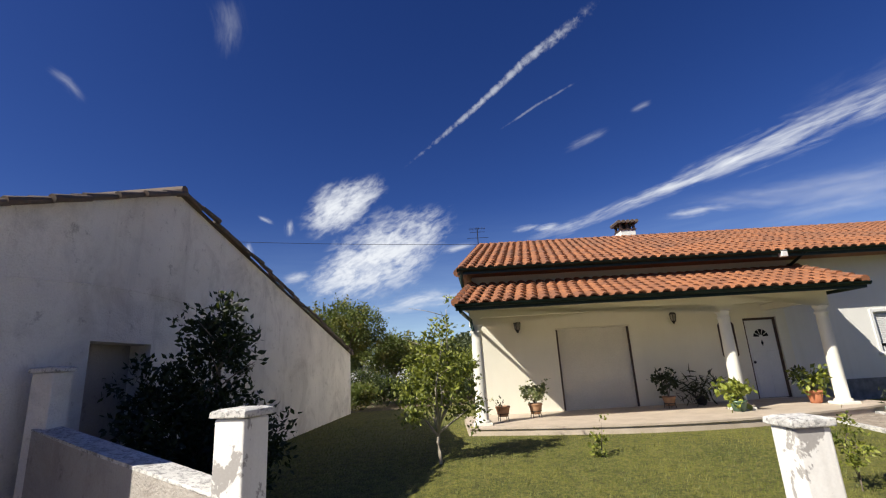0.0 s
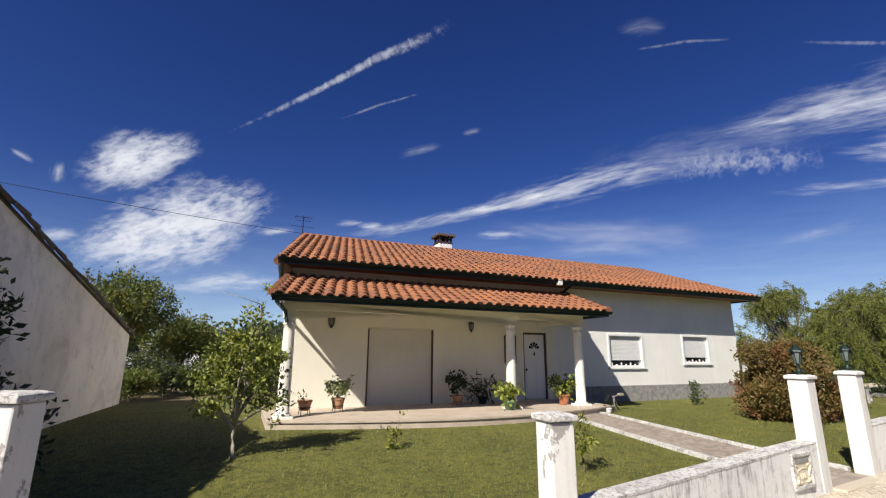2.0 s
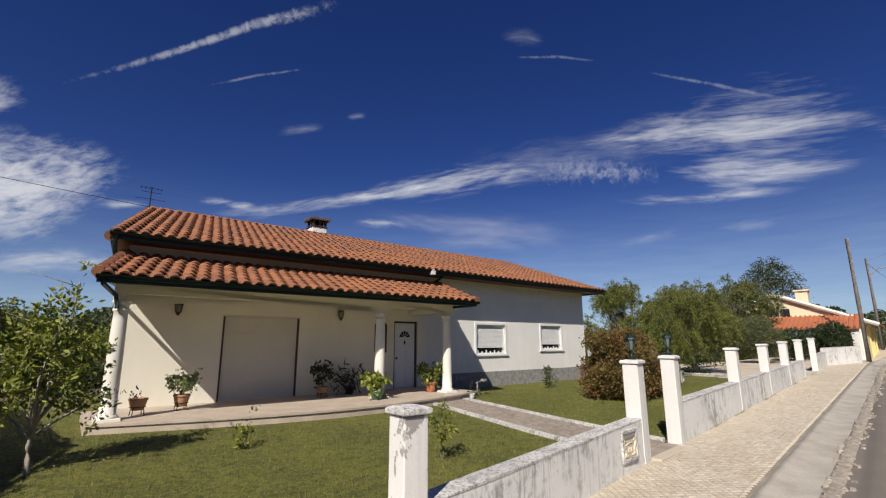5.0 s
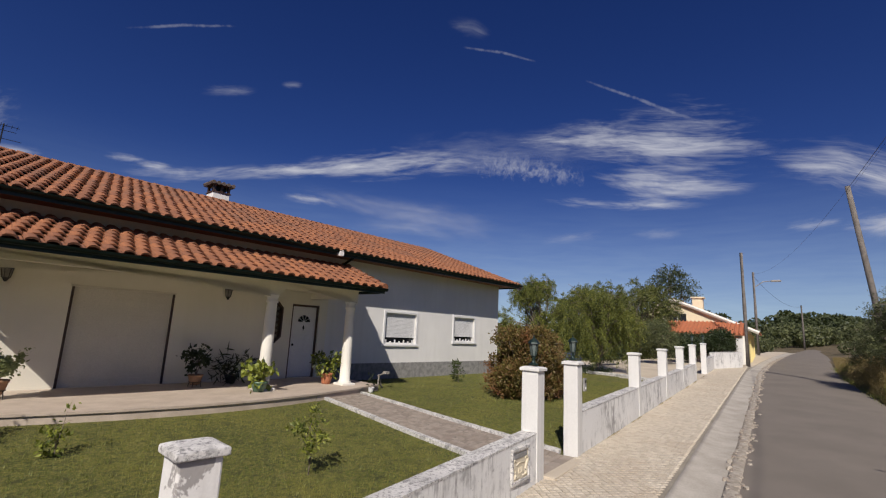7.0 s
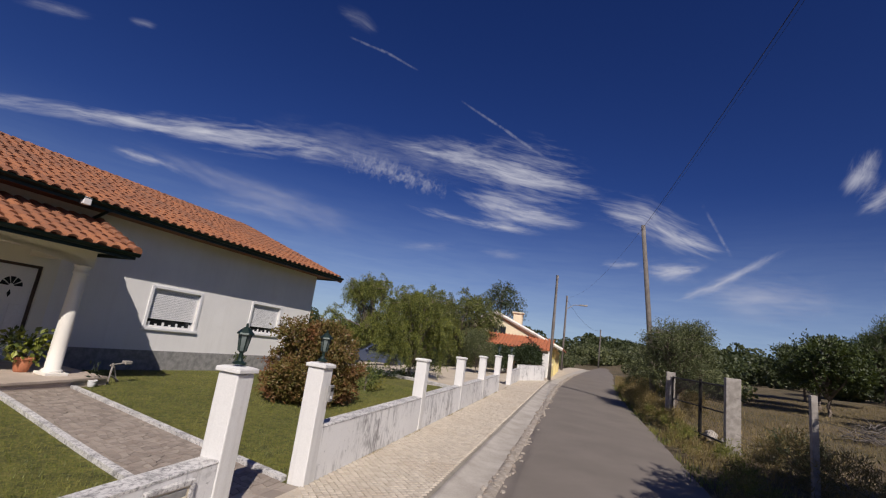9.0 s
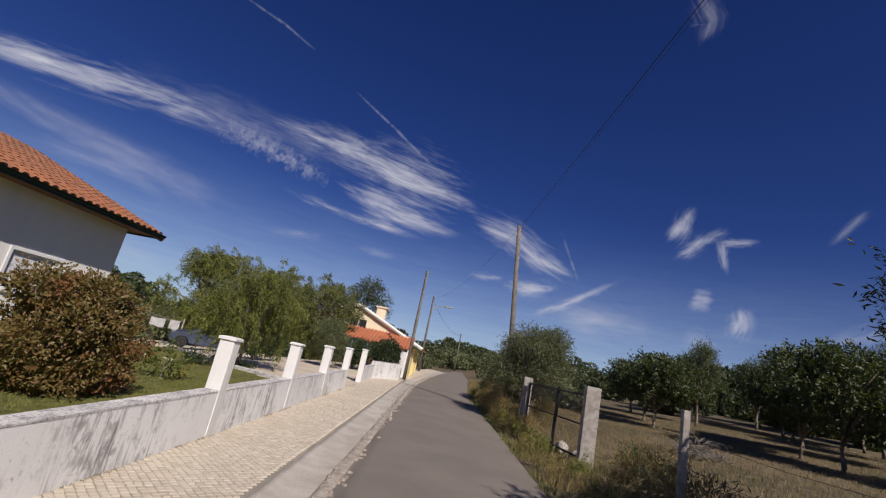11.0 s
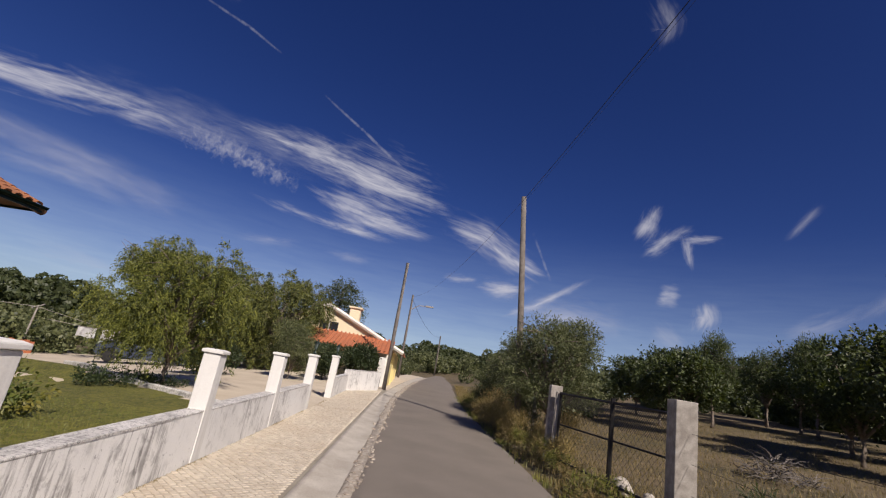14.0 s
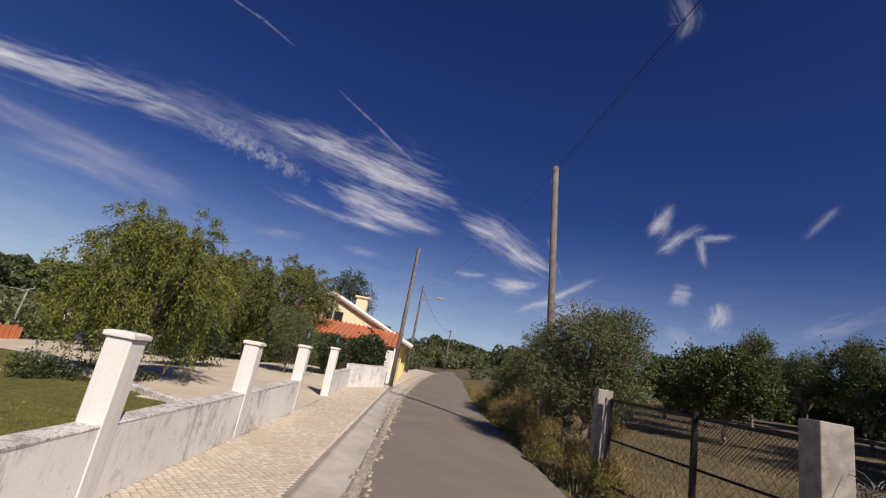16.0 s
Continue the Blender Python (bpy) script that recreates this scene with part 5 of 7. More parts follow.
plant("rounded_shrub", 10.58, 3.06, "big rounded bronze and green shrub on the lawn", "shrub",
      lobes(5, 18, 1.12, 1.12, 0.9, 0.95, 0.42) + [(0.5 * math.cos(a), 0.5 * math.sin(a), 0.4, 0.62, 0.62, 0.38) for a in (0.3, 1.6, 2.9, 4.2, 5.4)], 42000, 0.07, L_RED, 14, 0.06, 0.4, fill=0.55, run=0.4)
plant("small_shrub", 12.27, 6.32, "slim green shrub by the house wall", "shrub", [(0, 0, .4, .2, .2, .4)], 420, 0.07, L_ORCHARD, 15, 0.015, .2, run=0.3)
plant("small_shrub", 13.89, 3.16, "small yellowing shrub on the lawn", "shrub", [(0, 0, .4, .38, .38, .35), (.2, .1, .3, .3, .3, .25)], 700, 0.09, L_BACK, 16, 0.02, .2)
# the barn's shade on this bush sits in its leaf colour
plant("laurel_bush", -4.4, 3.55, "tall glossy evergreen bush before the barn, shade put into its dark leaves", "bush",
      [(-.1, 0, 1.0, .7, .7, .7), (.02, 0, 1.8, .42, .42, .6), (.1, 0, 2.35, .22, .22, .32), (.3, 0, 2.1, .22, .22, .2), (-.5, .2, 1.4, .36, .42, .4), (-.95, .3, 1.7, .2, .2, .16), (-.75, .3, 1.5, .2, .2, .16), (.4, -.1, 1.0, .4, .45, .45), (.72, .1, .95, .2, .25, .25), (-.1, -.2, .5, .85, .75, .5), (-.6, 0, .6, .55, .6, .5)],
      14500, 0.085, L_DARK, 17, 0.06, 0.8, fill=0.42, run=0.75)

# trees in the sandy yard
plant("pepper_tree", 19.6, 3.85, "small weeping pepper tree with feathery light green foliage", "tree",
      lobes(21, 24, 1.5, 1.5, 1.5, 2.2, 0.33, 1.2, 0.85)[1:] + [(0, 0, 2.0, .85, .85, .9)] + [(-1.2, -.2, 1.5, .45, .45, .6), (1.2, .3, 1.4, .45, .45, .6), (.3, -1.1, 1.4, .4, .4, .6), (-.2, .6, 3.5, .6, .6, .45), (-.3, 1.3, 2.2, .6, .6, .7)],
      64000, 0.075, L_PEPPER, 21, 0.07, 1.0, 0.9, 0.3, fill=0.2, run=0.9, per=90)
plant("pepper_tree", 36.75, 14.08, "tall weeping pepper tree with feathery light green foliage", "tree",
      lobes(22, 22, 2.4, 2.4, 2.6, 4.6, 0.32, 1.0, 0.9)[1:] + [(0, 0, 2.6, 1.9, 1.9, 1.7)] + [(-2.2, 2.0, 3.2, 1.0, 1.0, 1.2), (.6, -.4, 7.0, .7, .7, .7), (0.3, 0.2, 2.2, 1.6, 1.6, 1.2)], 62000, 0.135, L_PEPPER, 22, 0.16, 2.0, 0.8, 0.32, fill=0.2, run=0.8, per=70)
plant("pepper_tree", 34.77, 8.45, "weeping pepper tree with feathery light green foliage", "tree",
      lobes(27, 20, 2.3, 2.2, 2.3, 3.4, 0.33, 1.0, 0.9)[1:] + [(0, 0, 1.3, 1.7, 1.7, 1.2)], 54000, 0.125, L_PEPPER, 27, 0.13, 1.4, 0.8, 0.32, fill=0.2, run=0.8, per=70)
plant("pepper_tree", 32.59, 4.95, "broad weeping tree of dusty green foliage", "tree",
      lobes(23, 20, 2.2, 2.0, 2.1, 3.3, 0.33, 1.0, 0.9)[1:] + [(0, 0, 1.3, 1.6, 1.5, 1.2)], 54000, 0.115, L_PEPPER_DEEP, 23, 0.13, 1.4, 0.8, 0.32, fill=0.2, run=0.8, per=70)
plant("grey_shrub", 27.61, 2.73, "fine-leaved grey-green shrub behind the street wall", "shrub", lobes(24, 9, 1.35, 1.0, 1.1, 1.35, 0.45), 13000, 0.10, L_OLIVE, 24, 0.05, .5, 0.3, 0.25, fill=0.4, run=0.6)
plant("dark_shrub", 24.8, 5.28, "dark dense shrub in the sandy yard", "shrub", lobes(28, 7, 1.1, .9, 0.8, 0.9, 0.5), 7000, 0.11, L_PINE, 28, 0.05, .5)
plant("dark_shrub", 31.99, 0.29, "dark dense shrub hanging over the neighbour's wall", "shrub", lobes(26, 12, 1.3, .75, .62, 1.25, 0.4), 13000, 0.11, L_PINE, 26, 0.05, .6)
plant("dark_shrub", 30.61, 1.86, "dark dense shrub behind the street wall", "shrub", lobes(25, 7, 1.1, .7, .6, 0.85, 0.5), 11000, 0.11, L_PINE, 25, 0.05, .7)

plant("groundcover", 19.09, 4.46, "low dark creeping plants round the tree foot", "plants", [(0, 0, .12, 1.0, .6, .16), (.7, -.6, .1, .6, .5, .14), (-.7, .4, .15, .4, .4, .2)], 2600, 0.08, L_PINE, 29, 0, 0, 0, 0.4, run=0.4)
# behind the garden
for i, (x, y, r, h, lf, sd) in enumerate(((-4.54, 23.01, 1.9, 6.0, L_BACK, 31), (-1.8, 26.61, 1.8, 3.6, L_BACK, 32), (1.55, 32.93, 2.6, 3.6, L_WOOD, 33), (5.18, 35.94, 2.8, 3.6, L_WOOD, 34), (-5.42, 29.25, 2.0, 4.4, L_BACK, 35), (2.79, 20.58, 1.5, 2.2, L_LEMON, 36))):
    plant("garden_tree", x, y, "broad-leaved tree with loose crown behind the garden", "tree", lobes(sd, 8, r, r, h * 0.3, h * 0.62, 0.5), 9000, 0.16, lf, sd, 0.1, h * 0.4, fill=0.5)

for i, (x, y, r, h) in enumerate(((-3.3, 16.4, .7, .8), (-2.4, 17.6, .9, 1.0), (-1.2, 18.4, .9, .8), (0.1, 18.9, 1.0, .9), (1.5, 19.6, 1.0, .9), (-3.2, 18.9, .9, 1.5), (-0.6, 21.6, 1.2, 1.3))):
    plant("garden_hedge", x, y, "low dark bushy growth at the end of the lawn", "shrub", lobes(300 + i, 7, r, r, h * .5, h * .5, 0.5), 3200, 0.11, L_ORCHARD if i % 3 else L_BACK, 300 + i, 0.03, h * .4, fill=0.4, run=0.6, group="growth at the end of the lawn")

# across the lane
def orchard_tree(x, y, r, h, seed, leaf=L_ORCHARD):
    return plant("orchard_tree", x, y, "dense dark green orchard tree over dry grass", "tree", lobes(seed, 16, r, r, h * 0.36, h * 0.62, 0.36) + [(0, 0, h * 0.42, r * 0.7, r * 0.7, h * 0.16)], 12000, 0.14, leaf, seed, 0.09, h * 0.3, fill=0.5, run=0.5, group="orchard trees")


plant("olive_tree", 20.3, -6.35, "spreading grey-green olive tree behind the fence", "tree",
      lobes(41, 30, 1.6, 1.55, 1.45, 2.05, 0.28), 32000, 0.085, L_OLIVE, 41, 0.12, 1.2, 0.15, 0.28, fill=0.45)
plant("olive_shrub", 28.15, -6.2, "bushy grey-green olive shoots by the lane", "shrub", lobes(44, 14, 1.0, .8, 1.1, 1.4, 0.32), 9000, 0.09, L_OLIVE, 44, 0.05, 0.6, 0.1, 0.28, fill=0.35)
plant("olive_tree", 25.5, -6.43, "grey-green olive tree round a wooden pole", "tree",
      lobes(42, 20, 1.25, 1.0, 1.15, 2.1, 0.3), 16000, 0.085, L_OLIVE, 42, 0.1, 1.0, 0.15, 0.28, fill=0.45)
for i, (x, y, r, h) in enumerate(((26.51, -13.72, 1.6, 3.2), (30.19, -14.88, 1.5, 3.2), (34.29, -25.64, 2.2, 4.8), (39.73, -22.57, 2.1, 4.2), (35.24, -31.13, 2.0, 5.2), (30.81, -27.68, 2.0, 4.6), (42.16, -29.55, 2.2, 4.6), (19.4, -16.71, 1.9, 3.9), (22.54, -17.77, 1.7, 3.8), (15.4, -18.8, 2.0, 4.0), (22.54, -21.58, 1.8, 3.5), (26.07, -24.74, 2.0, 4.3), (24.58, -19.35, 1.5, 3.2), (13.8, -20.5, 2.0, 3.8), (9.8, -20.0, 2.0, 3.6), (46.46, -25.49, 2.2, 4.4), (36.23, -16.61, 1.8, 3.2), (17.0, -24.5, 2.1, 4.0))):
    orchard_tree(x, y, r * 1.05, h * 1.15, 50 + i)
for i, (x, y, r, h) in enumerate(((32.65, -19.15, 1.15, 4.6), (31.59, -24.27, 1.1, 4.9), (28.34, -26.51, 1.2, 5.6), (38.2, -26.59, 1.1, 4.8))):
    plant("young_pine", x, y, "young pine with upright tufted shoots", "tree", lobes(70 + i, 22, r, r, h * 0.36, h * 0.66, 0.22, 2.4, 0.85), 9000, 0.2, L_YOUNGPINE, 70 + i, 0.09, h * 0.4, -0.5, 0.16, fill=0.4, group="young pines")
plant("umbrella_pine", 32.17, -35.67, "tall umbrella pine with a dark flat crown", "tree", [(0, 0, 10.0, 2.8, 2.8, 1.6), (1.6, .6, 10.6, 1.8, 1.8, 1.3), (-1.5, -.5, 9.6, 1.7, 1.7, 1.1), (0, 1.5, 9.0, 1.6, 1.6, 1.0), (-2.3, 0.3, 8.6, 1.0, 1.0, .7)], 12000, 0.3, L_PINE, 80, 0.25, 7.5, -0.2, 0.18, fill=0.5)
plant("olive_tree", 6.9, -7.4, "slim young olive tree beside the road verge", "tree",
      [(0, -.2, 2.6, .85, .85, .7), (.1, .1, 3.1, .6, .6, .5), (-.3, -.2, 2.0, .7, .7, .45), (.15, -.2, 3.5, .35, .35, .3), (.3, -.8, 2.4, .75, .75, .6), (-.7, -.5, 2.8, .75, .75, .6), (-.2, -1.1, 3.1, .7, .7, .6), (-.6, .3, 2.3, .5, .5, .4)], 24000, 0.085, L_OLIVE, 43, 0.055, 1.5, 0.0, 0.25, fill=0.4)

# far woods
def woods(name, rows, seed, leaf, label):
    g = np.random.default_rng(seed)
    vs = []
    for (x0, y0, x1, y1, n, r, h) in rows:
        for i in range(n):
            t = g.random()
            x, y = x0 + (x1 - x0) * t + g.normal() * r * 1.4, y0 + (y1 - y0) * t + g.normal() * r * 1.4
            hh = h * (0.65 + 0.6 * g.random())
            k = int(900 * min(2.0, max(0.4, r / 2.5)))
            d = g.normal(size=(k, 3))
            d /= np.linalg.norm(d, axis=1, keepdims=True)
            lob = 0.8 + 0.3 * np.sin(5 * d[:, :1] + i) * np.cos(4 * d[:, 1:2] - i)
            p = d * lob * np.array([r, r, hh * 0.42]) + np.array([x, y, land(x, y) + hh * 0.38])
            s = (0.04 + r * 0.065) * (0.6 + 0.8 * g.random((k, 1)))
            a, b = g.normal(size=(k, 3)), g.normal(size=(k, 3))
            a /= np.linalg.norm(a, axis=1, keepdims=True)
            b = np.cross(a, b)
            b /= np.linalg.norm(b, axis=1, keepdims=True)
            vs.append(np.stack([p - a * s, p + b * s * 0.7, p + a * s, p - b * s * 0.7], 1).reshape(-1, 3))
    v = np.concatenate(vs)
    return tagged(new(name, mesh_np(name, v, np.arange(len(v)).reshape(-1, 4), leaf)), label, "woods", "", "stuff")


woods("far_woods", [(-60, 75, 40, 80, 45, 4.5, 8), (40, 62, 110, 60, 45, 4.5, 7.5), (30, 95, 160, 110, 60, 6, 10), (75, 8, 160, 26, 34, 3.5, 6), (70, -18, 170, -30, 40, 3.5, 5.5), (60, -38, 150, -90, 60, 4, 6.5), (170, -40, 190, 60, 40, 6, 9), (20, -55, 80, -60, 40, 4, 6.5), (-20, -50, 20, -55, 26, 4, 6.5), (6, -33, 52, -36, 34, 2.0, 3.4), (40, -24, 66, -20, 16, 2.0, 3.4)],
      90, L_WOOD, "distant mixed trees and scrub on low hills")
woods("roadside_scrub", [(31, -9.4, 62, -15.0, 26, 1.1, 1.9), (56, 5.0, 80, 1.5, 14, 1.8, 3.6), (52, 1.6, 92, -3.0, 24, 0.9, 1.5), (42, -9.6, 92, -17, 30, 1.0, 1.5), (92, -5, 140, -16, 30, 2.5, 4.0), (27, 27, 52, 19, 26, 1.5, 2.2), (18, 36, 70, 40, 30, 2.4, 3.2), (36, 23, 60, 10, 16, 1.8, 2.6)], 91, L_OLIVE, "olive-green scrub along the lane")


# ---- things along the street ----
def gate_lantern(x, y, z):
    ob = thing("gate_lantern", pose(x, y, z), "small dark green lantern on a gate pillar", "lantern", "lanterns on the gate pillars")
    part("base", lathe([(0.0, 0.0), (0.06, 0.0), (0.06, 0.015), (0.03, 0.03), (0.018, 0.06), (0.018, 0.10), (0.035, 0.12), (0.0, 0.13)], 12), M_GREENMETAL, ob)
    part("glass", lathe([(0.0, 0.12), (0.035, 0.12), (0.055, 0.27), (0.0, 0.27)], 6), M_LAMPGLASS, ob, "dusty glass")
    part("roof", lathe([(0.0, 0.27), (0.08, 0.27), (0.075, 0.285), (0.03, 0.33), (0.012, 0.34), (0.012, 0.37), (0.0, 0.375)], 6), M_GREENMETAL, ob)
    for i in range(6):
        a = math.pi / 3 * i
        part("rib", tube([(0.037 * math.cos(a), 0.037 * math.sin(a), 0.12), (0.057 * math.cos(a), 0.057 * math.sin(a), 0.27)], 0.005, 5), M_GREENMETAL, ob)
    return ob


M_LAMPGLASS = two_tone("dusty_glass", (0.10, 0.13, 0.12), (0.16, 0.19, 0.18), 10, 60, 0.15, 0.0, 0.001)
for x in (PILLARS[0], PILLARS[1], PILLARS[5], PILLARS[6]):
    gate_lantern(x, WALL_Y, rise(x) + 1.39)

pq = thing("wall_plaque", pose(3.95, 0.066, rise(3.9) + 0.19), "moulded cream name plaque set in the wall", "plaque")
M_PLAQUE = two_tone("plaque_stone", (0.66, 0.58, 0.42), (0.74, 0.67, 0.52), 8, 60, 0.7, 0.2, 0.003)
part("panel", box(-0.20, 0.20, -0.012, 0.012, 0.0, 0.32), M_PLAQUE, pq)
for bx in ((-0.23, 0.23, 0.31, 0.35), (-0.23, 0.23, -0.03, 0.01), (-0.23, -0.19, 0.01, 0.31), (0.19, 0.23, 0.01, 0.31)):
    part("border", box(bx[0], bx[1], -0.03, 0.008, bx[2], bx[3], 0.006), M_COPING, pq)
part("slot", box(-0.16, 0.16, -0.02, -0.005, 0.235, 0.29, 0.004), M_GRANITE, pq, "grey letter slot")
bm = bmesh.new()
for sx in (-1, 1):
    add_tube(bm, [(sx * (0.155 - 0.035 * math.sin(i * 0.55)), -0.014, 0.03 + 0.022 * i) for i in range(9)], [0.012 + 0.008 * math.sin(i * 0.8) ** 2 for i in range(9)], 7)
    add_tube(bm, [(sx * (0.15 - 0.03 * math.cos(i * 0.7)), -0.014, 0.20 + 0.03 * math.sin(i * 0.7)) for i in range(8)], 0.010, 7)
    add_tube(bm, [(sx * (0.05 + 0.02 * i), -0.014, 0.045 - 0.012 * math.sin(i * 0.9)) for i in range(6)], 0.011, 7)
add_tube(bm, [(-0.11 + 0.0275 * i, -0.013, 0.165 + 0.02 * math.sin(math.pi * i / 8)) for i in range(9)], 0.008, 7)
part("relief", bm, M_PLAQUE, pq, "scrolled relief", True)
for i in range(3):
    part("relief_bar", box(-0.055 + i * 0.042, -0.027 + i * 0.042, -0.02, -0.008, 0.075, 0.135, 0.004), M_PLAQUE, pq)
bell = thing("doorbell", pose(PILLARS[1] + 0.03, WALL_Y - 0.155, rise(5.7) + 1.06), "grey intercom box on the gate pillar", "doorbell")
part("case", box(-0.048, 0.048, -0.03, 0.0, -0.11, 0.08, 0.006), M_GRANITE, bell)
part("button", box(-0.02, 0.02, -0.036, -0.03, -0.08, -0.045), M_PVC, bell)
part("speaker", box(-0.028, 0.028, -0.034, -0.03, 0.01, 0.05), M_DARKMETAL, bell)

# ---- pots on the terrace ----
def pot(u, v, r, h, mat, label, stand=0.0):
    p = H @ Vector((u, v, FLOOR))
    ob = thing("plant_pot", pose(p.x, p.y, p.z), label, "plant pot", "pots on the terrace")
    prof = [(0.0, stand), (r * 0.62, stand), (r * 0.70, stand + 0.02), (r * 0.95, stand + h * 0.7), (r * 0.93, stand + h * 0.78), (r * 1.06, stand + h * 0.82), (r * 1.06, stand + h), (r * 0.9, stand + h), (r * 0.86, stand + h * 0.9), (0.0, stand + h * 0.9)]
    part("pot", lathe(prof, 20), mat, ob, "", True)
    part("soil", lathe([(0.0, stand + h * 0.90), (r * 0.86, stand + h * 0.905), (0.0, stand + h * 0.93)], 14), M_SOIL, ob)
    if stand:
        for i in range(4):
            a = math.pi / 4 + math.pi / 2 * i
            part("stand_leg", tube([(r * 0.9 * math.cos(a), r * 0.9 * math.sin(a), 0), (r * 0.75 * math.cos(a), r * 0.75 * math.sin(a), stand + h * 0.3)], 0.008, 5), M_DARKMETAL, ob, "thin iron stand leg")
        part("stand_ring", tube([(r * 0.85 * math.cos(a * math.pi / 8), r * 0.85 * math.sin(a * math.pi / 8), stand + h * 0.28) for a in range(17)], 0.008, 5), M_DARKMETAL, ob)
    return ob


def pot_plant(ob, z, blobs, n, size, leaf, seed, aspect=0.5, droop=0.0, stems=5, fill=0.3):
    rng = random.Random(seed)
    bm = bmesh.new()
    for i in range(stems):
        b = blobs[i % len(blobs)]
        add_tube(bm, [(0, 0, z - 0.04), (b[0] * 0.4, b[1] * 0.4, z + (b[2] - z) * 0.5), (b[0] + rng.uniform(-.05, .05), b[1], b[2])], [0.012, 0.009, 0.004], 5)
    part("stems", bm, M_BARK, ob)
    leaf_cloud("foliage", blobs, n, size, seed, leaf, ob, droop, "", aspect, fill, 0.0, 0.3)


L_PALE = leaf_mat("pale_variegated_leaf", (0.20, 0.24, 0.10), (0.34, 0.36, 0.18))
L_BRONZE = leaf_mat("dark_bronze_leaf", (0.015, 0.018, 0.008), (0.03, 0.03, 0.013), 0.5)
M_TERRA_OLD = two_tone("old_terracotta", (0.42, 0.24, 0.13), (0.34, 0.18, 0.09), 6, 50, 0.85, 0.3, 0.004)
M_GREENPOT = two_tone("green_glazed_pot", (0.07, 0.13, 0.08), (0.1, 0.17, 0.1), 5, 50, 0.35, 0.1, 0.002)
p1 = pot(-1.62, -1.35, 0.16, 0.22, M_TERRA_OLD, "terracotta bowl with sparse leaves on an iron stand", 0.10)
pot_plant(p1, 0.31, [(-.05, 0, .36, .08, .06, .05)], 26, 0.07, L_DARK, 101)
p2 = pot(-0.82, -1.05, 0.155, 0.24, M_TERRA_OLD, "terracotta pot with a pale leafy geranium", 0.08)
pot_plant(p2, 0.31, [(0, 0, .55, .26, .26, .14), (-.22, 0, .62, .14, .14, .1), (.2, .05, .65, .16, .16, .12), (-.05, 0, .74, .1, .1, .07), (.1, -.1, .48, .22, .2, .1)], 640, 0.066, L_PALE, 102, 0.8)
p3 = pot(2.45, -0.75, 0.15, 0.22, M_TERRA_OLD, "terracotta pot with a dark rounded plant in shade", 0.05)
pot_plant(p3, 0.27, [(0, 0, .58, .28, .28, .18), (-.15, 0, .68, .16, .16, .12), (.15, 0, .66, .18, .18, .13), (0, 0, .80, .1, .1, .08)], 480, 0.08, L_DARK, 103, 0.7)
p4 = pot(3.38, -0.45, 0.14, 0.2, M_DARKMETAL, "dark pot with spiky arching leaves", 0.0)
leaf_cloud("foliage", [(0, 0, .32, .2, .2, .12), (0, 0, .4, .3, .3, .12)], 170, 0.27, 104, L_BRONZE, p4, 0.1, "", 0.15, 0.1, 0.0, 0.2)
p5 = pot(3.30, -2.05, 0.17, 0.22, M_GREENPOT, "green pot with large yellow-green leaves beside a column", 0.0)
pot_plant(p5, 0.22, [(0, 0, .36, .18, .18, .1), (-.1, 0, .48, .14, .12, .1), (.12, 0, .5, .14, .12, .1)], 170, 0.14, L_BRIGHT, 105, 0.7, 0.1)
p6 = pot(5.42, -1.45, 0.16, 0.28, M_TERRA, "bright terracotta pot with a leafy green plant", 0.0)
pot_plant(p6, 0.28, [(0, 0, .45, .22, .22, .14), (.12, 0, .58, .18, .16, .14), (-.18, 0, .62, .12, .12, .12)], 280, 0.12, L_LEMON, 106, 0.6)
leaf_cloud("dark_foliage", [(-.26, 0, .62, .1, .1, .14), (-.3, 0, .5, .08, .08, .1)], 46, 0.11, 107, L_DARK, p6, 0.0, "dark purple leaves", 0.7, 0.2, 0.0, 0.3)
p7 = pot(6.28, -2.25, 0.085, 0.14, M_PVC, "small white pot with a spiky cactus", 0.0)
p7.matrix_world = pose(*(H @ Vector((6.22, -2.32, 0.0))))
leaf_cloud("foliage", [(0, 0, .24, .05, .05, .1)], 30, 0.13, 108, L_DARK, p7, -0.4, "", 0.22, 0.1, 0.0, 0.3)
st = thing("garden_tap_stand", pose(*(H @ Vector((6.72, -2.0, 0.0)))), "weathered grey metal stand on the lawn edge", "stand")
for pts in (((0, 0, 0), (0.02, 0, .42)), ((.28, .1, 0), (.1, .05, .34)), ((-.04, 0, .38), (.42, .06, .44)), ((.02, 0, .18), (.3, .1, .05))):
    part("bar", tube(pts, 0.018, 6), M_POST, st)
part("head", box(.3, .46, .0, .12, .40, .47, 0.01), M_POST, st)

# ---- field fence across the lane ----
def fence_post(x, y, h, w, label, turn=0.0):
    ob = thing("fence_post", pose(x, y, land(x, y) - 0.05, 0, 0, turn), label, "fence post", "concrete fence posts")
    bm = box(-w / 2, w / 2, -w / 2, w / 2, -0.2, h, 0.012)
    part("post", bm, M_POST, ob)
    return ob


fence_post(13.78, -6.35, 1.68, 0.31, "thick rough concrete gate post", -6)
fence_post(17.75, -5.7, 1.62, 0.26, "thick rough concrete gate post", -6)
fence_post(17.45, -5.68, 1.5, 0.10, "slim concrete gate strut", -6)
for x, y in ((10.14, -6.5), (6.7, -6.9), (21.6, -6.3), (26.0, -6.7), (31.0, -8.0), (35.0, -8.4), (39.0, -9.0)):
    fence_post(x, y, 1.62, 0.10, "slim weathered concrete fence post")


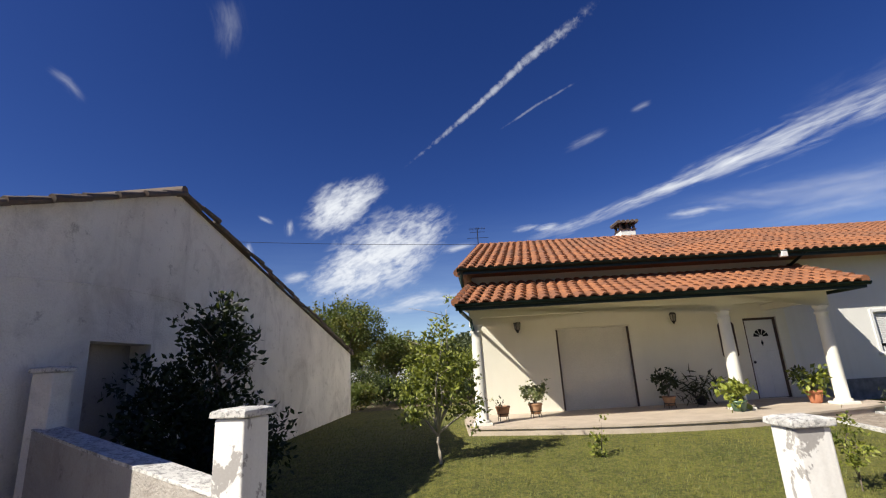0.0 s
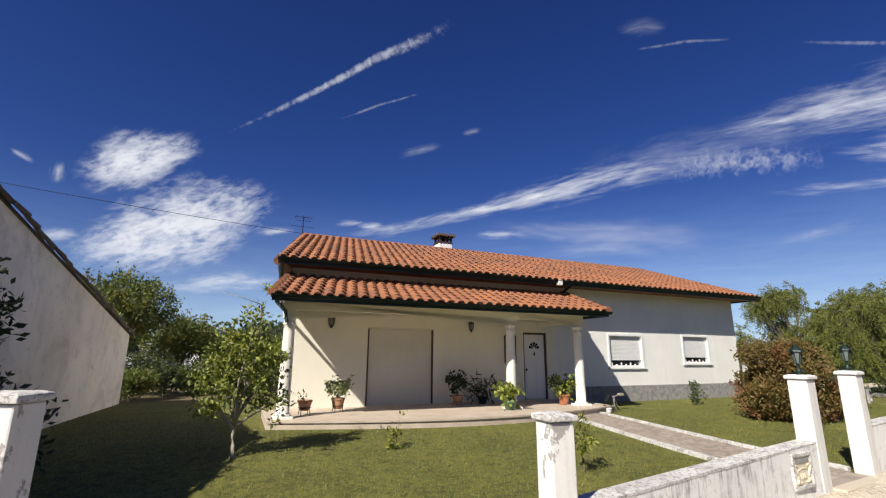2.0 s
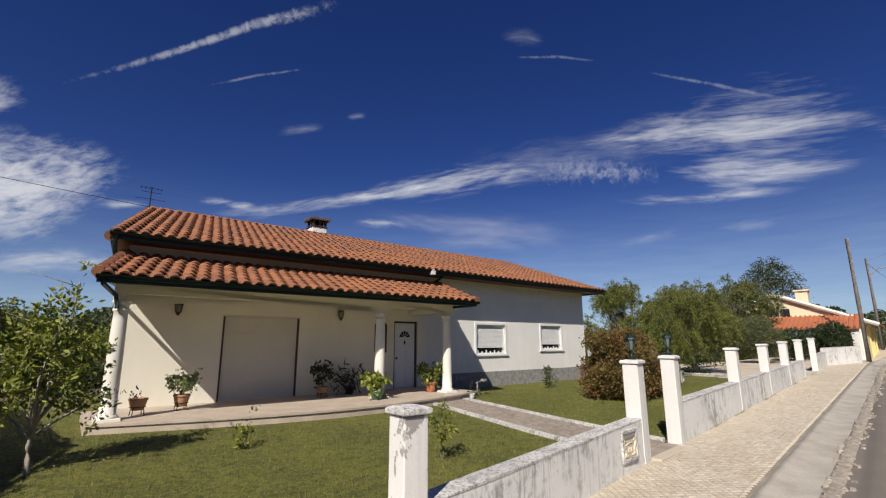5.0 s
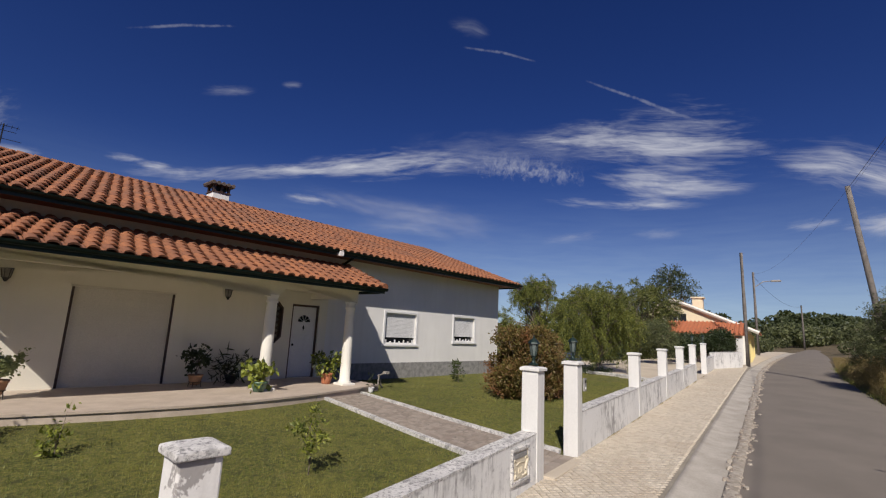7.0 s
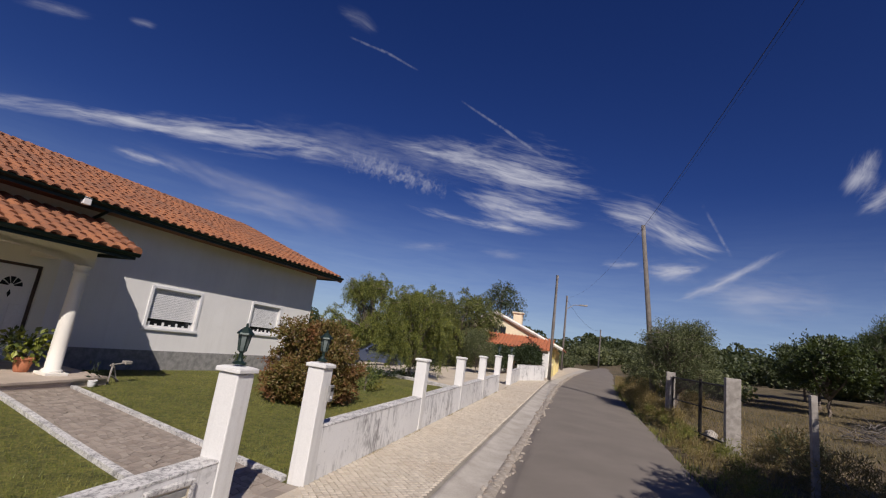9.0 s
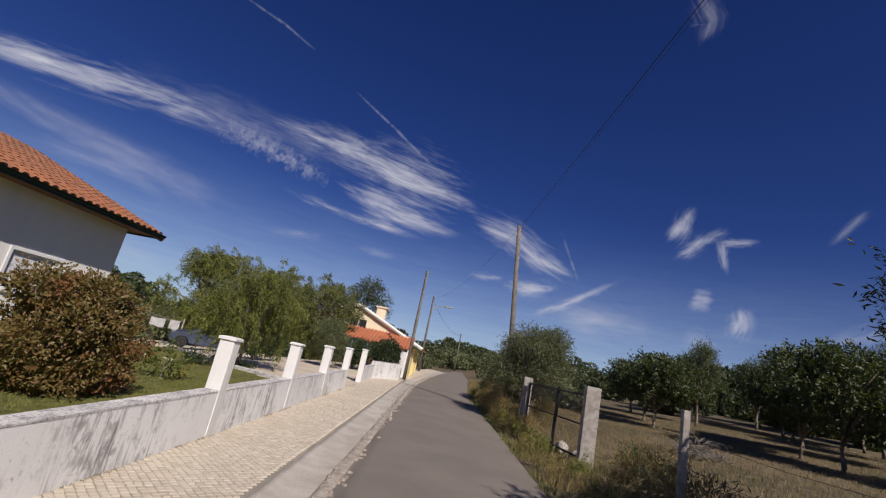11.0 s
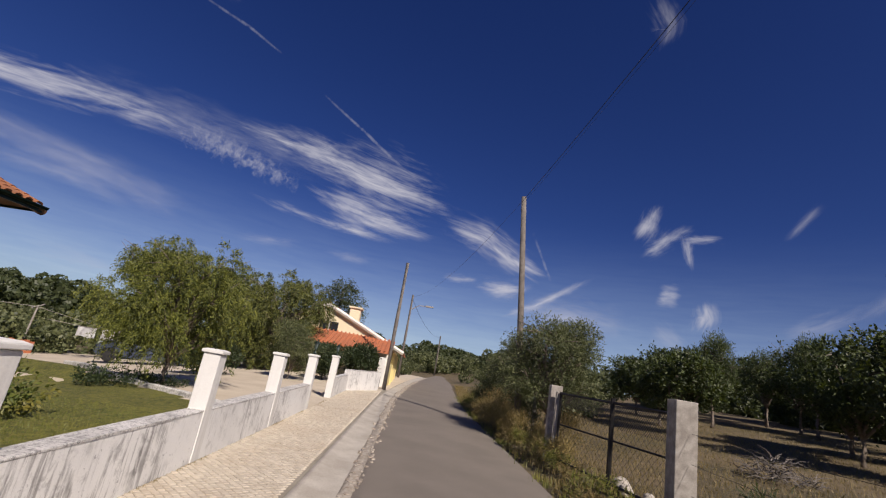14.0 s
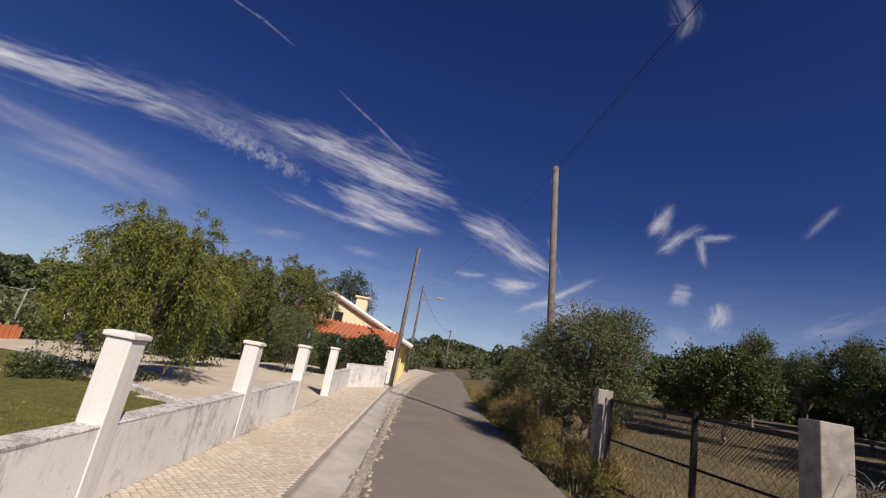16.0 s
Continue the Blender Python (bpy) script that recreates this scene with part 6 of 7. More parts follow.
def chain_link(bm, a, b, z0, z1, step=0.13, r=0.0022):
    """Crossed wires in an upright panel from a to b, cut at its edges."""
    a, b = Vector(a), Vector(b)
    l, h = (b - a).length, z1 - z0
    n = int((l + h) / step)
    for i in range(1, n):
        for s in (0, 1):
            p0 = max(0.0, i * step - h)
            p1 = min(l, i * step)
            q0, q1 = i * step - p0, i * step - p1
            if p1 - p0 < 0.02:
                continue
            xa, xb = (p0, p1) if not s else (l - p0, l - p1)
            pa, pb = a.lerp(b, xa / l), a.lerp(b, xb / l)
            add_tube(bm, [(pa.x, pa.y, pa.z + z0 + q0), (pb.x, pb.y, pb.z + z0 + q1)], r, 3)
    return bm


gt = thing("field_gate", pose(0, 0, 0), "dark rusty iron field gate filled with wire mesh", "gate")
ga, gb = Vector((13.98, -6.33, land(13.98, -6.33))), Vector((17.37, -5.7, land(17.37, -5.7)))
gm = ga.lerp(gb, 0.44)
for k, (a, b) in enumerate(((ga, gm), (gm, gb))):
    a, b = a.lerp(b, 0.01), a.lerp(b, 0.99)
    up = Vector((0, 0, 1))
    for f, r in ((0.08, 0.025), (0.78, 0.018), (1.42, 0.025)):
        part("rail", tube([a + up * f, b + up * f], r, 6), M_DARKMETAL, gt)
    for p in (a, b):
        part("stile", tube([p + up * 0.05, p + up * 1.45], 0.028 if k else 0.03, 6), M_DARKMETAL, gt)
    part("wire_mesh", chain_link(bmesh.new(), a, b, 0.1, 1.4), M_DARKMETAL, gt, "chain-link wire")
for a, b, z0 in ((ga, gm, 0.98), (gm, gb, 1.16)):
    q = Vector((0.03, -0.12, 0))
    part("netting", chain_link(bmesh.new(), a + q, b + q, z0, 1.40, 0.055, 0.004), M_DARKMETAL, gt, "slack dark netting folded over the top rail")
part("centre_post", tube([gm + Vector((0, 0, -0.1)), gm + Vector((0, 0, 1.5))], 0.045, 8), M_DARKMETAL, gt)
fw = thing("wire_fence", pose(0, 0, 0), "sagging wire strands between concrete posts", "fence")
line = [(6.7, -6.9), (10.14, -6.5), (13.58, -6.38)]
line2 = [(17.9, -5.7), (21.6, -6.3), (26.0, -6.7), (31.0, -8.0), (35.0, -8.4), (39.0, -9.0)]
for ln in (line, line2):
    for a, b in zip(ln, ln[1:]):
        for z in (0.4, 0.8, 1.2):
            pa, pb = Vector((*a, land(*a) + z)), Vector((*b, land(*b) + z))
            part("wire", tube([pa, pa.lerp(pb, 0.5) - Vector((0, 0, 0.04)), pb], 0.003, 4), M_DARKMETAL, fw)
for x, y, s in ((15.6, -6.35, 0.16), (15.2, -6.25, 0.12), (14.9, -6.5, 0.1)):
    bm = bmesh.new()
    bmesh.ops.create_icosphere(bm, subdivisions=3, radius=1)
    for v in bm.verts:
        v.co *= 1 + 0.3 * noise.noise(v.co * 1.7 + Vector((x, y, 0)))
        v.co = Vector((v.co.x * s * 1.3, v.co.y * s, v.co.z * s * 0.8))
    st_ = solo("loose_stone", bm, M_GUTTER, "pale loose stone by the field gate", "stone", "stones by the gate")
    st_.location = (x, y, land(x, y) + s * 0.3)

# ---- poles and wires ----
def timber_pole(x, y, top, r, label, arms=(), lean=0.0):
    g = land(x, y)
    ob = thing("utility_pole", pose(x, y, g), label, "utility pole")
    part("shaft", tube([(0, 0, -0.3), (0.01, lean * 0.5, (top - g) * 0.5), (0, lean, top - g)], [r, r * 0.88, r * 0.75], 12), M_WOODPOLE, ob, "", True)
    for i, z in enumerate(arms):
        part("insulator", lathe([(0.0, 0), (0.03, 0), (0.045, 0.03), (0.03, 0.06), (0.04, 0.09), (0.0, 0.1)], 10, (r * 0.9, lean, top - g - z)), M_PVC, ob)
    return ob


timber_pole(21.1, -5.75, 7.78, 0.11, "tall weathered timber utility pole leaning over the lane", (0.15, 0.45), 0.7)
timber_pole(30.9, -1.2, 7.1, 0.11, "slim timber pole at the edge of the footway", (0.2,))
lp = timber_pole(48.0, -1.4, 8.2, 0.12, "timber pole carrying a street lamp", (0.3,))
part("lamp_arm", tube([(0, 0, 5.9), (0.05, -0.7, 6.4), (0.05, -1.3, 6.45)], 0.035, 8), M_POST, lp)
part("lamp_head", box(-0.06, 0.16, -2.0, -1.25, 6.38, 6.52, 0.04), M_POST, lp, "grey street lamp head")
timber_pole(78.0, -6.0, 7.5, 0.13, "distant timber utility pole", ())
wr = thing("overhead_wires", pose(0, 0, 0), "dark sagging overhead cables along the lane", "cable")


def wire(a, b, sag, r=0.005):
    a, b = Vector(a), Vector(b)
    part("cable", tube([a.lerp(b, i / 14) - Vector((0, 0, sag * 4 * (i / 14) * (1 - i / 14))) for i in range(15)], r, 4), M_DARKMETAL, wr)


wire((21.1, -5.05, 7.68), (-14.0, -6.6, 8.6), 0.5, 0.008)
wire((21.1, -5.05, 7.55), (-14.0, -6.6, 8.45), 0.5, 0.003)
wire((21.1, -5.05, 7.68), (48.0, -1.4, 8.05), 0.8)
wire((48.0, -1.4, 7.85), (78.0, -6.0, 7.3), 0.9, 0.014)
wire((1.49, 14.51, 5.98), (-24.0, 15.6, 8.1), 0.35, 0.008)

# ---- neighbour's house down the lane ----
NG = 0.75
nb = thing("neighbour_house", pose(35.2, 3.15, NG), "cream house with white verges and an orange tiled veranda", "house")
apex, half, k2 = 3.95, 4.6, 0.43


def gable_prism(x0, x1, z0, zt, hf):
    bm = bmesh.new()
    rows = []
    for x in (x0, x1):
        rows.append([bm.verts.new(p) for p in ((x, -hf, z0), (x, hf, z0), (x, hf, zt - k2 * hf), (x, 0, zt), (x, -hf, zt - k2 * hf))])
    for i in range(5):
        bm.faces.new((rows[0][i], rows[0][(i + 1) % 5], rows[1][(i + 1) % 5], rows[1][i]))
    bm.faces.new(rows[0][::-1])
    bm.faces.new(rows[1])
    return bm


part("wall", gable_prism(0.0, 11.0, -1.0, apex - 0.12, half - 0.4), M_CREAM, nb, "cream rendered gable wall")
bm = bmesh.new()
for s in (-1, 1):
    vs = [(x, y, z + t) for t in (0.0, 0.09) for x, y, z in ((-0.12, 0, apex), (11.3, 0, apex), (11.3, s * (half + 0.3), apex - k2 * (half + 0.3)), (-0.12, s * (half + 0.3), apex - k2 * (half + 0.3)))]
    q = [bm.verts.new(v) for v in vs]
    for f in ((0, 1, 2, 3), (7, 6, 5, 4), (0, 4, 5, 1), (1, 5, 6, 2), (2, 6, 7, 3), (3, 7, 4, 0)):
        bm.faces.new([q[i] for i in f])
part("roof", bm, M_TILE_FAR, nb, "orange tiled roof")
for s in (-1, 1):
    part("verge", tube([(-0.16, 0, apex - 0.04), (-0.16, s * (half + 0.3), apex - k2 * (half + 0.3) - 0.04)], 0.13, 6), M_COLUMN, nb, "cream painted verge")
nw = part("window", box(-0.03, 0.02, -0.75, 0.35, 2.35, 2.95), M_GLASS, nb, "small dark upper window")
part("window_frame", box(-0.05, 0.0, -0.24, -0.16, 2.35, 2.95), M_PVC, nw)
part("window_frame", box(-0.05, 0.0, -0.8, 0.4, 2.28, 2.35), M_PVC, nw)
cy = part("chimney", box(3.0, 3.7, -1.5, -0.8, 2.6, 4.3, 0.02), M_CREAM, nb, "short cream chimney")
part("chimney_cap", box(2.9, 3.8, -1.6, -0.7, 4.3, 4.4), M_CREAM, cy)
bm = bmesh.new()
q = [bm.verts.new(p) for p in ((-2.4, -4.3, 1.55), (-2.4, 2.0, 1.55), (-0.01, 2.0, 2.35), (-0.01, -4.3, 2.35), (-2.4, -4.3, 1.63), (-2.4, 2.0, 1.63), (-0.01, 2.0, 2.43), (-0.01, -4.3, 2.43))]
for f in ((0, 1, 2, 3), (7, 6, 5, 4), (0, 4, 5, 1), (1, 5, 6, 2), (2, 6, 7, 3), (3, 7, 4, 0)):
    bm.faces.new([q[i] for i in f])
vr = part("veranda_roof", bm, M_TILE_FAR, nb, "orange clay veranda roof")
for i in range(26):
    y = -4.18 + i * 0.242
    part("roof_tile", tube([(-2.44, y, 1.66), (-0.02, y, 2.46)], [0.06, 0.05], 6), M_TILE_FAR, vr)
for y in (-4.2, -1.2, 1.9):
    part("veranda_post", box(-2.35, -2.1, y - 0.12, y + 0.12, -1.0, 1.55), M_COLUMN, nb)
part("street_wall", box(-2.3, 8.0, -4.35, -4.18, -1.0, 1.1), M_YELLOW, nb, "yellow rendered street wall")
for x in (0.5, 2.2, 4.2, 7.9):
    part("wall_pier", box(x, x + 0.35, -4.42, -4.18, -1.0, 1.75), M_YELLOW, nb, "yellow wall pier")
for x in (1.1, 3.0):
    part("yard_gate", box(x, x + 0.9, -4.37, -4.34, -0.4, 1.0), M_BROWN, nb, "dark metal yard gate")
# dark grey stands for shade from the overhanging shrub
part("courtyard_wall", box(-4.6, -2.4, -4.0, -3.8, -1.0, 0.35), M_GRANITE, nb, "grey courtyard wall, darkened for the shrub's shade")
part("corner_pillar", box(-2.75, -2.4, -4.1, -3.75, -1.0, 1.35), M_PILLAR, nb)
wall_run("wall_drive_side", (26.6, 0.2), (29.6, -0.9), 0.2, 0.85, "white wall beside the neighbour's drive")

# ---- yard behind the lawn ----
def car(m, paint):
    ob = thing("parked_car", m, "dark blue-grey saloon car parked on the sandy yard", "car")
    prof = [(-1.95, 0.30), (-1.98, 0.62), (-1.85, 0.86), (-1.62, 1.0), (-1.25, 1.38), (-0.75, 1.47), (0.25, 1.44), (0.95, 0.98), (1.62, 0.86), (1.90, 0.68), (1.95, 0.42), (1.85, 0.28), (1.68, 0.28)]
    arc = [(1.68 - 0.36 * (1 - math.cos(math.pi * i / 8)), 0.28 + 0.36 * math.sin(math.pi * i / 8)) for i in range(1, 9)]
    arc2 = [(-0.86 - 0.36 * (1 - math.cos(math.pi * i / 8)), 0.28 + 0.36 * math.sin(math.pi * i / 8)) for i in range(0, 9)]
    ring = prof + arc + arc2
    bm = bmesh.new()
    rows = []
    for y, tuck in ((-0.80, 1), (-0.84, 0), (0.84, 0), (0.80, 1)):
        rows.append([bm.verts.new((x * (0.985 if tuck else 1), y * (0.84 if z > 1.1 else 1), z)) for x, z in ring])
    n = len(ring)
    for a, b in zip(rows, rows[1:]):
        for i in range(n):
            bm.faces.new((a[i], a[(i + 1) % n], b[(i + 1) % n], b[i]))
    for r, rev in ((rows[0], False), (rows[-1], True)):
        f = bm.faces.new(r if not rev else r[::-1])
    bmesh.ops.triangulate(bm, faces=[f for f in bm.faces if len(f.verts) > 4])
    body = part("body", bm, paint, ob, "metallic blue-grey paint")
    for s in (-1, 1):
        for ring2 in (((-1.28, 1.02), (-1.05, 1.34), (-0.55, 1.40), (-0.48, 1.0)), ((-0.40, 1.0), (-0.46, 1.40), (0.2, 1.37), (0.75, 0.99))):
            bm = bmesh.new()
            f = bm.faces.new([bm.verts.new((x, s * (0.845 - 0.13 * (z - 1.0) / 0.4), z)) for x, z in ring2])
            bmesh.ops.solidify(bm, geom=[f], thickness=0.015)
            part("side_window", bm, M_GLASS, body, "dark glass")
    for x0, z0, x1, z1 in ((0.93, 1.0, 0.33, 1.42), (-1.6, 1.02, -1.3, 1.36)):
        bm = bmesh.new()
        d = 0.02 if x0 > 0 else -0.02
        f = bm.faces.new([bm.verts.new(p) for p in ((x0 + d, -0.72, z0 + 0.01), (x0 + d, 0.72, z0 + 0.01), (x1 + d, 0.62, z1 + 0.01), (x1 + d, -0.62, z1 + 0.01))])
        bmesh.ops.solidify(bm, geom=[f], thickness=0.01)
        part("windscreen", bm, M_GLASS, body, "dark glass")
    for x in (1.32, -1.22):
        for s in (-1, 1):
            w = part("wheel", bmesh.new(), M_DARKMETAL, ob)
            w.matrix_local = Matrix.Translation((x, s * 0.76, 0.30)) @ Matrix.Rotation(radians(90), 4, "X")
            part("tyre", lathe([(0.19, -0.09), (0.28, -0.09), (0.305, -0.05), (0.305, 0.05), (0.28, 0.09), (0.19, 0.09)], 24), M_TYRE, w, "black rubber tyre", True)
            part("rim", lathe([(0.0, -0.07), (0.06, -0.075), (0.19, -0.05), (0.19, 0.05), (0.06, 0.075), (0.0, 0.07)], 20), M_ALLOY, w, "silver rim", True)
    for s in (-1, 1):
        part("headlight", box(1.70, 1.90, s * 0.62 - 0.16, s * 0.62 + 0.16, 0.66, 0.80, 0.03), M_LAMPGLASS, body, "clear headlight")
        part("tail_light", box(-1.97, -1.84, s * 0.70 - 0.07, s * 0.70 + 0.07, 0.70, 0.98, 0.02), M_REDLAMP, body, "red tail light")
        part("mirror", box(0.55, 0.68, s * 0.92 - 0.07, s * 0.92 + 0.07, 0.98, 1.09, 0.02), paint, body)
    return ob


M_TYRE = two_tone("tyre_rubber", (0.012, 0.012, 0.012), (0.02, 0.02, 0.02), 10, 60, 0.85, 0.1, 0.002)
M_ALLOY = two_tone("alloy", (0.5, 0.5, 0.52), (0.6, 0.6, 0.62), 8, 50, 0.35, 0.0, 0.001, 0.8)
M_REDLAMP = two_tone("red_lens", (0.35, 0.01, 0.01), (0.3, 0.01, 0.01), 5, 40, 0.2, 0.0, 0.001)
M_PAINT = two_tone("silver_blue_paint", (0.07, 0.09, 0.14), (0.085, 0.105, 0.16), 1.0, 90, 0.3, 0.0, 0.001, 0.4)
car(pose(30.6, 10.5, land(30.6, 10.5) - 0.02, 0, 0, 122), M_PAINT)
wl2 = thing("washing", pose(34.6, 14.3, land(34.6, 14.3)), "white washing pegged on a line by a leaning post", "washing")
part("post", tube([(0, 0, -0.2), (0.14, 0.1, 1.75)], [0.05, 0.04], 8), M_POST, wl2)
part("line", tube([(0.14, 0.1, 1.6), (-0.7, 1.4, 1.5), (-1.6, 2.9, 1.6)], 0.012, 4), M_POST, wl2)
for a0, a1, dz in ((0.06, 0.24, 0.6), (0.32, 0.58, 0.55)):
    bm = bmesh.new()
    rows = []
    for i in range(7):
        f = a0 + (a1 - a0) * i / 6
        p = Vector((0.14 - 1.74 * f, 0.1 + 2.8 * f, 1.58 - 0.25 * f * (1 - f)))
        w = 0.04 * math.sin(i * 2.2)
        rows.append([bm.verts.new(p + Vector((w * k, w * k * 0.6, -dz * k * (1 + 0.08 * math.sin(i))))) for k in (0, 0.5, 1)])
    for r, q in zip(rows, rows[1:]):
        for k in range(2):
            bm.faces.new((r[k], r[k + 1], q[k + 1], q[k]))
    bmesh.ops.solidify(bm, geom=bm.faces[:], thickness=0.01)
    part("sheet", bm, M_PVC, wl2, "white cotton sheet")

pk = thing("plank_fence", pose(35.6, 21.2, land(35.6, 21.2) - 0.1, 0, 0, -30), "row of orange-brown boards at the edge of the yard", "fence")
M_ORANGE = two_tone("orange_board", (0.45, 0.15, 0.06), (0.36, 0.11, 0.05), 4, 40, 0.85, 0.3, 0.004)
for i in range(12):
    part("board", box(-1.5 + i * 0.26, -1.26 + i * 0.26, -0.03, 0.03, 0, 0.95 + 0.05 * math.sin(i * 2.1), 0.008), M_ORANGE, pk)
br = thing("water_drum", pose(37.3, 23.7, land(37.3, 23.7)), "blue plastic drum with a pale lid", "drum")
part("drum", lathe([(0.0, 0), (0.5, 0), (0.54, 0.1), (0.52, 0.5), (0.55, 0.55), (0.52, 0.6), (0.54, 1.3), (0.5, 1.4), (0.0, 1.4)], 20), two_tone("blue_plastic", (0.05, 0.09, 0.22), (0.07, 0.12, 0.27), 3, 40, 0.5, 0.05, 0.002), br, "", True)
part("lid", lathe([(0.0, 1.4), (0.5, 1.4), (0.48, 1.65), (0.3, 1.75), (0.0, 1.75)], 20), M_PVC, br, "pale lid", True)
cp_ = thing("line_post", pose(37.3, 21.4, land(37.3, 21.4)), "grey post carrying a slack washing line", "post")
part("post", tube([(0, 0, -0.2), (0.15, 0, 2.9)], [0.06, 0.05], 8), M_POST, cp_)
part("cross_arm", tube([(-0.3, 0, 2.75), (0.6, 0, 3.05)], 0.04, 6), M_POST, cp_)
part("line", tube([(0.1, 0, 2.85), (-7.0, 3.0, 2.6), (-14.0, 6.0, 3.4)], 0.02, 4), M_POST, cp_)
part("line", tube([(0.1, 0, 2.85), (4.5, -2.0, 2.1), (9.0, -4.0, 1.7)], 0.02, 4), M_POST, cp_)
hut = thing("white_shed", pose(48.0, 20.5, land(48, 20.5), 0, 0, 20), "small white shed among scrub", "shed")
part("wall", box(-1.5, 1.5, -1.0, 1.0, 0.0, 2.0), M_WHITE, hut)
part("roof", box(-1.7, 1.7, -1.2, 1.2, 2.0, 2.12), M_COPING, hut)
part("door", box(-0.4, 0.4, -1.03, -1.0, 0.0, 1.8), M_BROWN, hut)

# van glimpsed behind the garden trees
vn = thing("parked_van", pose(-2.8, 32.8, land(-2.8, 32.8), 0, 0, 170), "white van half hidden behind garden trees", "van")
bm = bmesh.new()
ring = [(-2.4, 0.4), (-2.4, 2.1), (0.9, 2.15), (1.6, 1.35), (2.3, 1.15), (2.4, 0.4)]
rows = [[bm.verts.new((x, y, z)) for x, z in ring] for y in (-0.95, 0.95)]
for i in range(6):
    bm.faces.new((rows[0][i], rows[0][(i + 1) % 6], rows[1][(i + 1) % 6], rows[1][i]))
bm.faces.new(rows[0][::-1])
bm.faces.new(rows[1])
bmesh.ops.bevel(bm, geom=bm.edges[:], offset=0.06, segments=2, affect="EDGES")
part("body", bm, M_PVC, vn)
part("windscreen", box(1.05, 1.45, -0.98, 0.98, 1.5, 2.0), M_GLASS, vn, "dark glass")
for x in (1.5, -1.5):
    for s in (-1, 1):
        w = part("wheel", lathe([(0.0, -0.1), (0.33, -0.1), (0.36, -0.05), (0.36, 0.05), (0.33, 0.1), (0.0, 0.1)], 18), M_TYRE, vn, "black wheel")
        w.matrix_local = Matrix.Translation((x, s * 0.9, 0.36)) @ Matrix.Rotation(radians(90), 4, "X")

# tall gum tree beyond the neighbour's house
plant("gum_tree", 81.49, 10.35, "tall open-crowned gum tree on the skyline", "tree",
      [(0, 0, 10.4, 1.9, 1.9, 1.2), (-1.2, 1.2, 9.5, 1.4, 1.4, 1.0), (1.0, -1.5, 9.0, 1.4, 1.4, .9), (0, 0.3, 11.8, 1.2, 1.2, .8), (0.5, -2.2, 8.2, .9, 1.0, .5), (-.6, 1.9, 8.1, 1.0, 1.0, .6)], 5600, 0.34, L_WOOD, 95, 0.3, 6.0, 0.3, 0.35, fill=0.85)
for x, y, rx, h, sd in ((3.6, -8.2, 2.2, 4.1, 96), (4.7, -10.1, 1.9, 4.3, 97)):
    plant("roadside_tree", x, y, "leafy roadside tree that shades the verge", "tree", lobes(sd, 18, rx, 2.0, 1.6, h, 0.5), 36000, 0.12, L_OLIVE, sd, 0.12, 2.2, group="roadside trees")
bp = thing("brush_pile", pose(18.2, -11.3, land(18.2, -11.3)), "heap of cut dry branches on the field", "brush pile")
rng = random.Random(99)
bm = bmesh.new()
for i in range(170):
    a, r = rng.uniform(0, 6.28), rng.uniform(0, 1.1)
    p = Vector((r * math.cos(a), r * math.sin(a) * 0.7, 0.55 * (1 - r / 1.2) * rng.random()))
    q = p + Vector((rng.uniform(-1, 1), rng.uniform(-1, 1), rng.uniform(-0.1, 0.5))) * 0.5
    add_tube(bm, [p, p.lerp(q, 0.5) + Vector((0, 0, 0.05)), q], [0.012, 0.009, 0.004], 3)
part("twig_mass", bm, M_WOODPOLE, bp)


# ---- grass, weeds, gravel ----
def blades(name, spots, h, w, seed, material, label, lean=0.5):
    """Single-triangle blades at the spots (x, y, z)."""
    g = np.random.default_rng(seed)
    p = np.array(spots)
    n = len(p)
    a = g.random(n) * 6.283
    hh = h * (0.5 + g.random(n))
    tip = np.stack([np.cos(a + 1.3) * hh * lean * g.random(n), np.sin(a + 1.3) * hh * lean * g.random(n), hh], 1)
    side = np.stack([np.cos(a), np.sin(a), 0 * a], 1) * (w * (0.6 + 0.8 * g.random(n)))[:, None]
    vs = np.stack([p - side, p + side, p + tip], 1).reshape(-1, 3)
    ob = new(name, mesh_np(name, vs, np.arange(3 * n).reshape(-1, 3), material))
    return tagged(ob, label, "grass", "", "stuff")


g = np.random.default_rng(5)


def on_lawn(x, y):
    if y < 0.32 + max(0.0, -(x - 0.2) * 0.27) + max(0.0, -(x + 3.05) * 0.4) or x > lawn_end(y) - 0.1:
        return False
    d = H.inverted() @ Vector((x, y, 0))
    if d.y > -2.2 - 0.95 * math.sin(math.pi * max(0, min(1, (d.x + 2.45) / 9.05))) and -2.5 < d.x < 6.6 or d.y > -0.05 and d.x > -2.1:
        return False
    s = (6.3 - y) / 5.94
    if -0.02 < s < 1.02:
        a, b = path_xy(s, -0.02), path_xy(s, 1.02)
        if a.x < x < b.x:
            return False
    return True


spots = []
while len(spots) < 110000:
    x, y = g.random() ** 1.0 * 23.5 - 7.4, 0.3 + 11.5 * g.random() ** 1.7
    if on_lawn(x, y):
        spots.append((x, y, land(x, y) + 0.008))
blades("lawn_blades", spots, 0.035, 0.004, 6, L_GRASS, "short lawn grass blades", 0.8)

spots = []
for _ in range(26000):
    x = 5.0 + 45 * g.random() ** 1.5
    y = -5.0 - abs(g.normal()) * 0.9 + road_bend(x)
    if noise.noise((x * 0.9, y * 0.9, 2.0)) > -0.25:
        spots.append((x, y, land(x, y) - 0.05))
blades("verge_weeds", spots, 0.12, 0.006, 7, L_DRY, "dry and green weeds along the road verge", 0.7)
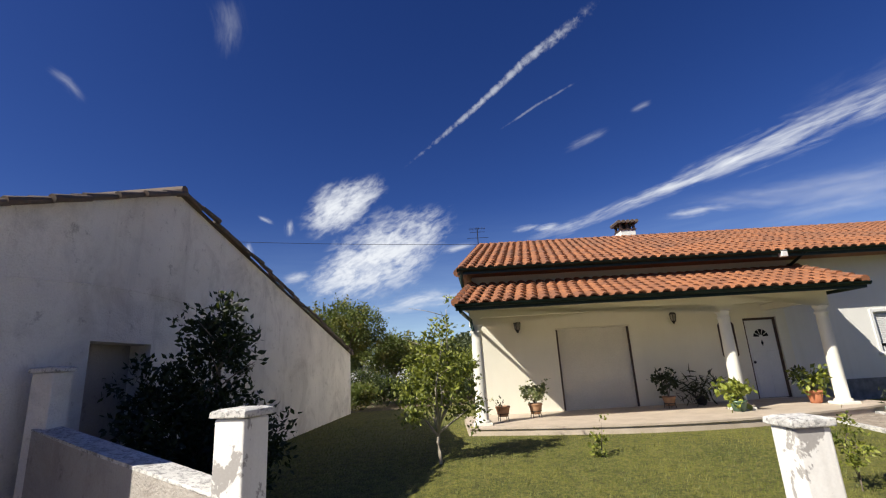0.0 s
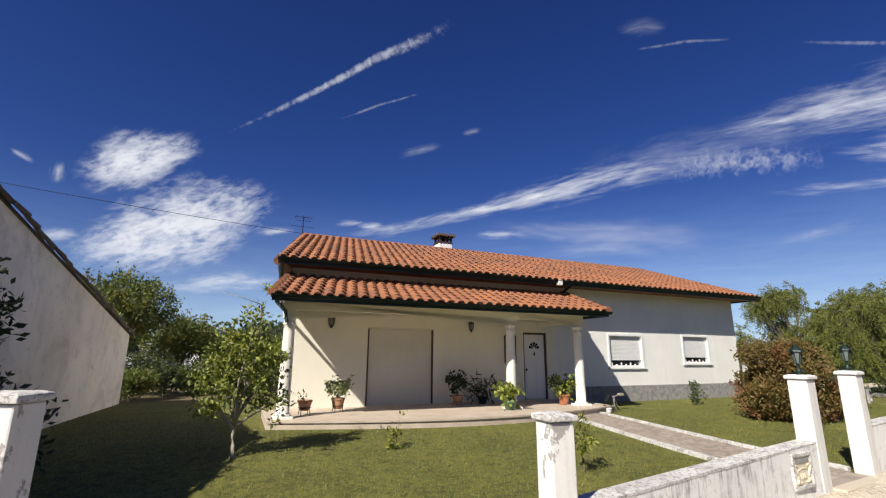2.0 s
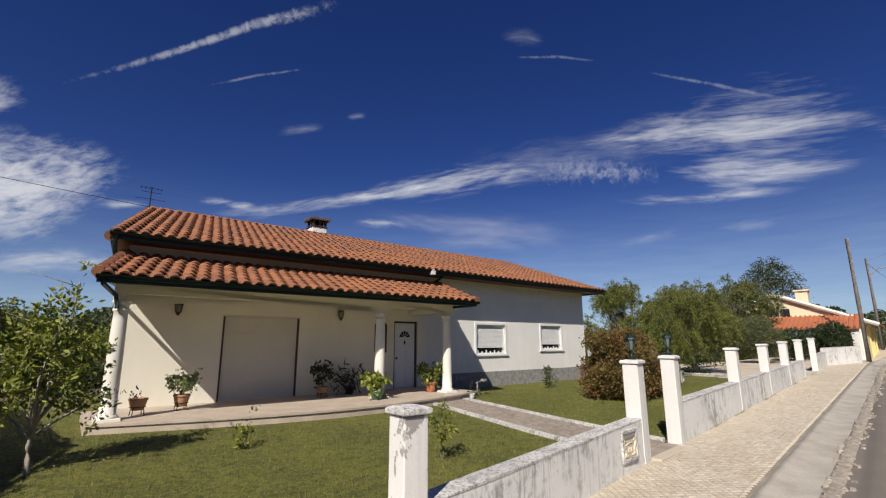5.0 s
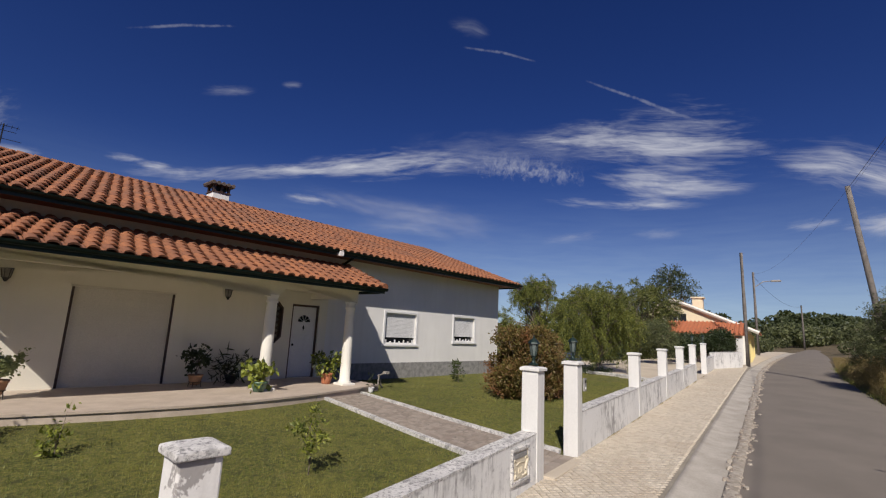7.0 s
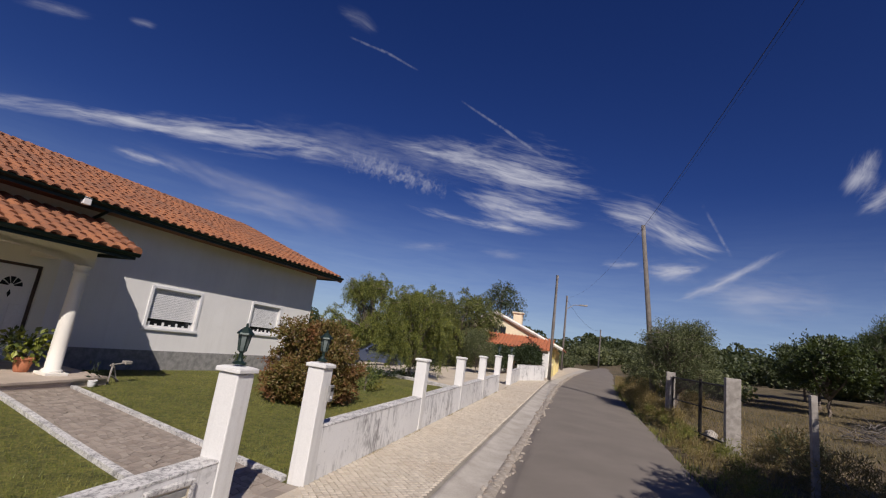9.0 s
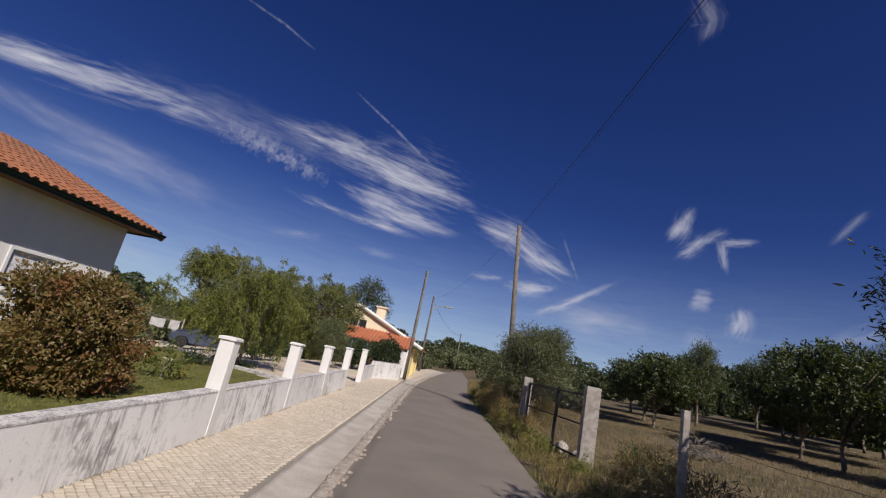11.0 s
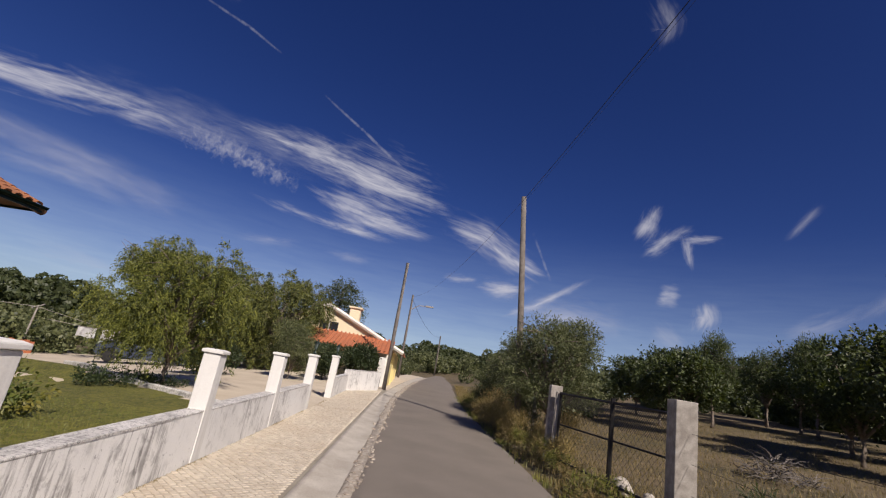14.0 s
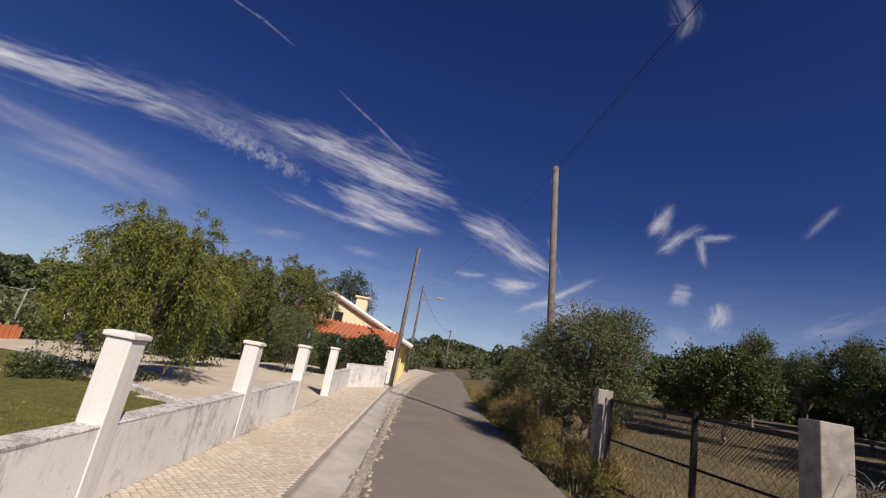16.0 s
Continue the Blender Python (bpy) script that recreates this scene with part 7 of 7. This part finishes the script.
spots = []
for _ in range(60000):
    x, y = 7.0 + 30 * g.random() ** 1.3, -6.6 - 20 * g.random() ** 1.4
    spots.append((x, y, land(x, y) - 0.05))
blades("field_grass", spots, 0.09, 0.006, 8, L_DRY, "thin dry field grass", 0.9)
spots = []
for _ in range(2600):
    x = 6.0 + 30 * g.random()
    y = -5.0 + 0.12 * g.normal() + road_bend(x)
    if noise.noise((x * 1.3, 0, 5.0)) > 0.0:
        spots.append((x, y, rise(x) - 0.05))
blades("verge_tufts", spots, 0.13, 0.008, 9, L_GRASS, "green grass tufts at the asphalt edge", 0.7)

for i, (x, y, r, h) in enumerate(((21.5, -5.98, 0.7, 0.9), (23.05, -5.86, 0.8, 1.1), (24.82, -5.74, 0.8, 1.0), (27.25, -5.81, 0.8, 0.9), (29.81, -6.08, 0.9, 0.8), (20.76, -6.99, 0.6, 0.8), (33.14, -6.54, 1.0, 0.9), (11.33, -6.61, 0.8, 0.7), (10.01, -6.88, 0.8, 0.6), (12.91, -7.28, 0.6, 0.5))):
    plant("verge_scrub", x, y, "brown dried scrub along the fence", "shrub", [(0, 0, h * .4, r, r * .7, h * .5), (r * .4, 0, h * .6, r * .5, r * .5, h * .4)], 2200, 0.11, L_DRY if i % 3 else L_WOOD, 200 + i, 0.02, h * .4, -0.3, 0.14, group="scrub along the fence")

L_STRAW = leaf_mat("straw_weed", (0.34, 0.25, 0.09), (0.22, 0.165, 0.055))
for i, (x, y, r, h) in enumerate(((19.9, -5.45, .45, .75), (20.7, -5.3, .5, .85), (21.9, -5.25, .5, .7), (23.6, -5.2, .6, .7), (18.3, -5.6, .4, .6), (17.2, -5.75, .35, .5), (25.6, -5.3, .6, .6))):
    plant("dry_weeds", x, y, "tall straw-coloured dry weeds on the verge", "weeds", [(0, 0, h * .45, r, r * .6, h * .5), (r * .4, 0, h * .7, r * .4, r * .4, h * .35), (-r * .5, .1, h * .6, r * .4, r * .3, h * .35)], 1500, 0.1, L_STRAW if i % 3 else L_DRY, 330 + i, 0, 0, -0.5, 0.12, z=land(x, y) - 0.05, group="dry weeds on the verge")

L_WEED = leaf_mat("verge_weed", (0.09, 0.115, 0.018), (0.24, 0.225, 0.045))
rng = random.Random(61)
for i in range(44):
    x = 8.5 + 27 * (i / 44) + rng.uniform(-0.4, 0.4)
    y = -5.25 - abs(rng.gauss(0, 0.45)) + road_bend(x)
    r, h = rng.uniform(0.16, 0.42), rng.uniform(0.16, 0.5)
    plant("weed_clump", x, y, "ragged green and straw-coloured weeds on the road verge", "weeds", [(0, 0, h * .5, r, r, h * .5), (r * .5, .05, h * .7, r * .5, r * .5, h * .4)], 380, 0.075, L_WEED if i % 3 else L_DRY, 400 + i, 0, 0, -0.3, 0.18, z=land(x, y) - 0.06, group="verge weeds", run=0.5)
spots = []
for _ in range(5200):
    x = -2.0 + 24 * g.random()
    if noise.noise((x * 1.1, 3.0, 1.0)) > 0.05 and not 4.5 < x < 6.0:
        spots.append((x, 0.075 - 0.02 * abs(g.normal()), rise(x) + 0.012))
blades("wall_foot_weeds", spots, 0.03, 0.004, 10, L_DRY, "thin weeds in the joint at the wall foot", 0.9)

# rough stones bedded where gutter and asphalt meet
M_STONES = tile_mat("edge_stone", (0.50, 0.45, 0.375), (0.33, 0.285, 0.225), (0.32, 0.28, 0.22))
gv, gf = [], []
x = -8.0
while x < 46:
    l = 0.06 + 0.12 * g.random()
    for row in range(-1, 2):
        w = 0.045 + 0.04 * g.random()
        xx, yy = x + 0.05 * g.random(), -1.87 + row * 0.085 + 0.032 * g.normal() + road_bend(x)
        if g.random() < (0.7 if row < 0 else 0.22):
            continue
        z = rise(xx) - 0.004
        b = len(gv)
        for k, (f, h) in enumerate(((1.0, -0.03), (0.72, 0.010 + 0.012 * g.random()))):
            for a in range(6):
                an = a * math.pi / 3 + 0.3 * g.normal()
                gv.append((xx + math.cos(an) * l * 0.5 * f, yy + math.sin(an) * w * 0.62 * f, z + h))
        gf += [(b + a, b + (a + 1) % 6, b + 6 + (a + 1) % 6, b + 6 + a) for a in range(6)]
        gf.append(tuple(b + 6 + a for a in range(6)))
    x += l * 0.92
me = bpy.data.meshes.new("gutter_stones")
me.from_pydata(gv, [], gf)
me.materials.append(M_STONES)
tagged(new("gutter_stones", me), "rough bedded stones between gutter and asphalt", "stones", "", "stuff")

# ---- roof tiles ----
rows_main = 15
span = (RV - E_V) / math.cos(math.atan(K))
L_T = span / rows_main
tile_field(roof, K, E_V - 0.04, 3.805, rows_main, lambda r: E_L + (R_L - E_L) * r / rows_main + 0.03, lambda r: E_R + (R_R - E_R) * r / rows_main - 0.03, 0.245, L_T, lambda r, i: r < 4, "roof_tiles")
pk_ = (PTOP - PZ) / -PV
rows_p = 7
L_P = (-PV) / math.cos(math.atan(pk_)) / rows_p
tile_field(porch, pk_, PV - 0.04, PZ + 0.02, rows_p, lambda r: PL + 0.55 * r / rows_p + 0.04, lambda r: PR + 0.45 * r / rows_p - 0.04, 0.25, L_P, lambda r, i: True, "porch_tiles")

# ---- setts of the pavement, laid on the diagonal ----
SET = 0.076
pave = bpy.data.objects["pavement"]


def sett_mesh():
    s = SET * 0.468
    bm = bmesh.new()
    t = [bm.verts.new((x * s * 0.86, y * s * 0.86, 0.010)) for x, y in ((-1, -1), (1, -1), (1, 1), (-1, 1))]
    l = [bm.verts.new((x * s, y * s, -0.006)) for x, y in ((-1, -1), (1, -1), (1, 1), (-1, 1))]
    bm.faces.new(t)
    for i in range(4):
        bm.faces.new((l[i], l[(i + 1) % 4], t[(i + 1) % 4], t[i]))
    me = bpy.data.meshes.new("sett")
    bm.to_mesh(me)
    bm.free()
    me.materials.append(M_SETT)
    return me


sm = sett_mesh()
sv = np.array([v.co[:] for v in sm.vertices])
sf = np.array([p.vertices[:] for p in sm.polygons])
vs, fs, count, single = [], [], 0, 0
rng = random.Random(8)
n = int(46 / SET)
for i in range(-n, n):
    for j in range(-n, n):
        x, y = 8.0 + (i - j) * SET * 0.7071, -0.7 + (i + j) * SET * 0.7071
        if not (-12 < x < 31 and -1.18 < y < 0.07):
            continue
        z = rise(x) + 0.012 + 0.006 * (y + 0.7) / 0.7
        m = pose(x + rng.uniform(-.004, .004), y + rng.uniform(-.004, .004), z + rng.uniform(-.003, .003), rng.uniform(-2, 2), rng.uniform(-2, 2), 45 + rng.uniform(-5, 5))
        if 8.5 < x < 10.2 and single < 300:
            ob = new("sett", sm)
            ob.parent = pave
            ob.matrix_local = m
            single += 1
        else:
            a = np.array(m)
            vs.append(sv @ a[:3, :3].T + a[:3, 3])
            fs.append(sf + count * len(sv))
            count += 1
ob = new("setts", mesh_np("setts", np.concatenate(vs), np.concatenate(fs), M_SETT))
ob.parent = pave
tagged(ob, "", "", "", "stuff")


# ---- stones of the crazy-paved path ----
rng = random.Random(21)
NR, NC = 56, 11
corner = {}
for i in range(NR + 1):
    for j in range(NC + 1):
        ss = (i + (rng.uniform(-0.3, 0.3) if 0 < i < NR else 0)) / NR
        ww = 0.075 + 0.85 * (j + (rng.uniform(-0.3, 0.3) if 0 < j < NC else 0)) / NC
        corner[i, j] = path_xy(ss, ww)


rest = bmesh.new()


def paving(ring, single):
    c = sum(ring, Vector((0, 0))) / len(ring)
    top, low = [], []
    bm = bmesh.new()
    for p in ring:
        q = c + (p - c) * (1 - 0.008 / max(0.05, (p - c).length))
        z = land(q.x, q.y) + 0.03 + rng.uniform(-0.002, 0.002)
        top.append(bm.verts.new((q.x, q.y, z)))
        low.append(bm.verts.new((q.x + (q.x - c.x) * 0.02, q.y + (q.y - c.y) * 0.02, z - 0.02)))
    bm.faces.new(top)
    for k in range(len(ring)):
        bm.faces.new((low[k], low[(k + 1) % len(ring)], top[(k + 1) % len(ring)], top[k]))
    if single:
        part("paving_stone", bm, M_PATHSTONE, gp)
    else:
        me = bpy.data.meshes.new("piece")
        bm.to_mesh(me)
        bm.free()
        rest.from_mesh(me)
        bpy.data.meshes.remove(me)


for i in range(NR):
    for j in range(NC):
        a, b, c, d = corner[i, j], corner[i, j + 1], corner[i + 1, j + 1], corner[i + 1, j]
        k = rng.random()
        if k < 0.06:
            paving([a, b, c], i < 25)
            paving([a, c, d], i < 25)
        elif k < 0.12:
            m1, m2 = a.lerp(b, rng.uniform(.3, .7)), d.lerp(c, rng.uniform(.3, .7))
            paving([a, m1, m2, d], i < 25)
            paving([m1, b, c, m2], i < 25)
        else:
            paving([a, b, c, d], i < 25)
rest_ob = part("paving_stones", rest, M_PATHSTONE, gp)
tagged(rest_ob, "", "", "", "stuff")
